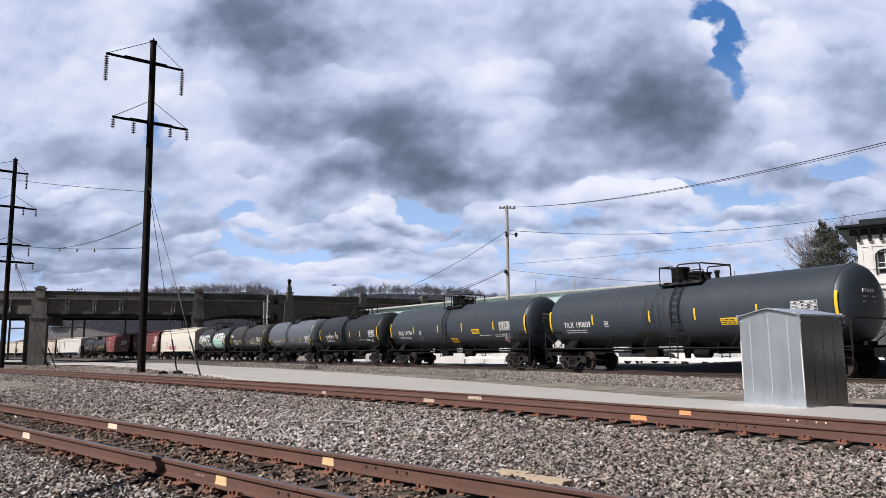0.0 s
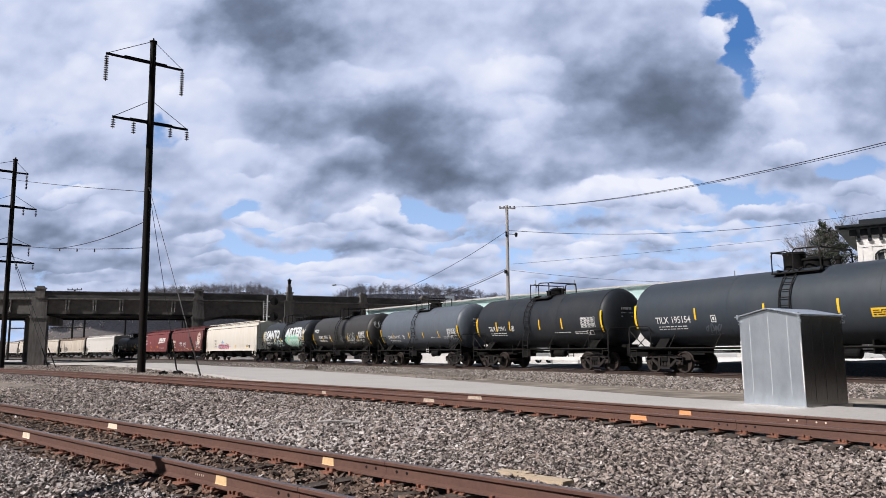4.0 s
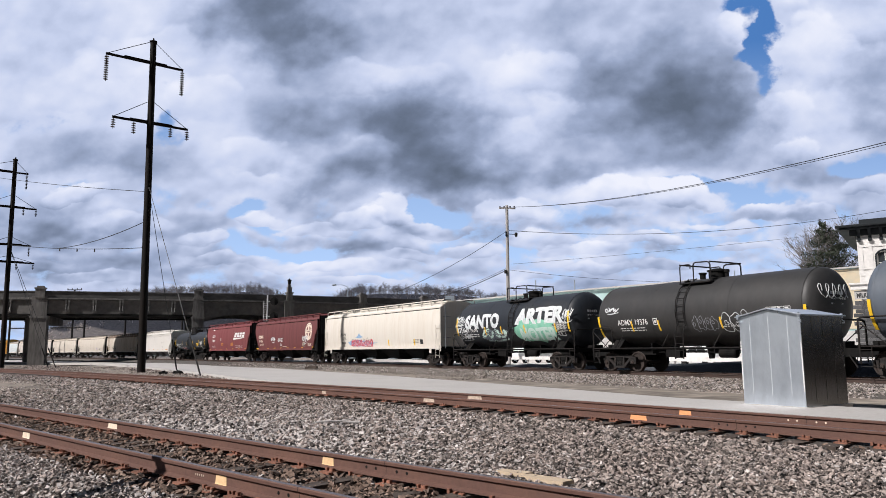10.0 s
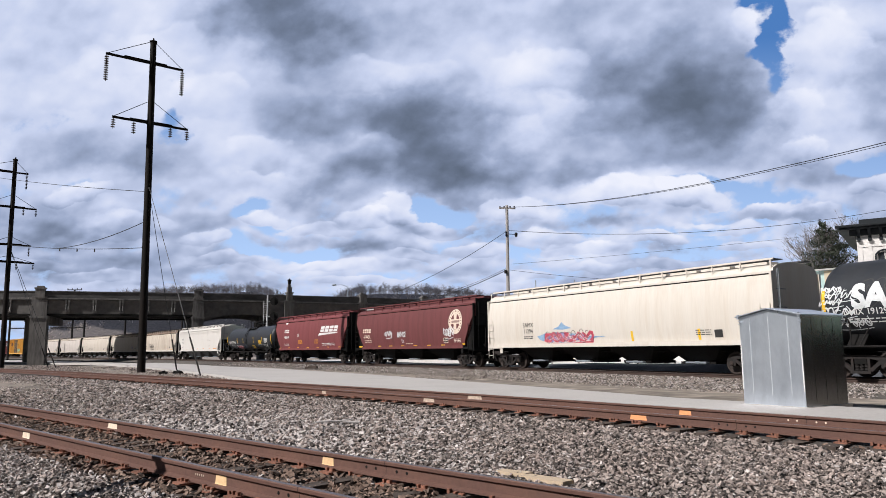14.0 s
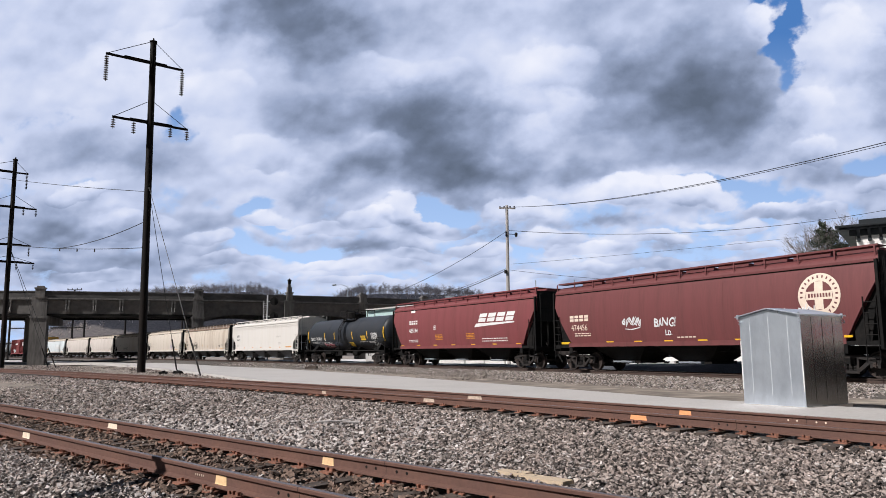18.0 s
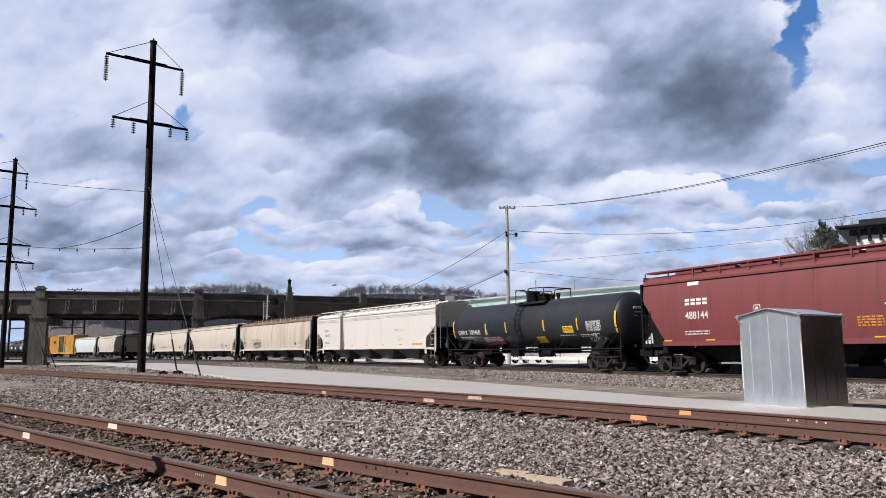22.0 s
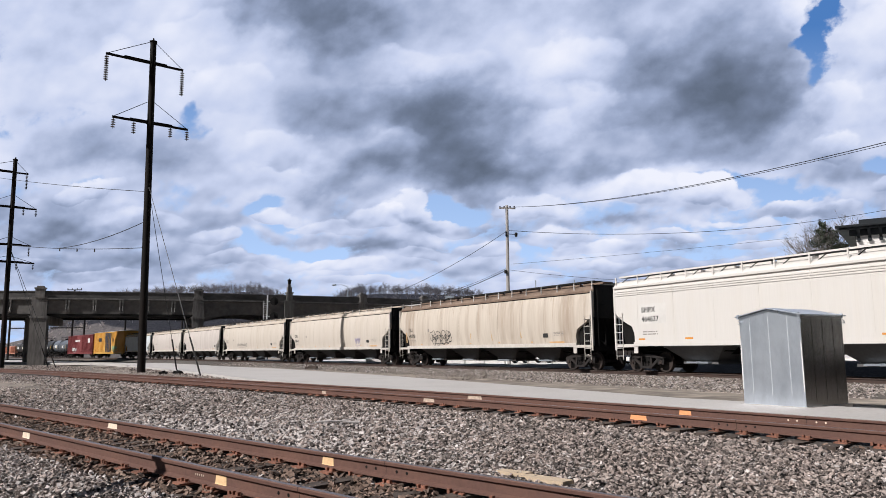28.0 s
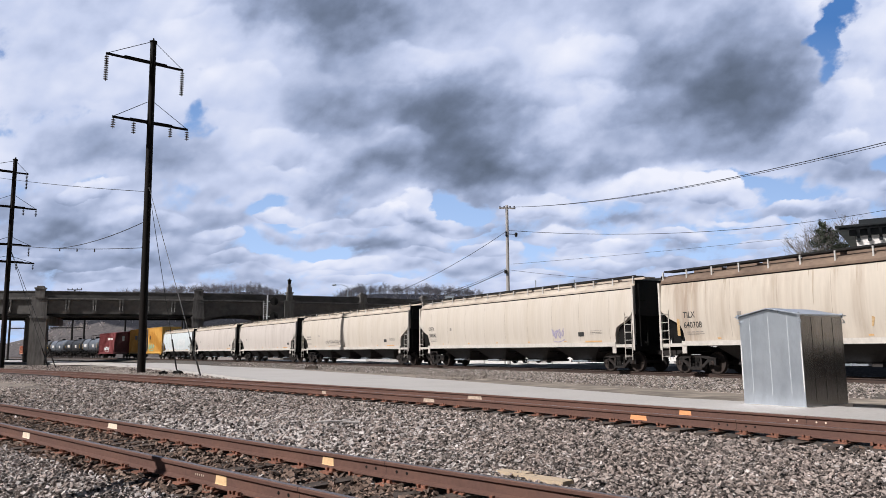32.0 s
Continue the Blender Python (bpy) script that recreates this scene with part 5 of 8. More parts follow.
def hopper_car(label, s_front, s_rear, body, style, end_mat=None, roof_mat=None, trim=None, n_chutes=4, top=4.38, board=None, under=None, grate=None):
    """style: curved (rounded sides), flat (ribbed end cuts), full (sides run to the ends)."""
    L = s_rear - s_front
    sp = L - 4.6
    car = start_car("hopper_car", label, "hopper car", "cars of the freight train", s_front, s_rear, sp)
    lb = L - 1.7
    w, zs = 1.55, 1.32
    under = under or M_UNDER

    def notch(z):
        if style == "full":
            return 0.0 if z > 1.25 else 0.1
        if style == "slant":
            return max(0.0, 3.35 - z) * 0.62
        if z > 2.75:
            return 0.0
        if z > 2.35:
            return (2.75 - z) * 1.3
        return 0.52 + 0.75 * math.sqrt(max(0.0, 1 - ((z - 1.55) / 0.85) ** 2)) if z > 1.5 else 1.27

    rounded = style != "shpx"
    bm, half = hopper_body(lb, w, zs, top, notch, rounded)
    part("hopper_body", bm, body, car, smooth=True)
    eave = top - 0.42
    yw = half[10][0]
    if roof_mat:
        bm = bmesh.new()                 # roof sheet, from eave to eave
        arch = half[10:]
        arch = [(-y, z) for y, z in arch] + [(y, z) for y, z in arch[-2::-1]]
        cols = [[bm.verts.new((sx * (lb / 2 + 0.01), y * 1.008, z + 0.014)) for y, z in arch] for sx in (-1, 1)]
        for k in range(len(arch) - 1):
            bm.faces.new((cols[0][k], cols[1][k], cols[1][k + 1], cols[0][k + 1]))
        part("roof", bm, roof_mat, car, smooth=True)
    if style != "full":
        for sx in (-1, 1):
            bm = bmesh.new()             # slope sheet behind the cut corners, near-black as the shaded opening
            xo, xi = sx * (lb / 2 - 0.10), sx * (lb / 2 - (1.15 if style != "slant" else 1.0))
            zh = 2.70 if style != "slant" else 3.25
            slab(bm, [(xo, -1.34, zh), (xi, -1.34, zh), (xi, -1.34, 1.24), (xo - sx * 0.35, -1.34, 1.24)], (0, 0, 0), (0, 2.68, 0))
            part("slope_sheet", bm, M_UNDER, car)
            # body-coloured end wall covered in black, putting its shade into the colour
            if not end_mat:
                bm = bmesh.new()
                box(bm, min(sx * lb / 2, sx * (lb / 2 + 0.02)), max(sx * lb / 2, sx * (lb / 2 + 0.02)), -yw + 0.04, yw - 0.04, 2.6, top - 0.1)
                part("end_sheet", bm, M_BLACKSTEEL, car)
    for sy in (-1, 1):
        bm = bmesh.new()
        box(bm, -lb / 2 + 0.02, lb / 2 - 0.02, sy * (yw + 0.025) - 0.04, sy * (yw + 0.025) + 0.04, eave - 0.06, eave + 0.03)
        part("roof_eave", bm, roof_mat or body, car)
        # dark strip under the eave: its shadow and the joint's dirt as colour
        if rounded:
            bm = bmesh.new()
            box(bm, -lb / 2 + 0.03, lb / 2 - 0.03, sy * (yw + 0.012) - 0.02, sy * (yw + 0.012) + 0.02, eave - 0.105, eave - 0.062)
            part("eave_joint", bm, M_UNDER, car, "dark strip for the eave's shadow and joint dirt")
        if style == "shpx":
            bm = bmesh.new()
            for k in range(3):
                box(bm, -lb / 2 + 0.05, lb / 2 - 0.05, sy * (w + 0.004) - 0.02, sy * (w + 0.004) + 0.02, eave - 0.24 - 0.09 * k, eave - 0.20 - 0.09 * k)
            part("side_bead", bm, body, car)
        bm = bmesh.new()
        lim = lb / 2 if style == "full" else (lb / 2 - 1.2)
        box(bm, -lim, lim, sy * (w - 0.03) - 0.05, sy * (w - 0.03) + 0.05, zs - 0.14, zs + 0.06)
        part("side_sill", bm, trim or body, car)
        bm = bmesh.new()
        nr = 9 if L > 20 else 7
        for k in range(nr):
            x = -lb / 2 + 1.5 + (lb - 3.0) * k / (nr - 1)
            if rounded:
                continue
            bm = bmesh.new()
            box(bm, x - 0.012, x + 0.012, sy * (w + 0.001) - 0.006, sy * (w + 0.001) + 0.006, zs + 0.1, eave - 0.1)
            part("side_seam", bm, body, car)
        # curved sides get darker seams, their shadow lines put into the colour
        if style in ("curved", "slant"):
            for k in range(nr):
                x = -lb / 2 + 1.6 + (lb - 3.2) * k / (nr - 1)
                bm = bmesh.new()
                pts = [(x, sy * (ya - (0.004 if style == "curved" else 0.002)), za) for ya, za in half[2:11]]
                wire(bm, pts, 0.009, 6)
                part("side_seam", bm, M_SEAMSHADE if style == "curved" else body, car)
    # running board on posts round the roof
    bm = bmesh.new()
    box(bm, -0.03, 0.03, -0.02, 0.02, eave + 0.02, top + 0.06)
    post_me = mesh_of("board_post", bm)
    post_me.materials.append(board or body)
    np_ = int(lb / 1.35)
    for sy in (-1, 1):
        for k in range(np_ + 1):
            x = -lb / 2 + 0.1 + (lb - 0.2) * k / np_
            part("board_post", post_me, None, car, at=pose(x, sy * (yw - 0.06), 0))
    for sy in (-1, 1):
        bm = bmesh.new()
        box(bm, -lb / 2 + 0.05, lb / 2 - 0.05, sy * 0.92 - 0.27, sy * 0.92 + 0.27, top + 0.06, top + 0.10)
        part("running_board", bm, grate or M_GRATE, car)
        bm = bmesh.new()
        box(bm, -lb / 2 + 0.05, lb / 2 - 0.05, sy * 1.205 - 0.015, sy * 1.205 + 0.015, top + 0.055, top + 0.125)
        part("board_edge", bm, M_BLACKSTEEL if style == "curved" else (board or body), car)
    if style == "shpx":
        for k in range(np_ + 1):
            x = -lb / 2 + 0.1 + (lb - 0.2) * k / np_
            bm = bmesh.new()
            wire(bm, [(x + 0.1, -yw + 0.14, eave + 0.10), (x + 0.22, -yw + 0.22, eave + 0.2), (x + 0.5, -1.15, top + 0.05)], 0.022, 5)
            part("board_brace", bm, M_BLACKSTEEL, car)
    bm = bmesh.new()
    k = -lb / 2 + 1.0
    box(bm, 0, 1.5, -0.36, 0.36, top - 0.02, top + 0.11)
    hatch_me = mesh_of("hatch_cover", bm)
    hatch_me.materials.append(roof_mat or body)
    while k < lb / 2 - 1.0:
        part("hatch_cover", hatch_me, None, car, at=pose(k, 0, 0))
        k += 1.75
    # chutes under the belly
    cl = (sp - 1.9) / n_chutes
    for k in range(n_chutes):
        x0 = -sp / 2 + 0.95 + cl * k
        bm = bmesh.new()
        tp = [(x0 + 0.02, -1.42, zs + 0.05), (x0 + cl - 0.02, -1.42, zs + 0.05), (x0 + cl - 0.02, 1.42, zs + 0.05), (x0 + 0.02, 1.42, zs + 0.05)]
        c = x0 + cl / 2
        md = [(c - cl * 0.21, -0.72, 0.52), (c + cl * 0.21, -0.72, 0.52), (c + cl * 0.21, 0.72, 0.52), (c - cl * 0.21, 0.72, 0.52)]
        va, vb = [bm.verts.new(p) for p in tp], [bm.verts.new(p) for p in md]
        for i in range(4):
            bm.faces.new((va[i], va[(i + 1) % 4], vb[(i + 1) % 4], vb[i]))
        bm.faces.new(va)
        bm.faces.new(vb)
        box(bm, c - cl * 0.24, c + cl * 0.24, -0.8, 0.8, 0.40, 0.53)
        part("chute", bm, under, car)
        bm = bmesh.new()
        box(bm, c - cl * 0.15, c + cl * 0.15, -1.02, -0.8, 0.43, 0.50)
        lathe(bm, [(-1.06, 0.05), (-0.8, 0.05)], "y", (c, 0, 0.47), 10)
        part("outlet_gate", bm, M_GALV, car)
    bm = bmesh.new()
    box(bm, -lb / 2 + 0.3, lb / 2 - 0.3, -0.3, 0.3, 0.80, 1.12)
    tube(bm, (-sp / 2, -0.9, 0.95), (sp / 2, -0.9, 0.95), 0.03)
    part("centre_sill", bm, M_UNDER, car)
    tm = trim or body
    for sx in (-1, 1):
        xe = sx * (lb / 2)
        bm = bmesh.new()                 # end platform, corner posts, slope sheet braces
        box(bm, min(xe, xe - sx * 2.4), max(xe, xe - sx * 2.4), -1.50, 1.50, 1.14, 1.22)
        box(bm, xe - 0.06, xe + 0.06, -1.52, 1.52, 0.98, 1.24)
        part("end_platform", bm, M_UNDER, car)
        for sy in (-1, 1):
            bm = bmesh.new()
            y = sy * (w - 0.04)
            box(bm, xe - 0.05, xe + 0.05, y - 0.05, y + 0.05, 1.0, eave)
            box(bm, xe - sx * 1.3 - 0.12, xe - sx * 1.3 + 0.12, sy * 1.52 - 0.02, sy * 1.52 + 0.02, 0.86, 1.3)
            box(bm, min(xe, xe - sx * 1.3), max(xe, xe - sx * 1.3), sy * 1.52 - 0.03, sy * 1.52 + 0.03, 1.14, 1.28)
            part("corner_post", bm, tm if style != "slant" else M_UNDER, car)
        bm = bmesh.new()
        for y in (-0.55, 0.55):
            beam(bm, (xe - sx * 0.05, y, 1.2), (xe - sx * 0.05, y, eave), 0.09, 0.09)
            beam(bm, (xe, y, 1.2), (xe - sx * 1.2, y, 2.2), 0.08, 0.08)
        for z in (1.9, 2.6, 3.3):
            tube(bm, (xe + sx * 0.03, -0.7, z), (xe + sx * 0.03, -1.3, z), 0.016)
        part("end_brace", bm, end_mat or M_UNDER, car)
        for sy in (-1, 1):
            ladder("side_ladder", car, xe - sx * 0.30, sy * (w + 0.035), 0.55, 2.75, 0.44, tm if style != "slant" else M_UNDER, 6)
        ladder("end_ladder", car, xe + sx * 0.08, -1.2, 1.2, top - 0.3, 0.06, end_mat or M_UNDER, 9)
        bm = bmesh.new()
        lathe(bm, [(-0.4, 0.18), (0.4, 0.18)], "x", (xe - sx * 1.1, -0.7, 1.55), 12)
        part("air_reservoir", bm, M_UNDER, car)
        bm = bmesh.new()
        lathe(bm, [(0, 0.27), (sx * 0.03, 0.27)], "x", (xe + sx * 0.1, 0.6, 2.2), 16)
        part("brake_wheel", bm, M_UNDER, car)
        bm = bmesh.new()
        box(bm, xe - sx * 0.75 - 0.2, xe - sx * 0.75 + 0.2, -1.2, -0.8, 1.22, 1.6)
        part("brake_valve", bm, M_UNDER, car)
    return car, (curved_side(w, zs, eave) if rounded else flat_side(w)), lb


def box_car(label, s_front, s_rear, body, door_mat, roof_mat, top=4.7, door=2.0):
    L = s_rear - s_front
    sp = L - 5.0
    car = start_car("boxcar", label, "boxcar", "cars of the freight train", s_front, s_rear, sp)
    lb = L - 1.4
    bm = bmesh.new()
    box(bm, -lb / 2, lb / 2, -1.42, 1.42, 1.05, top - 0.15)
    part("box_body", bm, body, car, bevel=0.03)
    bm = bmesh.new()
    slab(bm, [(-lb / 2, -1.5, top - 0.15), (-lb / 2, 1.5, top - 0.15), (-lb / 2, 0, top + 0.05)], (0, 0, 0), (lb, 0, 0))
    part("roof", bm, roof_mat, car)
    for sy in (-1, 1):
        n = int(lb / 0.62)
        for k in range(n + 1):
            x = -lb / 2 + 0.05 + (lb - 0.1) * k / n
            if abs(x) < door + 0.2:
                continue
            bm = bmesh.new()
            box(bm, x - 0.05, x + 0.05, sy * 1.46 - 0.04, sy * 1.46 + 0.04, 1.1, top - 0.2)
            part("side_post", bm, body, car)
        for k in (-1, 1):
            bm = bmesh.new()
            box(bm, min(k * 0.02, k * door), max(k * 0.02, k * door), sy * 1.50 - 0.03, sy * 1.50 + 0.03, 1.2, top - 0.35)
            leaf = part("door", bm, door_mat, car)
            for x in (0.25, 0.75):
                bm = bmesh.new()
                tube(bm, (k * x * door, sy * 1.56, 1.2), (k * x * door, sy * 1.56, top - 0.4), 0.025)
                part("lock_rod", bm, body if door < 3 else door_mat, leaf)
        bm = bmesh.new()
        box(bm, -door - 1.2, door + 1.2, sy * 1.55 - 0.03, sy * 1.55 + 0.03, 1.12, 1.2)
        part("door_track", bm, body, car)
        bm = bmesh.new()
        box(bm, -lb / 2, lb / 2, sy * 1.44 - 0.05, sy * 1.44 + 0.05, 0.88, 1.12)
        part("side_sill", bm, body, car)
        for sx in (-1, 1):
            ladder("side_ladder", car, sx * (lb / 2 - 0.35), sy * 1.54, 0.6, 3.0, 0.44, body, 6)
    bm = bmesh.new()
    box(bm, -lb / 2 + 0.2, lb / 2 - 0.2, -0.35, 0.35, 0.75, 1.08)
    part("centre_sill", bm, M_UNDER, car)
    return car, flat_side(1.50), lb


# ---- the cars, from the head of what is seen to its tail ----
M_GRAF_W = mat("spray_white", (0.64, 0.66, 0.67), 0.6, vary=0.15, grain=9, stain=(0.36, 0.40, 0.41), amount=0.7, big=2.5, bump=0.0)
M_GRAF_G = mat("spray_green", (0.20, 0.50, 0.36), 0.6, vary=0.12, grain=4, stain=(0.42, 0.62, 0.52), amount=0.9, big=1.4, bump=0.0)
M_GRAF_R = mat("spray_red", (0.50, 0.06, 0.10), 0.6, vary=0.15, grain=6, stain=(0.62, 0.22, 0.26), amount=0.7, big=3, bump=0.0)
M_GRAF_B = mat("spray_blue", (0.22, 0.36, 0.55), 0.6, vary=0.15, grain=6, stain=(0.35, 0.48, 0.6), amount=0.7, big=3, bump=0.0)
M_GRAF_V = mat("spray_violet", (0.22, 0.18, 0.42), 0.6, vary=0.15, grain=6, stain=(0.4, 0.36, 0.5), amount=0.7, big=3, bump=0.0)
M_GRAF_P = mat("spray_pale_green", (0.50, 0.66, 0.60), 0.6, vary=0.1, grain=10, stain=(0.62, 0.70, 0.66), amount=0.6, big=2, bump=0.0)
M_FADED = mat("faded_grey_marks", (0.26, 0.24, 0.22), 0.7, vary=0.2, grain=20, bump=0.0)
M_FADEDORANGE = mat("faded_orange_strip", (0.58, 0.36, 0.16), 0.7, vary=0.2, grain=10, bump=0.0)
M_FADEDVIOLET = mat("faded_violet_spray", (0.33, 0.30, 0.42), 0.7, vary=0.2, grain=8, stain=(0.46, 0.42, 0.46), amount=0.8, big=3, bump=0.0)
M_RUSTRUN = mat("orange_rust_run", (0.50, 0.33, 0.15), 0.8, vary=0.25, grain=8, stain=(0.44, 0.36, 0.27), amount=0.9, big=4, bump=0.0)
M_FADEDGREY = mat("faded_pale_spray", (0.24, 0.25, 0.27), 0.7, vary=0.15, grain=9, bump=0.0)
M_GRAF_H = mat("blue_grey_haze_spray", (0.055, 0.07, 0.11), 0.6, vary=0.3, grain=3, stain=(0.025, 0.03, 0.04), amount=0.9, big=2, bump=0.0)
M_GRAF_PINK = mat("pink_placard", (0.72, 0.45, 0.50), 0.6, vary=0.1, bump=0.0)
M_PATCH = mat("fresh_paint_patch", (0.615, 0.598, 0.572), 0.6, vary=0.03, bump=0.0)
M_ORANGE = mat("orange_lettering", (0.62, 0.25, 0.02), 0.6, vary=0.1, bump=0.0)
M_TAN = mat("tan_lettering", (0.68, 0.58, 0.48), 0.6, vary=0.08, bump=0.0)


def tank_marks(car, surf, h, name, x_name, seed, size, table, wide=1.0, boards=(), z_name=2.16):
    """Stencils of a tank car: mark, weights, data table and placards; (x0, x1, z0, z1) each."""
    letter(car, surf, name, x_name, z_name, size, M_WHITE, "white painted reporting mark", bold=0.004, wide=wide)
    zr = z_name - 0.04
    xr = x_name + (3.05 if size > 0.38 else 2.25)
    patches(car, surf, [(xr, xr + 0.03, zr, zr + 0.3), (xr + 0.22, xr + 0.25, zr, zr + 0.3), (xr, xr + 0.25, zr, zr + 0.03), (xr, xr + 0.25, zr + 0.27, zr + 0.3), (xr + 0.08, xr + 0.17, zr + 0.08, zr + 0.22)], M_WHITE, "stencil_box")
    patches(car, surf, bars(x_name + 0.1, z_name - 0.18, 1.6, 2, 0.04, 0.08, seed), M_WHITE, "stencil_text")
    x2, z2 = table
    grid = [(x2 + 0.26 * k - 0.008, x2 + 0.26 * k + 0.008, z2, z2 + 0.5) for k in range(5)]
    grid += [(x2, x2 + 1.04, z2 + 0.1 * k - 0.008, z2 + 0.1 * k + 0.008) for k in range(6)]
    patches(car, surf, grid, M_WHITE, "data_table", "white painted data table")
    cells = random.Random(seed + 9)
    for k in range(4):
        for j in range(5):
            x3, z3 = x2 + 0.26 * k + 0.03, z2 + 0.1 * j + 0.03
            patches(car, surf, [(x3, x3 + cells.uniform(0.08, 0.2), z3, z3 + 0.045)], M_WHITE, "table_entry", "", 0.003)
    patches(car, surf, bars(x2 - 2.2, 1.9, 1.3, 1, 0.04, 0.06, seed + 1) + bars(x2 - 0.6, 1.9, 1.0, 2, 0.04, 0.05, seed + 2), M_WHITE, "stencil_text")
    patches(car, surf, [(x2 + 0.3, x2 + 0.8, 1.72, 1.75), (x2 + 0.3, x2 + 0.8, 1.95, 1.98), (x2 + 0.3, x2 + 0.33, 1.72, 1.98), (x2 + 0.77, x2 + 0.8, 1.72, 1.98), (x2 + 0.45, x2 + 0.55, 1.77, 1.93)], M_WHITE, "stencil_box")
    for k, bd in enumerate(boards):
        patches(car, surf, [bd], M_YELLOW, "placard", "yellow warning placard")
        patches(car, surf, bars(bd[0] + 0.06, bd[3] - 0.1, bd[1] - bd[0] - 0.12, 3, 0.035, 0.04, seed + 3 + k), M_DARKLET, "placard_text", "", 0.005)
    rnd = random.Random(seed)
    for k, wd in ((0, 0.7), (1, 0.8), (2, 0.7)):
        bm = bmesh.new()
        z = 3.0 - 0.18 * k
        y = -0.2
        while y < -0.2 + wd:
            l = rnd.uniform(0.06, 0.14)
            box(bm, h - 0.035, h - 0.005, y - 0.2, y - 0.2 + l, z, z + (0.12 if k == 0 else 0.05))
            y += l + 0.04
        part("head_stencil", bm, M_WHITE, car)


GAPS = [-16.3, 1.95, 20.6, 33.95, 47.1, 60.4, 73.6, 94.5, 113.2, 131.75, 148.9, 170.85, 192.9, 214.9, 236.7, 255.3, 274.2, 292.1,
        314.3, 335.4, 349.0, 362.8, 376.6, 390.4, 409.5]
R, ZC = 1.465, 2.625
# 1 to 6: tank cars
car, sf, h = tank_car("long dark grey tank car with yellow reflectors and spray tag", GAPS[0], GAPS[1], M_TSLATE, R, ZC, stripes=(-4.63, -0.83, 1.75, 4.76), stripe_h=0.5, dome=0.52, lx=0.7, po=0.62, pw=1.15)
tank_marks(car, sf, h, "TILX 190609", -6.86, 11, 0.40, (6.2, 2.25), 0.95, [(3.0, 3.8, 1.98, 2.28)])
scrawl(car, sf, -1.94, 1.5, 1.5, 0.5, M_DARKLET, "black sprayed tag", 3, 5, 0.04)
rnd = random.Random(44)
for k in range(14):                 # soot washed down behind the ladder
    x, z1, ln, w = rnd.uniform(-1.3, 0.3), rnd.uniform(2.7, 3.75), rnd.uniform(0.35, 1.2), rnd.uniform(0.03, 0.10)
    patches(car, sf, [[(x - w, z1), (x + w, z1), (x + 0.4 * w, z1 - ln), (x - 0.4 * w, z1 - ln)]], M_SOOT, "soot_run", "dark run of soot" if k == 0 else "", 0.003)
car, sf, h = tank_car("long dark grey tank car with yellow reflectors and white stencils", GAPS[1], GAPS[2], M_TSLATE, R, ZC, stripes=(-4.67, -1.34, 1.62, 5.1), stripe_h=0.5, dome=0.52, lx=-0.4, po=-0.2, pw=1.0)
tank_marks(car, sf, h, "TILX 195154", -6.93, 21, 0.40, (5.7, 2.2), 0.92, [(2.72, 3.55, 2.05, 2.36), (0.05, 0.80, 1.4, 1.80)])
patches(car, sf, [[(6.05, 1.28), (6.3, 1.53), (6.05, 1.78), (5.8, 1.53)]], M_GRAF_PINK, "placard", "pale pink diamond placard", 0.004)
scrawl(car, sf, -4.3, 1.55, 0.8, 0.6, M_TGREY, "grey faded tag", 8, 4, 0.025)
car, sf, h = tank_car("short black tank car with white reporting mark", GAPS[2], GAPS[3], M_TBLACK, R, ZC, stripes=(-3.44, -2.12, 0.62, 2.5), stripe_h=0.55, mid=2.40, lx=-0.4)
tank_marks(car, sf, h, "TILX 170911", -4.23, 31, 0.37, (4.0, 2.15), 0.86)
car, sf, h = tank_car("short plain grey tank car with faded yellow strips", GAPS[3], GAPS[4], M_TGREY, R, ZC, stripes=(-3.47, -1.12, 0.88, 2.95), stripe_h=0.45, mid=2.10)
tank_marks(car, sf, h, "DMIX 191199", -4.31, 41, 0.34, (4.1, 1.95), 0.92, z_name=1.92)
car, sf, h = tank_car("short black tank car with sprayed tags on side and end", GAPS[4], GAPS[5], M_TBLACK2, R, ZC, stripes=(-3.3, -1.65, 1.7, 3.6), stripe_h=0.5, mid=2.08)
tank_marks(car, sf, h, "ADMX 19376", -4.2, 51, 0.37, (3.85, 2.1), 0.9)
bubbles(car, sf, 0.25, 1.75, 1.25, 0.6, M_FADEDGREY, "thin grey sprayed tag", 12, 4, 0.012)
bubbles(car, sf, 1.7, 1.7, 1.5, 0.75, M_GRAF_W, "thin white outlined tag", 13, 3, 0.014)
scrawl(car, sf, -5.0, 2.75, 0.9, 0.35, M_GRAF_W, "small white tag", 14, 4, 0.022)
bm = bmesh.new()
loop = []
for k in range(38):
    y, z = -1.0 + 0.045 * k + 0.16 * math.cos(k * 0.8), 0.5 + 0.27 * math.sin(k * 0.8 + 0.3 * math.sin(k))
    q = min(0.999, math.hypot(y, z) / R) ** (1 / 0.66)
    loop.append((h - 0.46 + 0.46 * math.sqrt(1 - q * q) + 0.03, y, ZC + z))
wire(bm, loop, 0.015, 4)
part("graffiti", bm, M_GRAF_W, car, "white sprayed tag on the tank end")
car, sf, h = tank_car("short black tank car covered in white and green graffiti", GAPS[5], GAPS[6], M_TBLACK, R, ZC, lx=0.5, po=0.45, pw=0.95)
tank_marks(car, sf, h, "DMIX 191295", -4.75, 61, 0.30, (4.2, 2.0), 0.95)
rnd = random.Random(9)
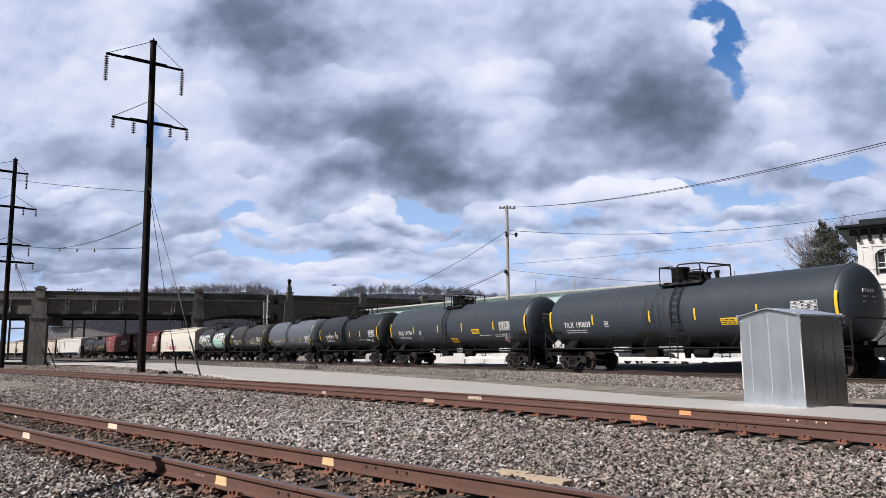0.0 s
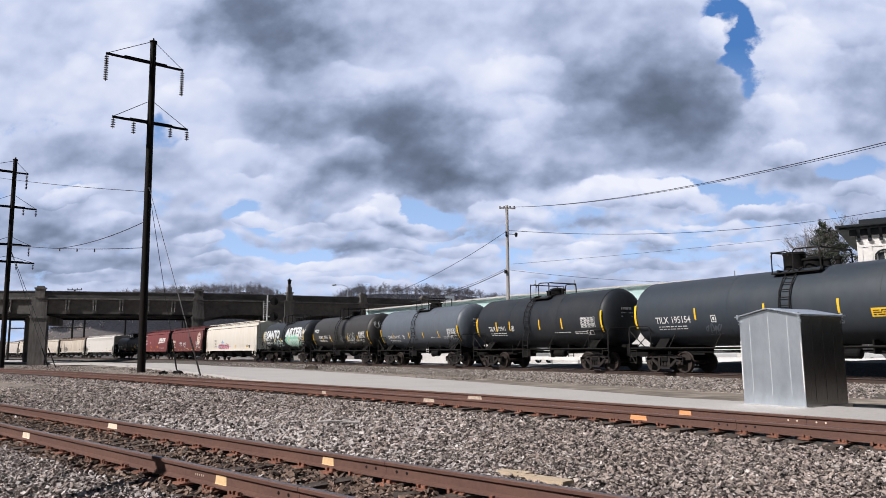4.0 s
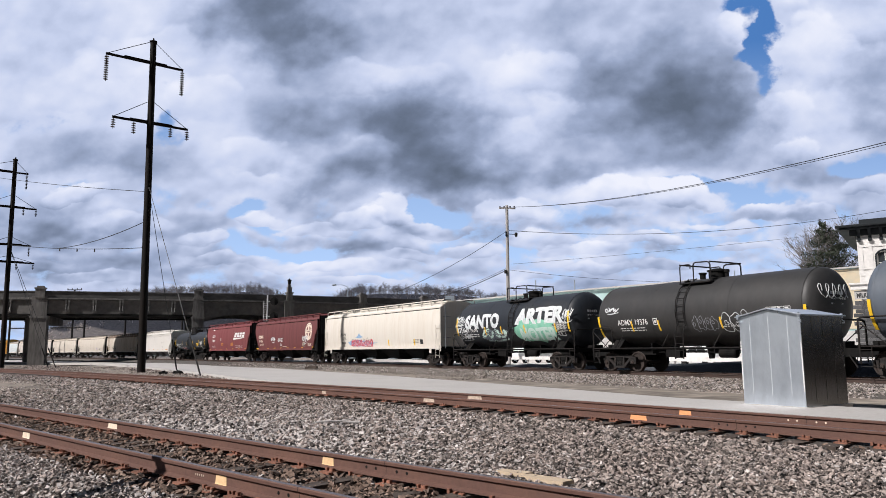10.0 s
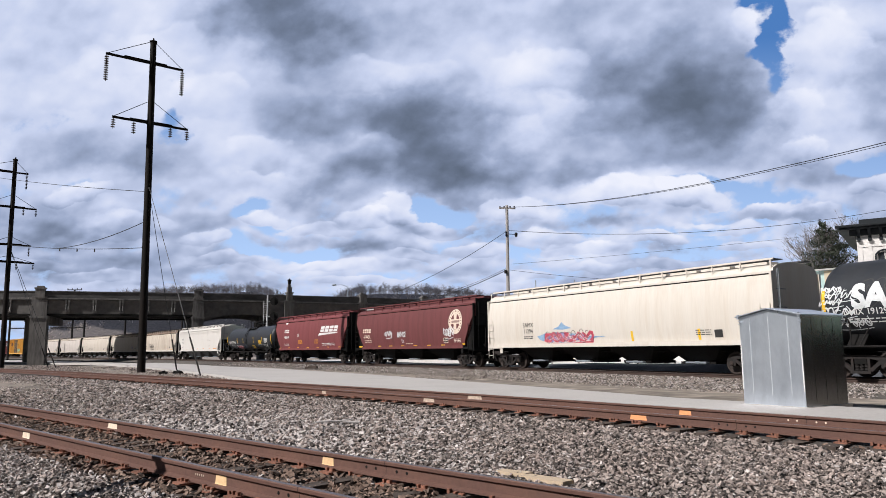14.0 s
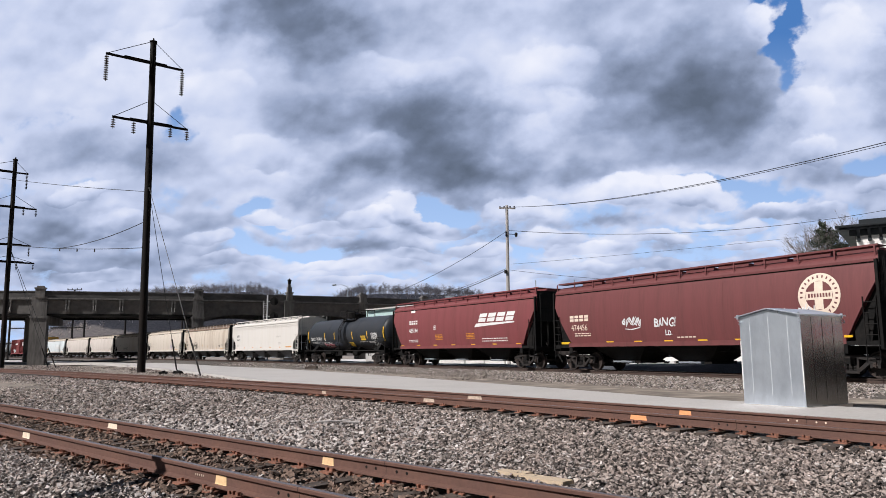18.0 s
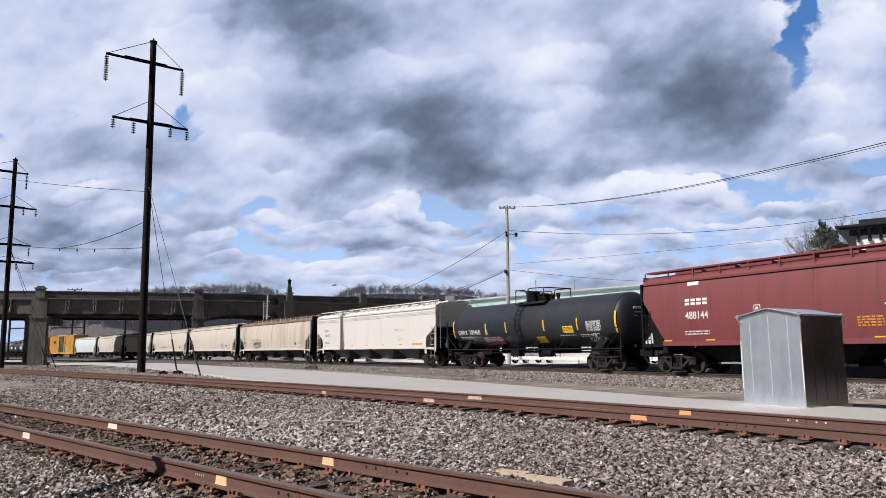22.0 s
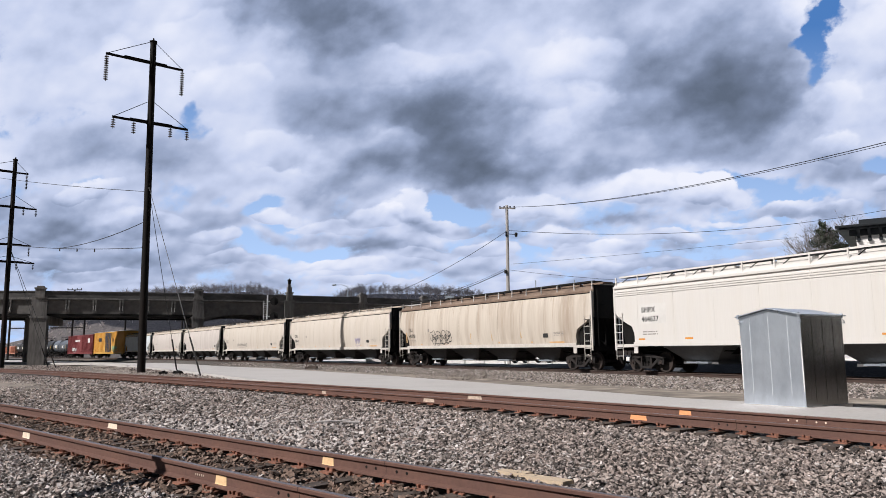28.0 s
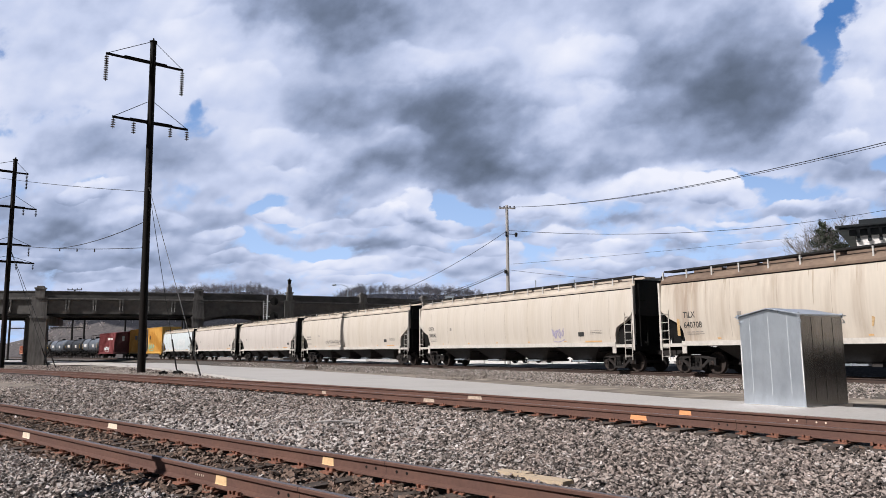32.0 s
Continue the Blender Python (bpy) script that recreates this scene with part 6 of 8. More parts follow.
cloud = [(2.5 + 2.1 * math.cos(a) * rnd.uniform(0.80, 1.08), 2.05 + 0.80 * math.sin(a) * rnd.uniform(0.75, 1.1)) for a in np.linspace(0, 6.28, 30)[:-1]]
patches(car, sf, [cloud], M_GRAF_G, "graffiti", "green sprayed cloud of paint", 0.004)
cloud = [(-1.4 + 1.3 * math.cos(a) * rnd.uniform(0.8, 1.05), 1.8 + 0.5 * math.sin(a) * rnd.uniform(0.75, 1.1)) for a in np.linspace(0, 6.28, 24)[:-1]]
patches(car, sf, [cloud], M_TGREY, "graffiti", "grey sprayed ground of letters", 0.003)
letter(car, sf, "SANTO", -4.4, 2.42, 1.12, M_GRAF_W, "large white sprayed letters", bold=0.055, cut=0.2, wide=0.97, rough=0.06).location.y = -0.01
letter(car, sf, "ARTER", 0.95, 2.55, 1.15, M_GRAF_W, "large white sprayed letters", shear=0.06, bold=0.065, cut=0.2, wide=1.16, rough=0.07).location.y = -0.014
letter(car, sf, "MOTER", 1.15, 1.50, 1.05, M_GRAF_P, "large pale green sprayed letters", bold=0.05, cut=0.2, wide=0.90, rough=0.06).location.y = -0.014
bubbles(car, sf, -4.1, 2.40, 3.3, 0.95, M_DARKLET, "dark outlines cut into the white letters", 81, 6, 0.020)
bubbles(car, sf, 1.2, 2.55, 4.0, 1.0, M_DARKLET, "dark outlines cut into the white letters", 82, 6, 0.020)
bubbles(car, sf, 1.3, 1.5, 2.9, 0.9, M_GRAF_W, "thin white outlines on the green paint", 83, 5, 0.022)
scrawl(car, sf, -5.5, 2.05, 1.2, 0.5, M_GRAF_W, "white sprayed tags", 84, 6, 0.018)
scrawl(car, sf, -5.4, 2.65, 1.2, 0.45, M_GRAF_W, "white sprayed tags", 85, 6, 0.016)
scrawl(car, sf, -2.7, 1.55, 2.5, 0.8, M_GRAF_P, "pale sprayed letters", 77, 4, 0.07)
bubbles(car, sf, -2.7, 1.55, 2.5, 0.8, M_DARKLET, "dark outlines round the pale letters", 78, 4, 0.022)
for x in (-2.3, -0.65, 1.6, 4.3):
    patches(car, sf, [(x, x + 0.10, 1.95, 2.45)], M_YELLOW, "reflector_stripe", "yellow strip half sprayed over", 0.017)
scrawl(car, sf, -5.55, 2.9, 0.8, 0.35, M_GRAF_W, "white sprayed tags", 22, 5, 0.018)
scrawl(car, sf, -5.6, 2.45, 0.9, 0.35, M_GRAF_W, "white sprayed tags", 27, 5, 0.018)
scrawl(car, sf, -5.3, 1.6, 1.4, 0.5, M_GRAF_W, "white sprayed tags", 23, 6, 0.02)
scrawl(car, sf, 4.95, 2.5, 0.8, 0.8, M_GRAF_W, "white sprayed tag", 26, 4, 0.02)

# 7: cream hopper whose sides run to the ends
car, sf, lb = hopper_car("cream covered hopper with red and blue graffiti", GAPS[6], GAPS[7], M_HCREAM, "full", end_mat=M_HGREY, board=M_HCREAM)
letter(car, sf, "SAMX", -6.15, 2.30, 0.34, M_DARKLET, wide=1.1)
letter(car, sf, "11294", -6.1, 1.96, 0.34, M_DARKLET, wide=1.02)
patches(car, sf, bars(-6.1, 1.75, 0.8, 2, 0.05, 0.05, 3), M_DARKLET, "stencil_text")
gx0 = -5.1
rnd = random.Random(31)
edge = lambda lo, hi, x0, x1, n: [(x0 + (x1 - x0) * k / n, (lo + hi) / 2 + (hi - lo) / 2 * rnd.uniform(0.45, 1.0) * math.sin(math.pi * min(1, 0.12 + k / n) ** 0.8)) for k in range(n + 1)] + [(x1 - (x1 - x0) * k / n, (lo + hi) / 2 - (hi - lo) / 2 * rnd.uniform(0.45, 1.0) * math.sin(math.pi * min(1, 1.0 - k / n * 0.9) ** 0.8)) for k in range(1, n)]
patches(car, sf, [edge(1.36, 2.02, gx0 + 0.2, gx0 + 5.6, 22)], M_GRAF_B, "graffiti", "blue edge of sprayed graffiti")
patches(car, sf, [[(gx0 + 1.6, 2.12), (gx0 + 2.1, 2.26), (gx0 + 2.35, 2.48), (gx0 + 2.6, 2.3), (gx0 + 3.1, 2.15), (gx0 + 2.4, 2.08)]], M_GRAF_B, "graffiti", "blue sprayed crown")
patches(car, sf, [edge(1.42, 1.94, gx0 + 0.8, gx0 + 4.7, 18)], M_GRAF_V, "graffiti", "violet ground of sprayed letters", 0.002)
scrawl(car, sf, gx0 + 0.9, 1.38, 3.7, 0.62, M_GRAF_R, "red sprayed letters", 33, 7, 0.075)
bubbles(car, sf, gx0 + 0.9, 1.40, 3.7, 0.58, M_DARKLET, "dark outlines of the red letters", 34, 7, 0.014)
scrawl(car, sf, gx0 + 1.0, 1.45, 3.4, 0.45, M_GRAF_W, "pale strokes in the graffiti", 31, 8, 0.012)
patches(car, sf, [(6.85, 7.25, 1.5, 1.82)], M_DARKLET, "data_table", "dark data panel")
patches(car, sf, bars(5.9, 1.8, 0.8, 3, 0.03, 0.06, 12), M_DARKLET, "stencil_text")
for x in (2.15, 6.0):
    patches(car, sf, [(x, x + 0.14, 1.42, 1.88)], M_YELLOW, "reflector_stripe", "yellow reflective strip")

# 8 and 9: oxide red hoppers with slanted end cuts
car, sf, lb = hopper_car("dull red covered hopper with round white emblem", GAPS[7], GAPS[8], M_HRED2, "slant", n_chutes=3, top=4.40, board=M_HRED2, grate=M_HRED2)
patches(car, sf, [(-7.2 + 0.37 * k, -6.91 + 0.37 * k, 2.46 + 0.17 * j, 2.59 + 0.17 * j) for k in range(4) for j in range(2)], M_TAN, "brand_bar", "pale block lettering")
letter(car, sf, "474456", -7.12, 2.0, 0.42, M_TAN, wide=0.98)
patches(car, sf, bars(-6.9, 1.82, 1.2, 2, 0.05, 0.06, 5), M_TAN, "stencil_text")
cx, cz = 6.43, 2.9
ring = [(cx + 0.80 * math.cos(a), cz + 0.80 * math.sin(a)) for a in np.linspace(0, 6.283, 33)[:-1]]
patches(car, sf, [ring], M_TAN, "emblem", "round pale emblem with a cross")
for k in range(22):
    a = -2.3 + k * 0.262
    c_, s_ = math.cos(a), math.sin(a)
    if abs(a + 1.57) > 0.35:
        patches(car, sf, [[(cx + c_ * r1 - s_ * q, cz + s_ * r1 + c_ * q) for r1, q in ((0.62, -0.03), (0.72, -0.03), (0.72, 0.03), (0.62, 0.03))]], M_HRED2, "emblem_bar", "", 0.004)
patches(car, sf, [[(cx + 0.52 * math.cos(a), cz + 0.52 * math.sin(a)) for a in np.linspace(0, 6.283, 25)[:-1]]], M_HRED2, "emblem_disc", "", 0.002)
patches(car, sf, [(cx - 0.16, cx + 0.16, cz - 0.50, cz + 0.50)], M_TAN, "emblem_cross", "", 0.005)
patches(car, sf, [(cx - 0.50, cx + 0.50, cz - 0.15, cz + 0.15)], M_TAN, "emblem_cross", "", 0.006)
patches(car, sf, [(cx - 0.40 + 0.11 * k, cx - 0.33 + 0.11 * k, cz - 0.07, cz + 0.07) for k in range(8)], M_HRED2, "emblem_writing", "", 0.008)
scrawl(car, sf, -3.45, 2.0, 1.2, 0.6, M_GRAF_W, "white sprayed tag", 41, 5, 0.025)
letter(car, sf, "BANG!", -1.47, 2.05, 0.52, M_GRAF_W, "white sprayed tag", shear=0.15, bold=0.012, wide=0.82, rough=0.08).location.y = -0.003
letter(car, sf, "LD.", -0.85, 1.66, 0.30, M_GRAF_W, "white sprayed tag", shear=0.1, bold=0.008, wide=0.9, rough=0.05).location.y = -0.003
scrawl(car, sf, 5.0, 1.85, 1.2, 0.8, M_GRAF_W, "white sprayed tag over the emblem", 43, 6, 0.025)
patches(car, sf, [(4.92, 5.5, 1.54, 1.88)], M_DARKLET, "data_table", "dark data panel")
for q4 in ((4.92, 5.5, 1.54, 1.57), (4.92, 5.5, 1.85, 1.88), (4.92, 4.95, 1.54, 1.88), (5.47, 5.5, 1.54, 1.88), (5.19, 5.22, 1.54, 1.88), (4.92, 5.5, 1.69, 1.72)):
    patches(car, sf, [q4], M_TAN, "panel_rule", "", 0.004)
patches(car, sf, bars(6.2, 1.75, 0.8, 3, 0.04, 0.05, 15) + bars(-0.2, 1.52, 1.0, 1, 0.05, 0.05, 16), M_TAN, "stencil_text")
patches(car, sf, [(-8.0, -7.3, 1.32, 1.43)] + [(x, x + 0.5, 1.32, 1.43) for x in np.linspace(-4.6, 4.6, 6)] + [(7.2, 7.5, 1.40, 1.48)], M_YELLOW, "reflector_stripe", "yellow reflective strips", 0.05)
car, sf, lb = hopper_car("red covered hopper with white block lettering and wedge", GAPS[8], GAPS[9], M_HRED, "slant", n_chutes=3, top=4.40, board=M_HRED, grate=M_HRED2)
patches(car, sf, [(-5.9 + 0.31 * k, -5.66 + 0.31 * k, 2.88 + 0.16 * j, 2.99 + 0.16 * j) for k in range(4) for j in range(2)], M_WHITE, "brand_bar", "white block lettering")
letter(car, sf, "488144", -5.9, 2.3, 0.44, M_WHITE, wide=0.92, bold=0.006)
x0 = 2.65
patches(car, sf, [[(x0 + 0.93 * k + 0.22 + 0.12 * j, 2.76 + 0.28 * j), (x0 + 0.93 * k + 0.98 + 0.12 * j, 2.76 + 0.28 * j), (x0 + 0.93 * k + 1.08 + 0.12 * j, 2.99 + 0.28 * j), (x0 + 0.93 * k + 0.32 + 0.12 * j, 2.99 + 0.28 * j)] for k in range(4) for j in range(2)], M_WHITE, "brand_block", "slanting white emblem blocks")
patches(car, sf, [[(x0 - 0.2, 2.46), (x0 + 3.85, 2.62), (x0 + 3.95, 2.70), (x0 + 0.0, 2.68)]], M_WHITE, "brand_wedge", "white wedge under the emblem")
patches(car, sf, [(-2.5, -2.47, 2.45, 2.72), (-2.23, -2.2, 2.45, 2.72), (-2.5, -2.2, 2.45, 2.48), (-2.5, -2.2, 2.69, 2.72), (-2.42, -2.3, 2.53, 2.64)] + bars(-6.0, 1.75, 1.3, 2, 0.05, 0.06, 9) + bars(3.2, 1.72, 2.6, 2, 0.05, 0.1, 19) + [(-5.8, -5.2, 3.72, 3.9)], M_WHITE, "stencil_text")
patches(car, sf, bars(-2.3, 2.05, 0.9, 4, 0.055, 0.04, 7) + bars(1.5, 2.05, 0.9, 4, 0.055, 0.04, 8), M_ORANGE, "warning_text", "orange warning lettering")
patches(car, sf, [(x, x + 0.45, 1.32, 1.43) for x in np.linspace(-7.2, 6.6, 7)], M_YELLOW, "reflector_stripe", "yellow reflective strips", 0.05)

# 10: black tank car
car, sf, h = tank_car("long black tank car with tags and yellow placards", GAPS[9], GAPS[10], M_TBLACK, 1.34, 2.53, stripes=(-3.7, -1.63, 1.9, 4.63), dome=0.42, mid=2.35, lx=-0.4, po=0.3, pw=1.3)
low_side = sf
sf = lambda x, hh: low_side(x, hh - 0.16)
tank_marks(car, sf, h, "GBRX 709460", -6.86, 71, 0.42, (5.3, 2.12), 1.0, [(3.45, 4.25, 2.06, 2.44), (1.0, 1.8, 1.41, 1.88)])
bubbles(car, sf, -5.9, 1.45, 1.6, 0.55, M_FADEDGREY, "grey outlined tag", 52, 5, 0.02)
scrawl(car, sf, -4.2, 1.4, 1.9, 0.55, M_GRAF_R, "red sprayed letters", 53, 6, 0.06)
bubbles(car, sf, -4.2, 1.4, 1.9, 0.55, M_GRAF_W, "white outlines of the red letters", 55, 6, 0.016)
patches(car, sf, [[(-2.0, 1.55), (-1.5, 1.45), (-0.7, 1.5), (-0.5, 1.75), (-0.9, 1.95), (-1.6, 1.98), (-2.05, 1.8)]], M_GRAF_H, "graffiti", "hazy blue grey spray", 0.001)
scrawl(car, sf, 5.2, 1.3, 1.3, 0.5, M_GRAF_W, "white sprayed tag", 54, 6, 0.02)

# 11: white ribbed hopper; 12 to 17: round-sided hoppers
car, sf, lb = hopper_car("white covered hopper with grey ends", GAPS[10], GAPS[11], M_HWHITE, "shpx", end_mat=M_HGREY, trim=M_HWHITE, board=M_HWHITE, under=mat("chute_grey", (0.10, 0.10, 0.103), 0.7, vary=0.15, amount=0.4, stain=(0.09, 0.085, 0.08)))
patches(car, sf, [(-8.5, -6.9, 2.18, 3.08)], M_PATCH, "repainted_panel", "slightly whiter repainted panel", -0.003)
letter(car, sf, "SHPX", -8.38, 2.70, 0.34, M_DARKLET, bold=0.006, wide=1.05)
letter(car, sf, "464637", -8.38, 2.28, 0.34, M_DARKLET, bold=0.006, wide=1.02)
patches(car, sf, bars(-lb / 2 + 1.8, 1.8, 0.9, 2, 0.05, 0.06, 2) + bars(4.4, 2.6, 1.3, 2, 0.025, 0.05, 6) + bars(5.0, 1.95, 0.6, 3, 0.025, 0.05, 5), M_FADED, "stencil_text")
patches(car, sf, [(lb / 2 - 3.2, lb / 2 - 1.7, 1.46, 1.56)] + [(x, x + 0.42, 1.46, 1.53) for x in np.linspace(-lb / 2 + 1.5, lb / 2 - 5.0, 6)], M_ORANGE, "reflector_stripe", "orange yellow reflective strips")


M_ROOFBROWN = mat("stained_roof", (0.194, 0.138, 0.101), 0.8, vary=0.15, grain=5, stain=(0.09, 0.06, 0.045), amount=1.0, big=0.8, bump=0.05)
M_ROOFPALE = mat("soiled_roof", (0.50, 0.44, 0.37), 0.75, vary=0.1, grain=5, stain=(0.24, 0.18, 0.13), amount=0.8, big=0.5, bump=0.05)
M_CHUTE = mat("chute_dark_grey", (0.036, 0.032, 0.031), 0.75, spec=0.3, vary=0.2, stain=(0.07, 0.062, 0.056), amount=0.5, big=1.2)
M_SILL = mat("sill_pale", (0.55, 0.515, 0.47), 0.6, amount=0.4)
M_POSTPALE = mat("pale_steel_post", (0.52, 0.51, 0.49), 0.6, vary=0.1, amount=0.4)


def round_hopper(label, i, body, seed, marks=None, end=None, roof=M_ROOFPALE):
    car, sf, lb = hopper_car(label, GAPS[i], GAPS[i + 1], body, "curved", trim=M_SILL, end_mat=end, board=M_POSTPALE, roof_mat=roof, under=M_CHUTE)
    if marks:
        letter(car, sf, marks[0], -8.85, 2.36, 0.36, M_DARKLET, wide=0.86, bold=0.004)
        letter(car, sf, marks[1], -8.85, 1.93, 0.36, M_DARKLET, wide=0.90, bold=0.004)
    else:
        patches(car, sf, bars(-8.8, 2.3, 1.0, 2, 0.12, 0.1, seed), M_FADED, "stencil_text")
    patches(car, sf, bars(-8.7, 1.74, 0.9, 2, 0.03, 0.06, seed) + bars(7.2, 1.95, 0.8, 3, 0.025, 0.05, seed + 1) + [(-6.1, -5.9, 2.3, 2.5)], M_FADED, "stencil_text", "fine grey stencils")
    patches(car, sf, [(6.3, 6.72, 1.70, 1.92)], M_DARKLET, "data_table", "dark data panel")
    patches(car, sf, [(x, x + 0.18, 1.44, 1.50) for x in np.linspace(-lb / 2 + 3, lb / 2 - 5, 5)] + [(lb / 2 - 3.4, lb / 2 - 2.2, 1.40, 1.48)], M_FADEDORANGE, "reflector_stripe", "faded orange reflective strip")
    return car, sf, lb


M_HBEIGE2 = mat("hopper_beige_dirty", (0.53, 0.475, 0.405), 0.65, vary=0.06, grain=5, stain=(0.25, 0.175, 0.12), amount=0.85, big=0.6, stretch=SOFTSTREAK, bump=0.03)
car, sf, lb = round_hopper("beige covered hopper with brown rust streaks", 11, M_HBEIGE2, 81, ("TILX", "640708"), roof=M_ROOFBROWN)
bubbles(car, sf, -5.75, 1.5, 2.6, 0.85, M_DARKLET, "black outlined bubble letters", 61, 4, 0.022)
scrawl(car, sf, -5.7, 1.55, 2.5, 0.7, M_DARKLET, "black sprayed strokes in the bubble letters", 62, 5, 0.020)
patches(car, sf, [[(-9.25, 1.6), (-9.1, 1.6), (-9.05, 2.3), (-9.2, 2.35)], [(-4.85 + 4.0, 1.75), (-4.78 + 4.0, 1.75), (-4.7 + 4.0, 2.05), (-4.8 + 4.0, 2.1)], [(1.45, 1.6), (1.55, 1.62), (1.42, 2.25)], [(4.3, 1.7), (4.42, 1.7), (4.3, 2.2)]], M_RUSTRUN, "rust_run", "orange rust runs", 0.002)
rnd = random.Random(88)
M_BROWNRUN = mat("brown_run_stain", (0.40, 0.335, 0.265), 0.75, vary=0.2, grain=5, stretch=STREAK, stain=(0.50, 0.43, 0.35), amount=0.9, big=1.5, bump=0.0)
for k in range(30):
    x, wd, ln = rnd.uniform(-9.2, 9.2), rnd.uniform(0.012, 0.05), rnd.choice((0.25, 0.4, 0.5, 0.8, 1.3, 2.1)) * rnd.uniform(0.7, 1.1)
    zt = 3.88
    patches(car, sf, [[(x - wd, zt), (x - wd * 0.75, zt - ln * 0.5), (x - wd * 0.15, zt - ln), (x + wd * 0.2, zt - ln * 0.93), (x + wd * 0.6, zt - ln * 0.45), (x + wd, zt)]], M_BROWNRUN, "rust_run", "brown stain running down from the eave", -0.003 + 0.00005 * k)
car, sf, lb = round_hopper("cream covered hopper with small violet tag", 12, M_HCREAM2, 82, ("CEFX", "380062"))
scrawl(car, sf, 4.2, 1.5, 1.0, 0.75, M_FADEDVIOLET, "small faded violet tag", 62, 4, 0.03)
car, sf, lb = round_hopper("cream covered hopper with faint tags along the sill", 13, M_HCREAM2, 83)
scrawl(car, sf, -4.6, 1.6, 3.4, 0.5, M_FADED, "faint grey tag", 63, 8, 0.02)
car, sf, lb = round_hopper("greyed beige covered hopper with dirty streaks", 14, M_HPINK, 84)
car, sf, lb = round_hopper("pale greyed covered hopper", 15, M_HPINK, 85)
car, sf, lb = round_hopper("pale bluish white covered hopper with white tag", 16, mat("hopper_pale_blue", (0.55, 0.60, 0.62), 0.6, vary=0.05, stain=(0.42, 0.46, 0.48), amount=0.5, stretch=STREAK, bump=0.03), 86)
scrawl(car, sf, 0.0, 1.7, 4.5, 1.5, M_GRAF_W, "large white sprayed tag", 64, 5, 0.14)
# 18 and 19: boxcars
car, sf, lb = box_car("yellow boxcar with dark navy doors", GAPS[17], GAPS[18], M_BOXY, M_BOXNAVY, M_HWHITE, 5.3)
scrawl(car, sf, 2.6, 1.4, 3.6, 1.2, M_GRAF_G, "green and white sprayed tag", 71, 6, 0.06)
patches(car, sf, [(-6.5, -4.6, 3.3, 4.0)] + [(3.4, 4.0, 3.2, 3.8)], M_DARKLET, "brand_block", "dark emblem blocks", 0.05)
car, sf, lb = box_car("dark red boxcar with white tags", GAPS[18], GAPS[19], M_BOXR, M_BOXR, M_BOXR, 5.05)
scrawl(car, sf, -6.0, 1.3, 6.5, 1.1, M_GRAF_W, "white sprayed tags along the bottom", 72, 8, 0.06)
patches(car, sf, [(lb / 2 - 3.2, lb / 2 - 1.7, 3.2, 4.1), (-3.2, -1.2, 3.5, 3.9), (-1.0, 0.4, 3.5, 3.9)], M_WHITE, "stencil_box", "white painted marks", 0.06)
# 20 to 23: tank cars, 24: rust red car
for i, (m, lab) in enumerate(((M_TGREY, "short grey tank car"), (M_TBLACK, "short black tank car with white marks"), (M_TGREY, "short weathered grey tank car"), (M_TBLACK2, "short black tank car"))):
    car, sf, h = tank_car(lab, GAPS[19 + i], GAPS[20 + i], m, R, ZC, stripes=(-2.5, 2.5))
    patches(car, sf, [(-4.0, -2.2, 2.3, 2.9), (2.2, 3.4, 2.2, 2.8)], M_WHITE, "stencil_box", "white painted marks")
car, sf, lb = box_car("faded orange rusty gondola at the tail of the train", GAPS[23], GAPS[24], M_GONDR, M_GONDR, M_GONDR, 3.25)


def motions():
    """Keys the train, its wheels and the drift of the clouds."""
    line = TRAIN
    times = [0.5 * k for k in range(65)]
    for car, s0, sp in CARS:
        rows = []
        for t in times:
            s = s0 - SPEED * t
            a, b = on(line, s - sp / 2), on(line, s + sp / 2)
            ang = math.degrees(math.atan2(a[1] - b[1], a[0] - b[0]))
            rows.append((t, pose((a[0] + b[0]) / 2, (a[1] + b[1]) / 2, T_TOP, 0, 0, ang)))
        walk(car, rows)
    turn = math.degrees(SPEED / 0.457)
    first = {}
    for w, k in WHEELSETS:
        if k not in first:
            walk(w, [(0.1 * i, pose(k * 0.889, 0, 0.457, 0, (turn * 0.1 * i) % 360, 0)) for i in range(321)])
            first[k] = w
        else:
            src = first[k].animation_data
            w.rotation_mode = "QUATERNION"
            w.animation_data_create()
            w.animation_data.action = src.action
            w.animation_data.action_slot = src.action_slot
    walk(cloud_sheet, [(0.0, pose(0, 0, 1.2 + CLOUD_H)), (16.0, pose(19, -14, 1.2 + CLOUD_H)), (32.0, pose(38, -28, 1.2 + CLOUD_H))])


# ---- the concrete road bridge over the tracks ----
PIERS = [(-99.0, 121.5), (-70.0, 125.2), (-45.2, 133.3), (-29.9, 140.0), (-16.5, 147.6), (-4.2, 155.9), (8.0, 164.5), (20.5, 173.5)]
DECK_TOP, DECK_LOW, PARAPET = 10.9, 7.75, 11.9
BRIDGE_AT = Matrix.Translation((0, 0, 1.2 * 0.05)) @ Matrix.Scale(0.95, 4)
bridge = thing("road_bridge", "dark weathered concrete road bridge over the tracks", "bridge", at=BRIDGE_AT)


def frame_at(a, b):
    a, b = Vector((*a, 0)), Vector((*b, 0))
    d = (b - a).normalized()
    return Matrix(((d.x, -d.y, 0, a.x), (d.y, d.x, 0, a.y), (0, 0, 1, 0), (0, 0, 0, 1))), (b - a).length


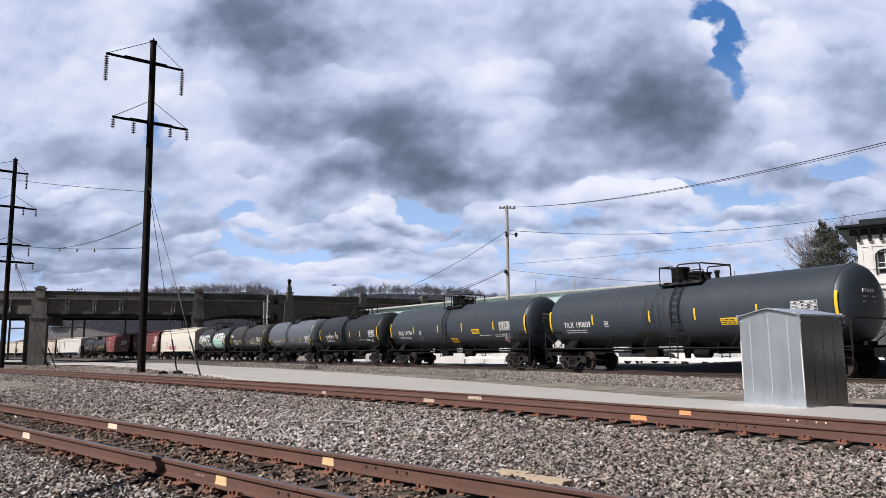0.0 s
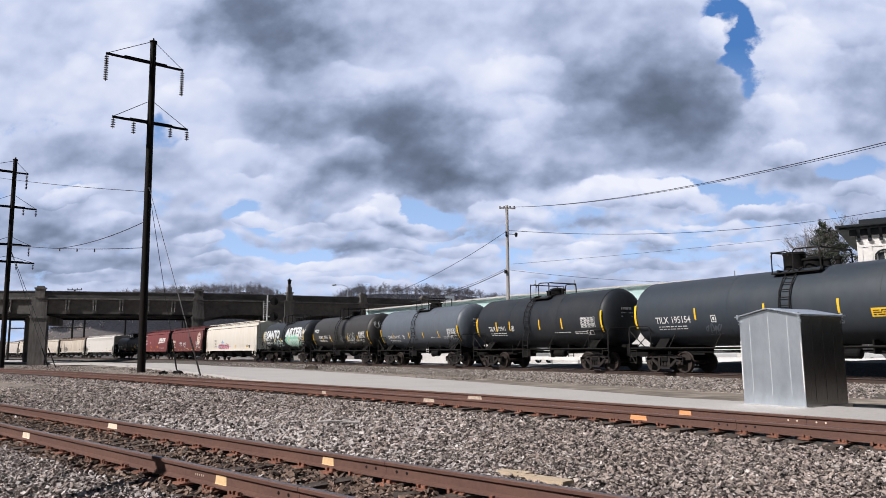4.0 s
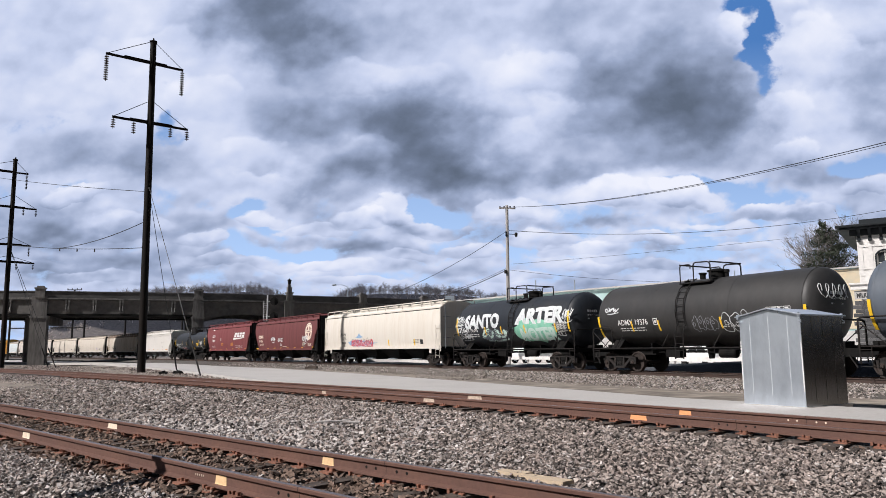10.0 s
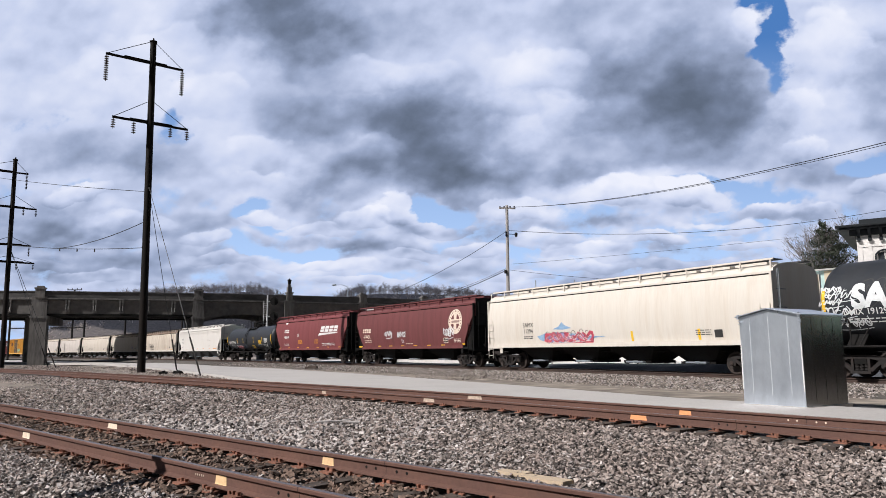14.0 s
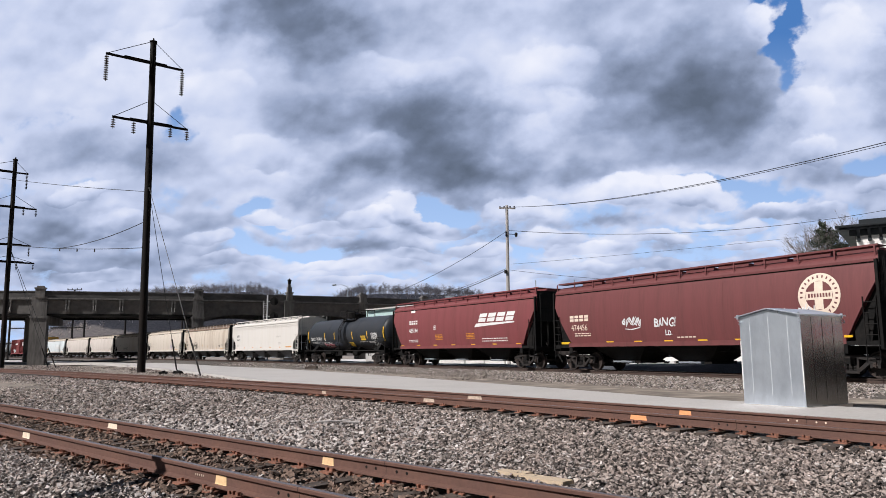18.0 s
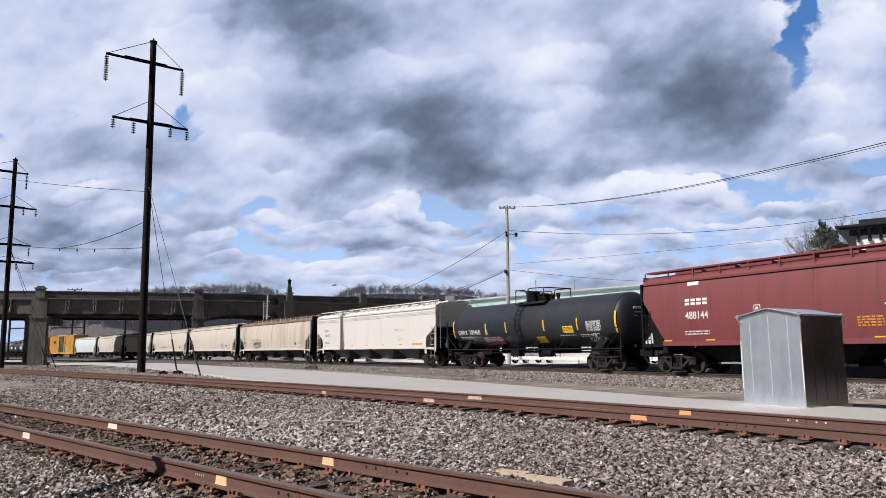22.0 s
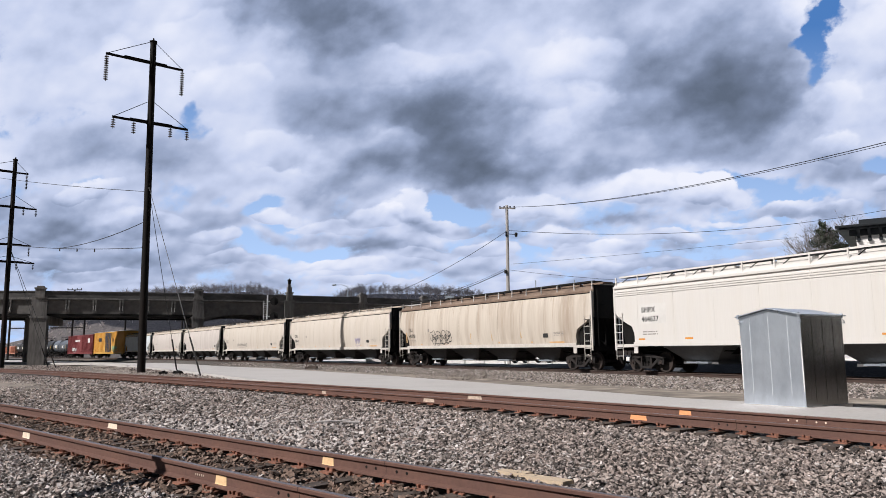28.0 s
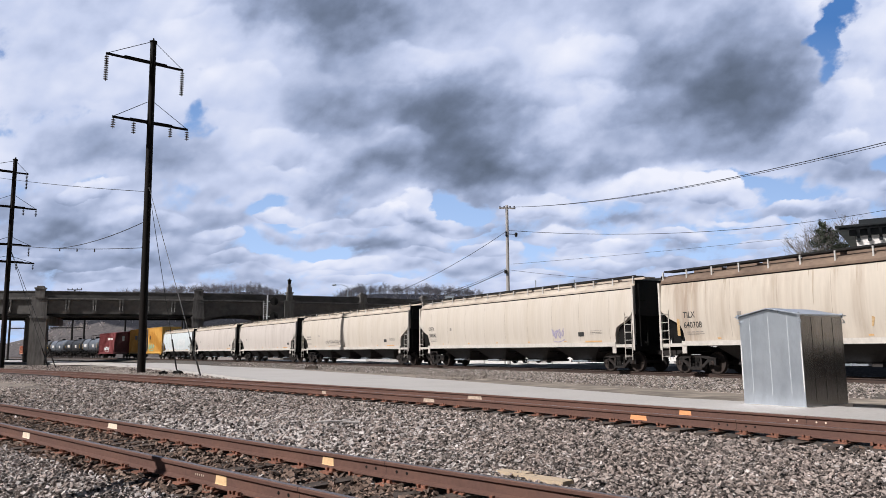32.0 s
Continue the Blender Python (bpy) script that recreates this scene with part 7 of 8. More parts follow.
for i, (a, b) in enumerate(zip(PIERS[:-1], PIERS[1:])):
    m, ln = frame_at(a, b)
    bm = bmesh.new()
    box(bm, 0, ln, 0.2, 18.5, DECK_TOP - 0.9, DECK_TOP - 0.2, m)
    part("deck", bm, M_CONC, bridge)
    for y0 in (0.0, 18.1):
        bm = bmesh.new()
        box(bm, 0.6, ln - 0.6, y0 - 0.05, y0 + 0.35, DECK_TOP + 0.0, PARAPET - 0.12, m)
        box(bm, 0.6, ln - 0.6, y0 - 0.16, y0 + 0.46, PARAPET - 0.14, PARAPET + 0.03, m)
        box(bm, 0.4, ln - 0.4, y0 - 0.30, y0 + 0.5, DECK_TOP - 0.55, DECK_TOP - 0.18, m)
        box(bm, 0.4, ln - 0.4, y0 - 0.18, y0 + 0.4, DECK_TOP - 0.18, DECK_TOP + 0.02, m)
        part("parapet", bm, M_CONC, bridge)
        bm = bmesh.new()
        box(bm, 0.4, ln - 0.4, y0 - 0.34, y0 - 0.28, DECK_TOP - 0.40, DECK_TOP - 0.17, m)
        part("cornice", bm, M_CONC2, bridge)
        bm = bmesh.new()            # main girder: level at the crossing, arched in the side spans
        if i <= 1:
            box(bm, 0, ln, y0 + 0.1, y0 + 0.9, DECK_LOW + 0.20, DECK_TOP - 0.55, m)
            # flange in black, standing for the shade along the girder's bottom
            low = bmesh.new()
            box(low, 0, ln, y0 - 0.05, y0 + 1.0, DECK_LOW - 0.10, DECK_LOW + 0.20, m)
            part("bottom_flange", low, M_UNDER, bridge, "bottom flange coloured black for its shade")
        else:
            n = 14
            low = [(ln * k / n, y0 + 0.1, DECK_LOW - 1.4 + 1.75 * math.sin(math.pi * k / n) ** 0.7) for k in range(n + 1)]
            out = [m @ Vector(p) for p in low + [(ln, y0 + 0.1, DECK_TOP - 0.5), (0, y0 + 0.1, DECK_TOP - 0.5)]]
            slab(bm, out, (0, 0, 0), m.to_3x3() @ Vector((0, 0.8, 0)))
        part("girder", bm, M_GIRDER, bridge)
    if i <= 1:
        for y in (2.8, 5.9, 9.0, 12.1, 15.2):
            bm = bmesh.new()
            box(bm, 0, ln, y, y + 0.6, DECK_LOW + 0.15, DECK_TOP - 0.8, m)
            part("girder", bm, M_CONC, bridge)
        nb = 6
        for k in range(1, nb):
            x = ln * k / nb
            bm = bmesh.new()        # paired brackets under the cornice
            for dx in (-0.22, 0.22):
                box(bm, x + dx - 0.09, x + dx + 0.09, -0.26, 0.12, DECK_LOW + 0.9, DECK_TOP - 0.5, m)
                box(bm, x + dx - 0.13, x + dx + 0.13, -0.32, 0.12, DECK_TOP - 1.0, DECK_TOP - 0.5, m)
            box(bm, x - 0.38, x + 0.38, -0.18, 0.12, DECK_LOW + 0.45, DECK_LOW + 0.95, m)
            part("bracket", bm, M_CONC2, bridge)
            for dx in (-0.22, 0.22):    # lime washed out of the joints
                q = random.Random(31 * k + 7 * i + int(10 * dx))
                if q.random() < 0.8:
                    z0 = DECK_LOW + q.uniform(0.5, 1.0)
                    x2 = x + dx + q.uniform(-0.05, 0.05)
                    bm = bmesh.new()
                    box(bm, x2 - 0.05, x2 + 0.05, -0.336, -0.322, z0, z0 + q.uniform(0.5, 1.0), m)
                    part("lime_streak", bm, M_LIME, bridge, "pale lime streak")
for i, a in enumerate(PIERS[1:-1], 1):
    m, _ = frame_at(a, PIERS[i + 1])
    wd = 1.28 if i == 1 else 1.0
    bm = bmesh.new()
    for y0 in (-0.35, 17.0):
        k_ = -4.4 if (i == 1 and y0 > 1) else 0.0
        box(bm, k_ - wd, k_ + wd, y0, y0 + 1.9, -1.2, DECK_LOW - 0.5, m)
        box(bm, k_ - wd - 0.15, k_ + wd + 0.15, y0 - 0.15, y0 + 2.05, DECK_LOW - 0.55, DECK_LOW - 0.2, m)
        box(bm, k_ - wd + 0.05, k_ + wd - 0.05, y0 + 0.05, y0 + 1.8, DECK_LOW - 0.2, DECK_TOP + 0.1, m)
    box(bm, -wd * 0.7, wd * 0.7, 1.5, 17.1, DECK_LOW - 1.4, DECK_LOW, m)
    part("pier", bm, M_CONC2, bridge, "paler weathered concrete pier")
    for y0 in (-0.45, 17.8):
        bm = bmesh.new()
        s_ = 0.75 if i != 3 else 0.55
        box(bm, -s_, s_, y0, y0 + 1.1, DECK_TOP - 0.2, PARAPET + 0.55, m)
        box(bm, -s_ - 0.12, s_ + 0.12, y0 - 0.1, y0 + 1.2, PARAPET + 0.35, PARAPET + 0.6, m)
        box(bm, -s_ * 0.7, s_ * 0.7, y0 + 0.1, y0 + 1.0, PARAPET + 0.6, PARAPET + 0.85, m)
        if i == 3 and y0 < 0:
            box(bm, -0.42, 0.42, y0 + 0.15, y0 + 0.95, PARAPET + 0.6, PARAPET + 1.6, m)
            box(bm, -0.28, 0.28, y0 + 0.3, y0 + 0.8, PARAPET + 1.6, PARAPET + 2.1, m)
        part("pilaster", bm, M_CONC2, bridge, "concrete pilaster above the parapet")
# lamp on the tall pilaster
m, _ = frame_at(PIERS[3], PIERS[4])
bm = bmesh.new()
c = m @ Vector((0, 0.1, 0))
lathe(bm, [(PARAPET + 2.1, 0.12), (PARAPET + 2.2, 0.3), (PARAPET + 2.8, 0.36), (PARAPET + 2.95, 0.42), (PARAPET + 3.15, 0.15), (PARAPET + 3.3, 0.06)], "z", (c.x, c.y, 0), 8)
lantern = part("bridge_lantern", bm, M_BLACKSTEEL, at=BRIDGE_AT)
tagged(lantern, "dark metal lantern on the bridge pilaster", "lantern")
# street lamp on the bridge
p = Vector((-19.4, 146.6, 0))
bm = bmesh.new()
tube(bm, (p.x, p.y, DECK_TOP), (p.x, p.y, 14.1), 0.11, 0.07)
wire(bm, [(p.x, p.y, 14.0), (p.x - 1.2, p.y - 0.2, 14.45), (p.x - 2.3, p.y - 0.4, 14.4)], 0.05)
lamp_t = thing("street_lamp", "grey street lamp on the bridge", "street lamp", at=BRIDGE_AT)
part("pole", bm, M_GALV, lamp_t)
bm = bmesh.new()
lathe(bm, [(-0.5, 0.05), (-0.35, 0.16), (0.2, 0.2), (0.45, 0.08)], "x", (p.x - 2.7, p.y - 0.45, 14.4), 10)
part("lamp_head", bm, M_GALV, lamp_t)


# ---- transmission poles ----
def insulator(bm, p, n, r=0.13, step=0.155):
    x, y, z = p
    tube(bm, (x, y, z), (x, y, z - n * step - 0.1), 0.025)
    for k in range(n):
        lathe(bm, [(z - 0.1 - k * step - 0.05, r), (z - 0.1 - k * step, r * 0.55), (z - 0.1 - k * step + 0.03, 0.04)], "z", (x, y, 0), 10)


ARM_DIR = Vector((0.79, 0.613, 0))


def line_pole(label, base, arms, height, lean, r0, r1, step=0.155):
    t = thing("transmission_pole", label, "utility pole", "transmission poles along the track")
    b = Vector(base)
    bm = bmesh.new()
    topp = b + Vector((lean[0], lean[1], height))
    tube(bm, b + Vector((0, 0, -0.4)), topp, r0, r1, 14)
    lathe(bm, [(topp.z, r1 * 1.25), (topp.z + 0.1, r1 * 1.25), (topp.z + 0.18, 0.08), (topp.z + 0.35, 0.05)], "z", (topp.x, topp.y, 0), 12)
    part("pole_shaft", bm, M_POLE, t, smooth=True)
    bm = bmesh.new()
    for z, half, tie, ins, shift in arms:
        axis = b.lerp(topp, z / height)
        c = axis + ARM_DIR * shift
        bm = bmesh.new()
        beam(bm, c - ARM_DIR * half, c + ARM_DIR * half, 0.13, 0.16)
        beam(bm, c - ARM_DIR * half * 0.55 + Vector((0, 0, 0.05)), c + ARM_DIR * half * 0.55 + Vector((0, 0, 0.05)), 0.22, 0.2)
        part("crossarm", bm, M_POLE, t)
        bm = bmesh.new()
        for sx in (-1, 1):
            tube(bm, c + ARM_DIR * half * sx, axis + Vector((0, 0, tie)), 0.025)
        part("tie_rod", bm, M_BLACKSTEEL, t)
        for f, n, r in ins:
            bm = bmesh.new()
            insulator(bm, c + ARM_DIR * half * f + Vector((0, 0, -0.1)), n, r, step)
            part("insulator", bm, M_PORC, t)
    return t, b, topp


pole1, b1, t1 = line_pole("tall dark transmission pole with two crossarms", (-22.42, 54.17, -0.36), [(24.02, 2.89, 1.85, [(-0.98, 11, 0.17), (0.98, 11, 0.17)], -0.52), (19.17, 2.83, 1.85, [(-0.97, 4, 0.17), (-0.45, 5, 0.17), (0.52, 4, 0.17), (0.98, 4, 0.17)], 0.05)], 25.76, (-0.3, 0), 0.30, 0.23, 0.179)
pole2, b2, t2 = line_pole("tall dark transmission pole farther along the line", (-45.85, 75.7, -0.4), [(20.85, 2.5, 1.3, [(-0.95, 10, 0.14), (0.95, 10, 0.14)], -1.2), (17.05, 2.5, 1.4, [(-0.97, 4, 0.14), (-0.45, 4, 0.14), (0.5, 4, 0.14), (0.98, 4, 0.14)], -0.2), (13.0, 2.0, 0.9, [(0.9, 6, 0.12)], 0.0), (11.15, 2.4, 0.7, [(-0.9, 3, 0.12), (0.3, 4, 0.12), (0.95, 3, 0.12)], 0.0)], 22.2, (-0.15, 0), 0.27, 0.2)


def span(name, a, b, sag, r, label, clips=()):
    a, b = Vector(a), Vector(b)
    bm = bmesh.new()
    n = 18
    pts = [a.lerp(b, k / n) - Vector((0, 0, 4 * sag * (k / n) * (1 - k / n))) for k in range(n + 1)]
    wire(bm, pts, r, 5)
    for f in clips:
        p = a.lerp(b, f) - Vector((0, 0, 4 * sag * f * (1 - f)))
        box(bm, p.x - 0.04, p.x + 0.04, p.y - 0.04, p.y + 0.04, p.z - 0.25, p.z + 0.03)
    return tagged(part(name, bm, M_WIRE), label, "wire", "overhead wires")


P1 = lambda z: b1.lerp(t1, z / 22.3)    # z in parts of 22.3
P2 = lambda z: b2.lerp(t2, z / 22.2)
span("overhead_wire", P1(11.9), P1(11.9).lerp(P2(20.2), 1.35), 0.2, 0.025, "thin wire strung between the transmission poles")
span("overhead_wire", P1(8.15), P2(13.0), 0.25, 0.028, "dark wire strung between the transmission poles", (0.3, 0.42, 0.55))
span("overhead_wire", P1(9.95), P1(8.15).lerp(P2(13.0), 0.55) - Vector((0, 0, 0.22)), 0.35, 0.03, "sagging tail of dark wire")
# guy wires
for z, foot in ((12.4, (-19.7, 54.0, -0.28)), (12.4, (-15.1, 45.4, -0.28))):
    g = thing("guy_wire", "guy wire staying the transmission pole", "guy wire", "guy wires")
    bm = bmesh.new()
    a, f = P1(z), Vector(foot)
    tube(bm, a, f, 0.022, n=5)
    part("stay", bm, M_WIRE, g)
    bm = bmesh.new()
    tube(bm, f, f.lerp(a, 0.17), 0.055, n=7)
    part("guard", bm, M_BLACKSTEEL, g)
for z, foot in ((12.8, (-40.7, 75.2, -0.35)), (12.8, (-39.6, 74.6, -0.35))):
    g = thing("guy_wire", "guy wire staying the far transmission pole", "guy wire", "guy wires")
    bm = bmesh.new()
    tube(bm, P2(z), foot, 0.025, n=5)
    part("stay", bm, M_WIRE, g)
    bm = bmesh.new()
    f = Vector(foot)
    tube(bm, f, f.lerp(P2(z), 0.16), 0.06, n=7)
    part("guard", bm, M_BLACKSTEEL, g)

# ---- utility pole beyond the train ----
up = thing("utility_pole", "weathered grey wooden utility pole beyond the train", "utility pole")
bm = bmesh.new()
tube(bm, (5.35, 60, -0.3), (5.43, 60, 13.25), 0.17, 0.12, 12)
part("pole_shaft", bm, M_GREYWOOD, up)
bm = bmesh.new()
beam(bm, (4.75, 59.8, 13.0), (6.15, 60.1, 13.0), 0.1, 0.12)
part("crossarm", bm, M_GREYWOOD, up)
bm = bmesh.new()
for x in (4.85, 5.2, 5.7, 6.05):
    lathe(bm, [(13.06, 0.05), (13.16, 0.06), (13.22, 0.03)], "z", (x, 60, 0), 8)
part("insulator", bm, M_PORC, up)
bm = bmesh.new()
tube(bm, (5.45, 60, 10.8), (6.05, 59.9, 10.75), 0.03)
lathe(bm, [(10.55, 0.1), (10.8, 0.14), (10.9, 0.08)], "z", (6.15, 59.9, 0), 8)
part("lamp_bracket", bm, M_BLACKSTEEL, up)
bm = bmesh.new()
box(bm, 5.1, 5.3, 59.75, 59.95, 7.45, 7.75)
tube(bm, (5.3, 59.85, 11.0), (5.3, 59.85, 10.6), 0.05)
part("fuse_box", bm, M_BLACKSTEEL, up)
span("overhead_wire", (5.9, 60, 13.1), (20.5, 21.0, 9.12), 0.9, 0.019, "heavy black power cable over the train")
span("overhead_wire", (5.7, 60, 13.1), (20.2, 21.0, 8.92), 0.9, 0.013, "heavy black power cable over the train")
span("overhead_wire", (5.5, 60, 11.1), (43.9, 60.0, 13.85), 1.45, 0.021, "telephone cable to the white building")
span("overhead_wire", (5.7, 60, 8.24), (46.0, 60.0, 12.1), 0.25, 0.012, "thin grey service wire overhead")
span("overhead_wire", (5.5, 60, 7.76), (22.0, 60.5, 6.6), 0.25, 0.014, "thin grey service wire overhead")
span("overhead_wire", (5.3, 60, 11.0), (-4.5, 70.0, 6.8), 0.35, 0.02, "wire running down from the pole")
span("overhead_wire", (5.2, 60, 7.7), (-4.0, 90.0, 7.2), 0.5, 0.035, "dark service cable from the pole")
span("overhead_wire", (5.3, 60, 7.9), (-3.0, 95.0, 8.2), 0.5, 0.018, "thin grey service wire overhead")

# ---- relay cabinet of galvanised sheet beside the road ----
CA, CB = Vector((7.11, 17.45, -0.13)), Vector((7.94, 16.16, -0.13))
ex = (CB - CA).normalized()
ey = Vector((-ex.y, ex.x, 0))
wid, dep, hgt = (CB - CA).length, 1.70, 2.04
cm = Matrix(((ex.x, ey.x, 0, CA.x), (ex.y, ey.y, 0, CA.y), (0, 0, 1, CA.z), (0, 0, 0, 1)))
cab = thing("relay_cabinet", "galvanised sheet metal relay cabinet with gabled roof", "cabinet", at=cm)
bm = bmesh.new()
rise = 0.15
pent = [(0, 0, 0), (wid, 0, 0), (wid, 0, hgt), (wid / 2, 0, hgt + rise), (0, 0, hgt)]
slab(bm, pent, (0, 0, 0), (0, dep, 0))
part("cabinet_body", bm, M_CABINET, cab, bevel=0.008)
bm = bmesh.new()
for x0, x1, z0, z1 in ((-0.07, wid / 2, hgt - 0.01, hgt + rise + 0.015), (wid + 0.07, wid / 2, hgt - 0.01, hgt + rise + 0.015)):
    slab(bm, [(x0, -0.08, z0), (x1, -0.08, z1), (x1, -0.08, z1 + 0.025), (x0, -0.08, z0 + 0.025)], (0, 0, 0), (0, dep + 0.16, 0))
part("cabinet_roof", bm, M_GALV, cab, bevel=0.004)
# overlay on the side face: its shade is put into the colour
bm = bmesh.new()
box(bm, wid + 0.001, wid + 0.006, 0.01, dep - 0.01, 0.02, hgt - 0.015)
part("side_shade_panel", bm, M_GALVSHADE, cab, "side sheet with its shade put into the colour")
M_SEAM = mat("bright_seam", (0.72, 0.76, 0.80), 0.4, 0.4, vary=0.05, bump=0.0)
for x in (0.27, 0.75, 1.22):
    bm = bmesh.new()
    box(bm, x - 0.006, x + 0.006, -0.006, 0.004, 0.25, hgt - 0.02)
    part("seam", bm, M_SEAM, cab)
for x in (0.012, wid - 0.012):
    bm = bmesh.new()
    box(bm, x - 0.013, x + 0.013, -0.008, 0.02, 0.35, hgt * 0.72)
    part("corner_strip", bm, M_WHITE, cab, "bright corner strip")
# seams of that side, in the same shaded tone
for y in (0.42, 0.85, 1.28):
    bm = bmesh.new()
    box(bm, wid + 0.004, wid + 0.012, y - 0.006, y + 0.006, 0.1, hgt - 0.05)
    part("seam", bm, M_GALVSHADE, cab)
for x, y in ((0.0, -0.05), (wid, -0.05), (wid, dep + 0.02)):
    bm = bmesh.new()
    box(bm, x - 0.02, x + 0.02, y - 0.02, y + 0.02, hgt - 0.05, hgt + 0.06)
    wire(bm, [(x, y, hgt - 0.08), (x + 0.05, y, hgt - 0.12), (x + 0.05, y, hgt - 0.16), (x, y, hgt - 0.16)], 0.012)
    part("lifting_lug", bm, M_GALV, cab)
bm = bmesh.new()
box(bm, -0.06, wid + 0.06, -0.06, dep + 0.06, -0.12, 0.015)
part("plinth", bm, M_ROAD, cab)

# ---- post outside the view whose shadow falls across the near rail ----
bm = bmesh.new()
foot, tip = Vector((-4.2, 4.87, -0.3)), Vector((-3.23, 8.75, -0.08)) + sun_dir * (3.0 / math.cos(radians(SUN_EL)))
tube(bm, foot, foot + (tip - foot) * 1.05, 0.10, 0.09, 10)
tagged(part("wooden_post", bm, M_POLE), "dark leaning wooden post beside the near track", "post")

# ---- signal mast before the bridge ----
M_PALESTEEL = mat("painted_mast", (0.55, 0.56, 0.57), 0.6, vary=0.1, amount=0.4)
sig = thing("signal_mast", "railway signal mast with two dark lamp heads", "railway signal")
SX, SY = -24.6, 101.0
bm = bmesh.new()
tube(bm, (SX, SY, -0.5), (SX, SY, 9.0), 0.10, n=8)
tube(bm, (SX - 0.5, SY, 3.4), (SX - 0.5, SY, 8.2), 0.035, n=6)
for k in range(15):
    tube(bm, (SX - 0.5, SY, 3.5 + 0.31 * k), (SX - 0.1, SY, 3.5 + 0.31 * k), 0.014, n=5)
beam(bm, (SX, SY, 8.1), (SX + 0.8, SY, 8.1), 0.08, 0.08)
beam(bm, (SX, SY, 6.0), (SX + 0.8, SY, 6.0), 0.08, 0.08)
part("mast", bm, M_PALESTEEL, sig)
for z in (8.1, 6.0):
    bm = bmesh.new()
    lathe(bm, [(SY - 0.10, 0.58), (SY - 0.06, 0.58)], "y", (SX + 0.95, 0, z), 20)
    box(bm, SX + 0.75, SX + 1.25, SY - 0.05, SY + 0.35, z - 0.45, z + 0.45)
    for dz in (-0.28, 0.0, 0.28):
        lathe(bm, [(SY - 0.38, 0.10), (SY - 0.1, 0.11)], "y", (SX + 1.0, 0, z + dz), 10)
    part("signal_head", bm, M_UNDER, sig)

# ---- catenary frames beyond the bridge ----
for gx, gy, gh in ((-101.7, 170.0, 10.5), (-96.8, 170.5, 9.6), (-92.0, 168.5, 10.2), (-87.0, 170.0, 15.9), (-84.2, 170.0, 9.6), (-62.0, 172.0, 9.5), (-75.5, 172.0, 9.0)):
    g = thing("catenary_mast", "dark steel catenary mast beyond the bridge", "mast", "catenary masts")
    bm = bmesh.new()
    tube(bm, (gx, gy, -1), (gx, gy, gh), 0.26, 0.22, 8)
    part("mast_shaft", bm, M_BLACKSTEEL, g)
    if gh > 12:
        bm = bmesh.new()
        beam(bm, (gx - 1.7, gy, gh), (gx + 1.7, gy, gh), 0.2, 0.2)
        part("mast_arm", bm, M_BLACKSTEEL, g)
        for dx in (-1.6, -0.6, 0.6, 1.6):
            bm = bmesh.new()
            tube(bm, (gx + dx, gy, gh), (gx + dx, gy, gh + 0.4), 0.09, n=6)
            part("insulator", bm, M_PORC, g)
gb = thing("catenary_beam", "thin steel cross beams between the masts", "beam")
for z in (8.9, 7.0):
    for xa, xb in ((-101.7, -96.8), (-92.0, -84.2)):
        bm = bmesh.new()
        beam(bm, (xa, 170.0, z), (xb, 170.0, z), 0.22, 0.26)
        part("cross_beam", bm, M_BLACKSTEEL, gb)

# ---- odds and ends on the ground ----
def timber(label, a, b, w, h, material, name="timber", cat="timber"):
    bm = bmesh.new()
    beam(bm, a, b, w, h)
    bmesh.ops.bevel(bm, geom=bm.edges[:], offset=min(w, h) * 0.15, segments=1)
    return tagged(part(name, bm, material), label, cat)


M_PALEWOOD = mat("bleached_board", (0.52, 0.41, 0.29), 0.9, vary=0.15, grain=20, stretch=(1, 8, 1), stain=(0.33, 0.27, 0.2), amount=0.5, big=3, bump=0.3)
timber("bleached board lying on the ballast", (0.62, 8.42, -0.165), (0.92, 8.16, -0.16), 0.16, 0.04, M_PALEWOOD, "board", "board")
timber("long bleached board lying on the ballast", (0.86, 8.08, -0.165), (1.26, 7.62, -0.155), 0.18, 0.04, M_PALEWOOD, "board", "board")
bm = bmesh.new()
wire(bm, [(-2.45, 14.15, -0.15), (-2.2, 14.08, -0.13), (-1.95, 14.12, -0.14), (-1.6, 14.0, -0.15)], 0.020, 6)
wire(bm, [(-2.1, 14.1, -0.14), (-1.9, 13.98, -0.10), (-1.75, 13.96, -0.08)], 0.012, 6)
tagged(part("stick", bm, M_GREYWOOD), "bleached forked stick lying on the ballast", "stick")
for a, b, w, h in (((-10.9, 57.5, -0.12), (-9.9, 57.2, -0.12), 0.2, 0.14), ((-10.7, 57.9, -0.06), (-10.0, 57.5, -0.02), 0.18, 0.14), ((-10.6, 56.4, -0.1), (-10.6, 56.4, 0.35), 0.07, 0.07),
                   ((-33.5, 54.9, -0.25), (-30.2, 55.6, -0.2), 0.25, 0.2), ((-34.5, 56.0, -0.25), (-31.5, 57.5, -0.2), 0.2, 0.15)):
    timber("old dark railway tie lying beside the track", a, b, w, h, M_TIE, "old_tie")
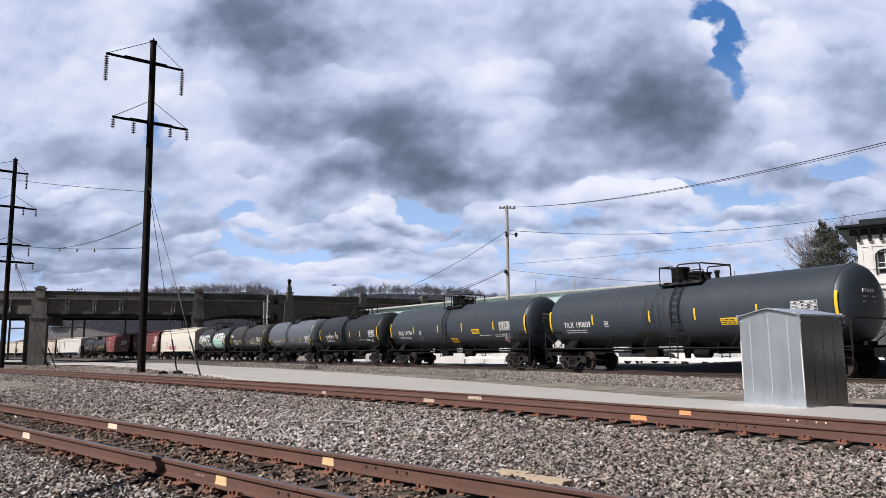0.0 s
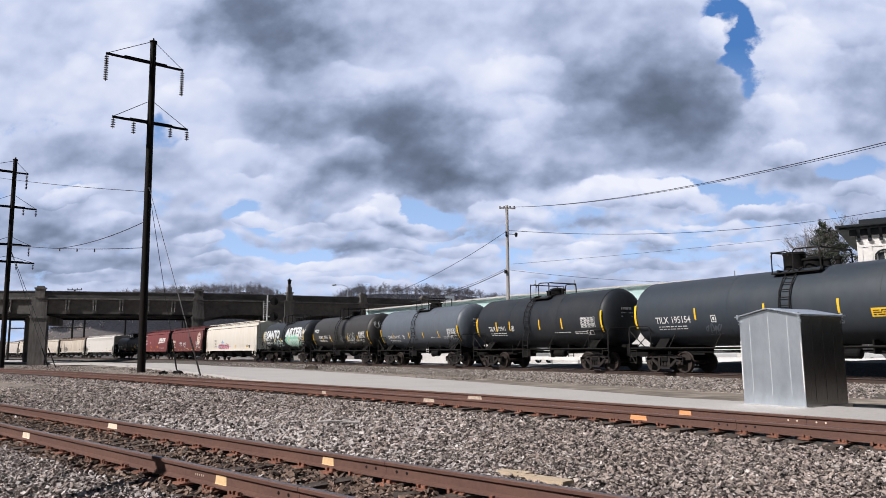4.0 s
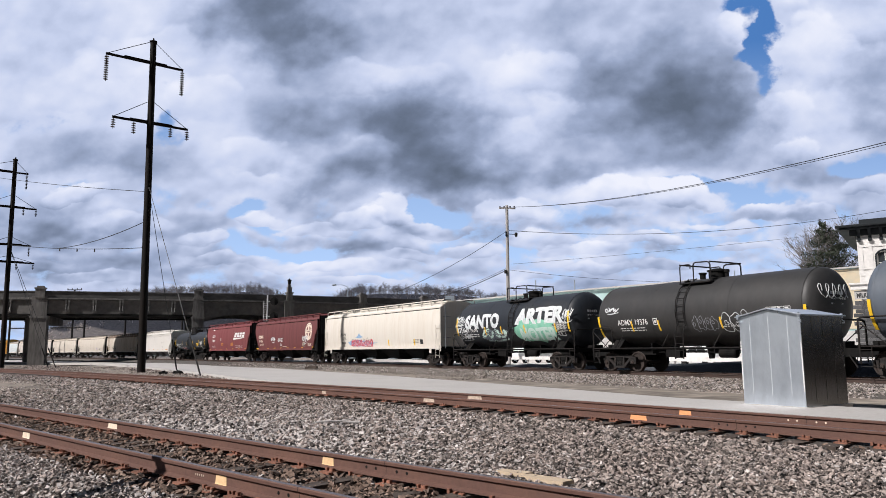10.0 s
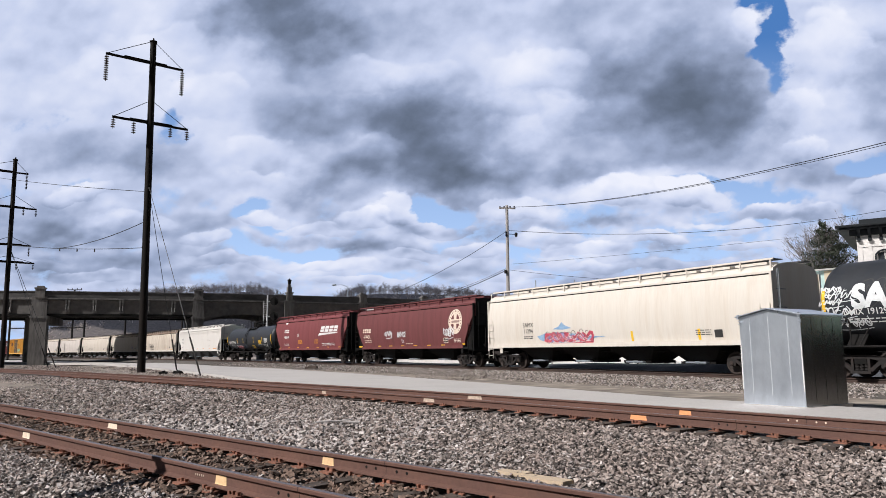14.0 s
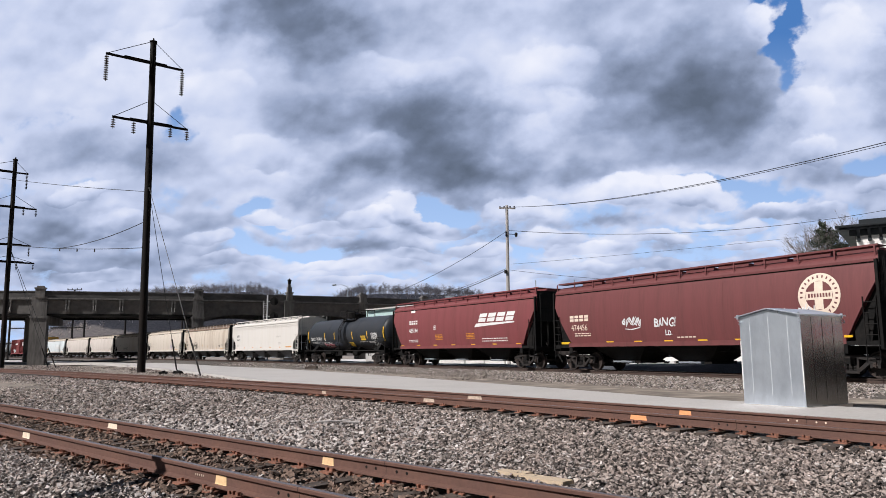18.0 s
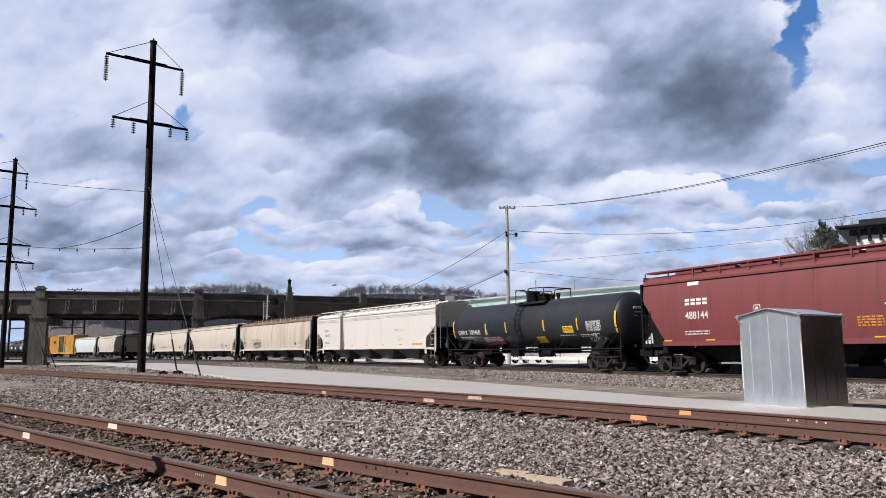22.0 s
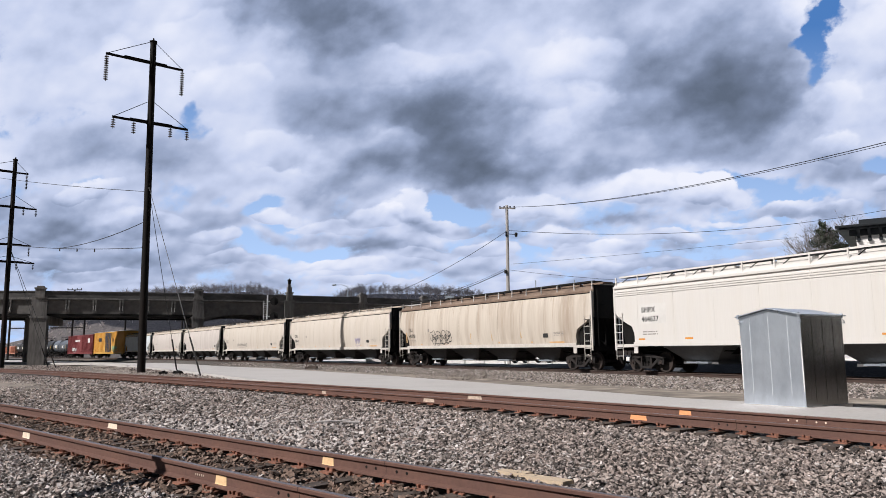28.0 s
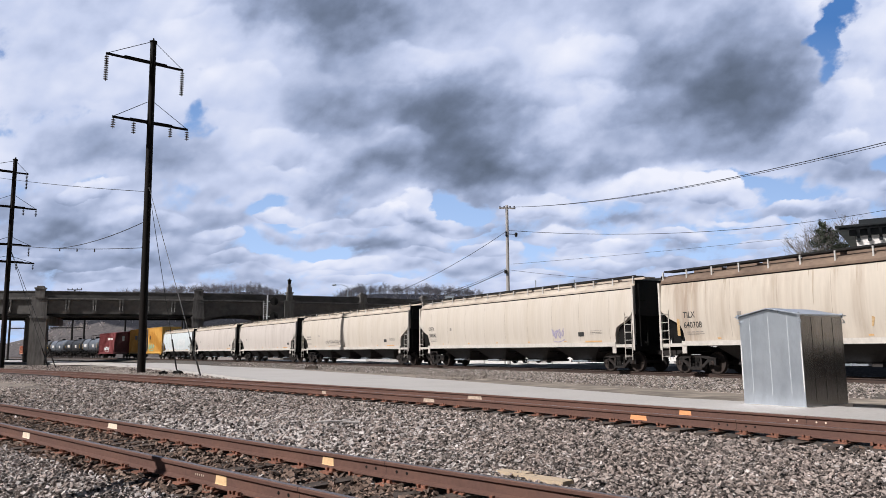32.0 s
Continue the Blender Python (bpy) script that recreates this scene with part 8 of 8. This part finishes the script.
# crumpled lumps stand in for the dark debris lying by the pole
for k, (x, y) in enumerate(((-18.9, 49.3), (-18.2, 49.9), (-17.9, 49.4))):
    bm = bmesh.new()
    r_ = random.Random(k + 2)
    bmesh.ops.create_icosphere(bm, subdivisions=2, radius=0.24)
    for v in bm.verts:
        v.co = Vector((v.co.x * 1.2 + x, v.co.y + y, -0.2 + max(-0.1, v.co.z * 0.55))) + Vector((r_.uniform(-.09, .09), r_.uniform(-.09, .09), r_.uniform(-.07, .07)))
    tagged(part("rubbish_bag", bm, M_UNDER), "crumpled lump of dark debris beside the pole", "rubbish bag")
bm = bmesh.new()
tube(bm, (-27.3, 56.5, -0.3), (-27.3, 56.5, 0.35), 0.04, n=6)
tagged(part("marker_stake", bm, M_GREYWOOD), "short grey marker stake in the dirt", "stake")

# ---- distance: wooded hill, white building, painted wall, trees, parked cars ----
M_HILL = mat("winter_hillside", (0.065, 0.054, 0.049), 0.95, vary=0.8, grain=0.9, stain=(0.07, 0.06, 0.053), amount=0.9, big=0.12, bump=0.6)
M_TWIG = mat("bare_twigs", (0.40, 0.35, 0.32), 0.95, vary=0.2, grain=1.0, island=0.4, bump=0.0)
M_DARKTWIG = mat("dark_twigs", (0.20, 0.18, 0.17), 0.95, vary=0.2, grain=1.0, bump=0.0)
M_BARK = mat("grey_bark", (0.17, 0.15, 0.135), 0.95, vary=0.25, grain=6, amount=0.5, bump=0.3)
M_NEEDLE = mat("pine_needles", (0.046, 0.054, 0.040), 0.9, spec=0.2, vary=0.3, grain=2, island=0.45, stain=(0.034, 0.036, 0.025), amount=0.5, bump=0.0)
M_BWHITE = mat("white_stucco", (0.64, 0.62, 0.60), 0.85, vary=0.10, grain=4, stain=(0.47, 0.455, 0.44), amount=0.5, big=0.6, bump=0.15)
M_CORNICE = mat("dark_cornice", (0.014, 0.017, 0.020), 0.7, spec=0.2, vary=0.15, grain=4, amount=0.4, bump=0.1)
M_GLASS = mat("dark_window_glass", (0.03, 0.035, 0.04), 0.08, vary=0.05, bump=0.0)
M_TEAL = mat("pale_teal_wall", (0.55, 0.74, 0.72), 0.75, vary=0.05, grain=3, stain=(0.66, 0.80, 0.78), amount=0.6, big=0.3, bump=0.05)
M_MGREEN = mat("mural_green", (0.30, 0.52, 0.20), 0.75, vary=0.25, grain=1.2, stain=(0.62, 0.66, 0.35), amount=0.9, big=0.6, bump=0.0)
M_MDARK = mat("mural_dark", (0.08, 0.12, 0.12), 0.75, vary=0.2, grain=2, bump=0.0)
M_MCREAM = mat("mural_cream", (0.75, 0.66, 0.50), 0.75, vary=0.1, grain=2, stain=(0.8, 0.55, 0.25), amount=0.6, big=0.5, bump=0.0)


def ridge_h(x):
    """Height of the wooded skyline at x, on the ridge 460 m away."""
    pts = [(-420, 4), (-300, 5), (-268, 7), (-240, 24), (-216, 36), (-205, 41), (-165, 43.5), (-120, 44.5), (-106, 41), (-97, 34), (-74, 33), (-64, 40), (-52, 43.5), (-20, 42.5), (20, 40), (40, 36), (90, 18), (200, 14), (600, 10)]
    return float(np.interp(x, [p[0] for p in pts], [p[1] for p in pts]))


bm = bmesh.new()
prev = None
for x in range(-420, 601, 20):
    row = []
    for y, f in ((260, 0.0), (300, 0.25), (350, 0.55), (410, 0.85), (460, 1.0), (560, 1.0)):
        row.append(bm.verts.new((x, y, -1 + f * (ridge_h(x * 460 / y) - 4.5 + 2 * noise.noise((x * 0.02, y * 0.02, 0))))))
    if prev:
        for k in range(5):
            bm.faces.new((prev[k], row[k], row[k + 1], prev[k + 1]))
    prev = row
tagged(part("ground_hill", bm, M_HILL, smooth=True), "brown wooded hillside in winter", "hill", kind="structure")


def bare_tree(bm, base, height, rnd, spread=0.35, levels=3, thick=0.02, n0=7):
    """Bare tree of thin tapering blades, for a wood seen from far."""
    def limb(a, d, ln, r, lev):
        b = a + d * ln
        tube(bm, a, b, r, r * 0.55, 3, False)
        if lev == 0:
            return
        for k in range(n0 if lev == levels else 5):
            f = rnd.uniform(0.35, 1.0)
            e = (d + Vector((rnd.gauss(0, 1), rnd.gauss(0, 1), rnd.uniform(-0.1, 0.7))) * spread * 1.6).normalized()
            limb(a.lerp(b, f), e, ln * rnd.uniform(0.38, 0.62), r * 0.5, lev - 1)
    limb(Vector(base), Vector((rnd.gauss(0, .05), rnd.gauss(0, .05), 1)).normalized(), height * 0.55, height * thick, levels)


rnd = random.Random(17)
protos = []
for k in range(5):
    bm = bmesh.new()
    bare_tree(bm, (0, 0, 0), 10.0, rnd, 0.55, 2, 0.015, 8)
    me = mesh_of("wood", bm, fix=False)
    co = np.empty(len(me.vertices) * 3, np.float32)
    me.vertices.foreach_get("co", co)
    protos.append((co.reshape(-1, 3), np.array([list(p.vertices) for p in me.polygons])))
    bpy.data.meshes.remove(me)
vs, fs, base = [], [], 0
for k in range(1900):
    x = rnd.uniform(-330, 110)
    y = rnd.choice((340, 385, 425, 445, 455, 460, 463, 466)) + rnd.uniform(-15, 10)
    f = float(np.interp(y, [260, 300, 350, 410, 460, 560], [0, 0.25, 0.55, 0.85, 1, 1]))
    z = -1 + f * (ridge_h(x * 460 / y) - 4.5) - 1.9 + 1.2 * noise.noise((x * 0.05, y * 0.05, 4.0)) + rnd.uniform(-1.0, 0.6)
    co, fa = protos[k % 5]
    a, s = rnd.uniform(0, 6.28), rnd.uniform(0.75, 1.05)
    r = np.array([[math.cos(a), -math.sin(a), 0], [math.sin(a), math.cos(a), 0], [0, 0, 1]])
    vs.append(co @ r.T * s + np.array([x, y, z]))
    fs.append(fa + base)
    base += len(co)
me = bpy.data.meshes.new("wood")
me.from_pydata(np.concatenate(vs).tolist(), [], np.concatenate(fs).tolist())
me.materials.append(M_TWIG)
tagged(part("wood", me, None), "bare winter trees covering the hill", "trees", kind="stuff")

# near trees behind the white building: a pine and a bare tree
rnd = random.Random(5)
pine = thing("pine_tree", "dark green pine beside the white building", "tree", at=pose(52.4, 98.0, -0.3))
bm = bmesh.new()
tube(bm, (0, 0, 0), (0.3, 0, 18.6), 0.32, 0.06, 10)
for k in range(12):
    z = rnd.uniform(6.5, 17)
    a = rnd.uniform(0, 6.28)
    ln = (18.2 - z) * 0.33 + 0.7
    tube(bm, (0.3 * z / 17, 0, z), (0.3 * z / 17 + ln * math.cos(a), ln * math.sin(a), z + ln * 0.2), 0.06, 0.02, 4)
part("trunk", bm, M_BARK, pine)
boughs = []
for k in range(70):
    z = 6.0 + 12.0 * (k / 70) + rnd.uniform(-0.3, 0.3)
    rad = min(4.4, (19.0 - z) * 0.60 + 0.3) * rnd.uniform(0.6, 1.1)
    boughs.append((z, rnd.uniform(0, 6.28), rad))
vs, fs = [], []
for k in range(6500):
    z, a0, rad = rnd.choice(boughs)
    q0 = rad * math.sqrt(rnd.uniform(0.05, 1.0))
    a0 += rnd.gauss(0, 0.26)
    c = Vector((0.3 * z / 17 + q0 * math.cos(a0), q0 * math.sin(a0), z + q0 * 0.16 + rnd.gauss(0, 0.22)))
    d = Vector((rnd.gauss(0, 1), rnd.gauss(0, 1), rnd.gauss(0.5, 0.7))).normalized() * 0.30
    e = Vector((rnd.gauss(0, 1), rnd.gauss(0, 1), rnd.gauss(0, 1))).normalized() * 0.07
    i = len(vs)
    vs += [c - d - e * 0.2, c + e, c + d, c - e]
    fs.append((i, i + 1, i + 2, i + 3))
me = bpy.data.meshes.new("crown")
me.from_pydata([tuple(v) for v in vs], [], fs)
me.materials.append(M_NEEDLE)
part("crown", me, None, pine)
for tx, ty, ht, sd in ((54.2, 99.0, 18.4, 3), (55.2, 100.0, 19.6, 8), (55.4, 101.0, 20.2, 21), (53.0, 101.5, 19.8, 33), (74.0, 100.0, 20.0, 9)):
    t = thing("bare_tree", "bare leafless tree behind the white building", "tree", at=pose(tx, ty, -0.3))
    bm = bmesh.new()
    bare_tree(bm, (0, 0, 0), ht, random.Random(sd), 0.31, 4, 0.010, 13)
    part("crown", bm, M_DARKTWIG, t)
for tx, ty, ht, sd in ((-1.0, 200.0, 20.0, 13), (10.0, 190.0, 17.0, 14), (20.0, 180.0, 17.0, 15), (5.0, 210.0, 20.0, 16)):
    t = thing("bare_tree", "bare leafless tree beyond the lot", "tree", at=pose(tx, ty, -0.8))
    bm = bmesh.new()
    bare_tree(bm, (0, 0, 0), ht, random.Random(sd), 0.48, 3, 0.016, 9)
    part("crown", bm, M_TWIG, t)

# white building with a bracketed cornice
bld = thing("white_building", "white stuccoed building with dark bracketed cornice", "building", at=pose(28.66, 49.5, 0.342, 0, 0, -34.0) @ Matrix.Scale(0.66, 4))
bm = bmesh.new()
BW, BD, BH = 24.0, 18.0, 12.9
WX = [(1.72, 3.1), (5.6, 7.0), (9.6, 11.0)]
px = 0.0
for a, b in WX + [(BW, BW)]:
    box(bm, px, a, 0, 0.5, -0.7, BH)
    if a < BW:
        for z0, z1 in ((-0.7, 8.6), (11.0, BH)):
            box(bm, a, b, 0, 0.5, z0, z1)
    px = b
bmesh.ops.remove_doubles(bm, verts=bm.verts[:], dist=0.001)
part("front_wall", bm, M_BWHITE, bld)
for name, x0, x1, y0, y1 in (("rear_wall", 0, BW, BD - 0.5, BD), ("side_wall", 0, 0.5, 0.5, BD - 0.5), ("side_wall", BW - 0.5, BW, 0.5, BD - 0.5)):
    bm = bmesh.new()
    box(bm, x0, x1, y0, y1, -0.7, BH)
    part(name, bm, M_BWHITE, bld)
for x in (0.06, 0.95):
    bm = bmesh.new()
    box(bm, x, x + 0.42, -0.07, 0.0, 8.55, BH - 0.6)
    part("pilaster", bm, M_BWHITE, bld)
bm = bmesh.new()
box(bm, 0, BW, -0.09, 0.0, BH - 1.35, BH - 1.15)
box(bm, 0, BW, -0.12, 0.0, 9.2, 9.36)
part("string_course", bm, M_BWHITE, bld)
bm = bmesh.new()                 # shop front: white ledge, fascia sign and dark ashlar below
box(bm, -0.9, BW, -0.55, 0.0, 7.1, 7.7)
box(bm, -1.0, BW, -0.75, 0.0, 7.6, 7.8)
part("shop_ledge", bm, M_BWHITE, bld, bevel=0.04)
M_SIGN = mat("grey_fascia_board", (0.40, 0.39, 0.38), 0.7, vary=0.1, grain=5, amount=0.4, bump=0.05)
bm = bmesh.new()
box(bm, -0.6, 3.2, -0.30, -0.22, 6.12, 7.0)
board = part("sign_board", bm, M_SIGN, bld, "pale fascia board with dark capitals")
bm = bmesh.new()
me = text_mesh("MILKSHAKES", 0.72, 0.0, 0.03)
bm.from_mesh(me)
bpy.data.meshes.remove(me)
bm.transform(Matrix.Translation((-0.42, -0.312, 6.30)) @ Matrix.Rotation(radians(90), 4, "X") @ Matrix.Diagonal((0.60, 0.92, 1.0, 1.0)))
part("lettering", mesh_of("lettering", bm, fix=False), M_DARKLET, board, "dark block capitals")
M_ASHLAR = mat("dark_ashlar", (0.075, 0.074, 0.076), 0.9, vary=0.2, grain=6, stain=(0.04, 0.039, 0.04), amount=0.6, big=1.5, bump=0.3, obj=0.25)
bm = bmesh.new()
box(bm, -0.42, 0.42, -0.10, 0.0, -0.20, 0.20)
bmesh.ops.bevel(bm, geom=bm.edges[:], offset=0.025, segments=1)
ASHLAR = mesh_of("stone_block", bm)
ASHLAR.materials.append(M_ASHLAR)
for j in range(15):
    for k in range(7):
        part("stone_block", ASHLAR, None, bld, at=pose(-0.42 + 0.87 * k + (0.0 if j % 2 else 0.22), 0.0, -0.2 + 0.425 * j))
bm = bmesh.new()
box(bm, -0.6, BW + 0.35, -0.35, BD + 0.35, BH - 0.15, BH + 0.5)
box(bm, -1.5, BW + 0.9, -0.95, BD + 0.9, BH + 0.5, BH + 0.72)
box(bm, -1.8, BW + 1.25, -1.3, BD + 1.2, BH + 0.72, BH + 0.95)
part("cornice", bm, M_CORNICE, bld, "dark projecting cornice", bevel=0.05)
bm = bmesh.new()
slab(bm, [(0.3, 0.2, BH + 1.0), (BW, 0.2, BH + 1.0), (BW, 0.8, BH + 1.7), (0.3, 0.8, BH + 1.7)], (0, 0, 0), (0, BD - 1, 0))
part("roof", bm, M_CORNICE, bld)
for k in range(24):
    x = 0.1 + k * 1.0
    bm = bmesh.new()
    slab(bm, [(x, -0.02, BH - 0.55), (x, -0.85, BH + 0.5), (x, -0.02, BH + 0.5)], (0, 0, 0), (0.28, 0, 0))
    box(bm, x - 0.02, x + 0.30, -0.42, 0.0, BH - 0.75, BH - 0.45)
    part("bracket", bm, M_CORNICE, bld)
for (a, b) in WX:
    for z0, z1 in ((8.6, 11.0),):
        w_ = part("window", mesh_of("window", (lambda q: (box(q, a + 0.02, b - 0.02, 0.22, 0.27, z0 + 0.02, z1 - 0.02), q)[1])(bmesh.new())), M_GLASS, bld)
        bm = bmesh.new()
        for x in (a, (a + b) / 2 - 0.03, b - 0.09):
            box(bm, x, x + 0.09, 0.12, 0.24, z0, z1)
        for z in (z0, (z0 + z1) / 2, z1 - 0.09):
            box(bm, a, b, 0.13, 0.23, z, z + 0.08)
        part("window_frame", bm, M_BWHITE, w_)
        bm = bmesh.new()
        cx, rr = (a + b) / 2, (b - a) / 2 + 0.12
        arc = [(cx + rr * math.cos(t), -0.06, z1 - 0.55 + 0.85 * rr * math.sin(t)) for t in np.linspace(0, math.pi, 11)]
        for p, q in zip(arc[:-1], arc[1:]):
            beam(bm, p, q, 0.14, 0.16)
        for sx in (-1, 1):
            beam(bm, (cx + sx * rr, -0.06, z0), (cx + sx * rr, -0.06, z1 - 0.55), 0.14, 0.16)
        part("window_hood", bm, M_CORNICE, w_, "dark arched hood mould")

# long low hall with a painted wall
hall = thing("painted_hall", "long low hall with a teal and green mural wall", "building")
HP = [(-7.9, 73.8), (8.0, 70.6), (42.0, 66.5)]
HZ = [5.2, 6.4, 8.7]
bm = bmesh.new()
for k in range(2):
    (ax, ay), (bx, by) = HP[k], HP[k + 1]
    slab(bm, [(ax, ay, -0.4), (bx, by, -0.4), (bx, by, HZ[k + 1]), (ax, ay, HZ[k])], (0, 0, 0), (0.6, 16.0, 0))
part("wall", bm, M_TEAL, hall)
bm = bmesh.new()
for k in range(2):
    (ax, ay), (bx, by) = HP[k], HP[k + 1]
    slab(bm, [(ax, ay - 0.25, HZ[k]), (bx, by - 0.25, HZ[k + 1]), (bx, by - 0.25, HZ[k + 1] + 0.14), (ax, ay - 0.25, HZ[k] + 0.14)], (0, 0, 0), (0.6, 16.5, 0))
part("roof", bm, M_BWHITE, hall)
# white band added low on the wall, painted for glare off the lot
for k in range(2):
    (ax, ay), (bx, by) = HP[k], HP[k + 1]
    bm = bmesh.new()
    slab(bm, [(ax, ay - 0.15, -0.4), (bx, by - 0.15, -0.4), (bx, by - 0.15, 2.6), (ax, ay - 0.15, 2.6)], (0, 0, 0), (0, 0.12, 0))
    part("lot_glare_band", bm, M_BWHITE, hall)
rnd = random.Random(23)
for k in range(26):
    f0 = rnd.uniform(0.0, 0.95)
    a = Vector((8.0, 70.6, 0)).lerp(Vector((42.0, 66.5, 0)), f0)
    tz = 6.4 + (8.7 - 6.4) * f0
    d = Vector((34.0, -4.1, 0)).normalized()
    n_ = rnd.randint(6, 9)
    cz = rnd.uniform(1.5, tz - 0.9)
    pts = [a + d * (rnd.uniform(0.6, 1.5) * math.cos(t)) + Vector((0, -0.02 - 0.002 * k, cz + min(rnd.uniform(0.4, 1.0), tz - cz - 0.15) * math.sin(t))) for t in np.linspace(0, 6.28, n_ + 1)[:-1]]
    bm = bmesh.new()
    bm.faces.new([bm.verts.new(p) for p in pts])
    part("mural_patch", bm, (M_MGREEN, M_MGREEN, M_MDARK, M_MCREAM)[k % 4], hall)
bm = bmesh.new()
bm.faces.new([bm.verts.new((35.6, 67.20, z) if k in (0, 3) else (39.6, 66.72, z)) for k, z in enumerate((2.8, 2.8, 8.45, 8.2))])
part("mural_patch", bm, M_MCREAM, hall, "cream painted end panel")
bm = bmesh.new()
for x in (9.5, 13.5, 30.0):
    tube(bm, (x, 74, 6), (x, 74, 8.2 + (0.8 if x > 20 else 0)), 0.06)
for x, w_ in ((0.2, 0.9), (27.5, 2.4)):
    box(bm, x, x + w_, 73, 74.5, 5.5, 6.6 if x < 5 else 8.1)
part("roof_vent", bm, M_GALV, hall)


# parked cars in the lot
def parked_car(label, m, paint):
    t = thing("parked_car", label, "car", "cars parked in the lot", at=m)
    bm = bmesh.new()
    prof = [(-2.2, 0.35), (2.2, 0.35), (2.25, 0.62), (2.1, 0.82), (1.15, 0.95), (0.45, 1.42), (-1.1, 1.46), (-1.9, 1.02), (-2.22, 0.95)]
    slab(bm, [(x, -0.88, z) for x, z in prof], (0, 0, 0), (0, 1.76, 0))
    part("body", bm, paint, t, bevel=0.06)
    bm = bmesh.new()
    for y in (-0.885, 0.865):
        slab(bm, [(0.95, y, 0.98), (0.38, y, 1.36), (-0.3, y, 1.39), (-0.3, y, 0.98)], (0, 0, 0), (0, 0.02, 0))
        slab(bm, [(-0.38, y, 0.98), (-0.38, y, 1.39), (-1.05, y, 1.39), (-1.6, y, 1.04)], (0, 0, 0), (0, 0.02, 0))
    part("side_window", bm, M_GLASS, t)
    for x in (-1.35, 1.35):
        for y in (-0.82, 0.82):
            bm = bmesh.new()
            lathe(bm, [(-0.11, 0.2), (-0.11, 0.30), (-0.09, 0.33), (0.09, 0.33), (0.11, 0.30), (0.11, 0.2)], "y", (x, y, 0.33), 20)
            w = part("wheel", bm, M_UNDER, t)
            bm = bmesh.new()
            for k in range(5):
                a = k * 1.2566
                beam(bm, (x, y - 0.115, 0.33), (x + 0.2 * math.cos(a), y - 0.115, 0.33 + 0.2 * math.sin(a)), 0.07, 0.05)
            part("rim", bm, M_GALV, w)
    return t


M_CARW = mat("white_car_paint", (0.78, 0.78, 0.78), 0.25, vary=0.02, bump=0.0, amount=0.1)
M_CARS = mat("silver_car_paint", (0.45, 0.46, 0.48), 0.3, 0.4, vary=0.02, bump=0.0, amount=0.1)
M_CARD = mat("dark_car_paint", (0.03, 0.035, 0.045), 0.25, vary=0.02, bump=0.0, amount=0.1)
for s, off, rz, paint, lab in ((3.0, -13.5, 100, M_CARW, "white parked car on the pale lot"), (-5.0, -15.0, 8, M_CARW, "white parked car on the pale lot"), (-12.0, -18, 14, M_CARS, "silver parked car on the pale lot"), (14.0, -20, 20, M_CARD, "dark parked car on the pale lot"), (24.0, -16.0, 30, M_CARW, "white parked car on the pale lot")):
    x, y, _ = on(TRAIN, s, off)
    parked_car(lab, pose(x, y, -0.1, 0, 0, rz), paint)
# low guard rail along the lot
gr = thing("guard_rail", "low pale guard rail along the lot", "guard rail")
for k in range(20):
    x, y, h_ = on(TRAIN, -30 + 3 * k, -10.5)
    bm = bmesh.new()
    box(bm, x - 0.06, x + 0.06, y - 0.06, y + 0.06, -0.2, 0.62)
    part("post", bm, M_GREYWOOD, gr)
for k in range(19):
    bm = bmesh.new()
    a, b = on(TRAIN, -30 + 3 * k, -10.4), on(TRAIN, -27 + 3 * k, -10.4)
    beam(bm, (a[0], a[1], 0.48), (b[0], b[1], 0.48), 0.05, 0.26)
    part("rail_beam", bm, M_BWHITE, gr)


# ---- ties, plates and joints: the many small pieces last ----
lay(TRACKS["near_track"], NEAR, 0.0, -9.5, 18, True)
lay(TRACKS["middle_track"], MID, 0.0, -13, 34, True)
lay(TRACKS["train_track"], TRAIN, T_TOP, -24, 60, False)
joint(TRACKS["near_track"], NEAR, nearest(NEAR, (-1.33, 6.64)), 0.7535, 0.0, M_UNDER)
joint(TRACKS["near_track"], NEAR, nearest(NEAR, (-0.72, 8.05)), -0.7535, 0.0, M_UNDER)
joint(TRACKS["middle_track"], MID, nearest(MID, (5.35, 12.7)), 0.7535, 0.0, M_UNDER)
# pale discs here: the daylight through the holes is painted on
joint(TRACKS["middle_track"], MID, nearest(MID, (6.3, 12.9)), -0.7535, 0.0, M_WPAINT)

motions()
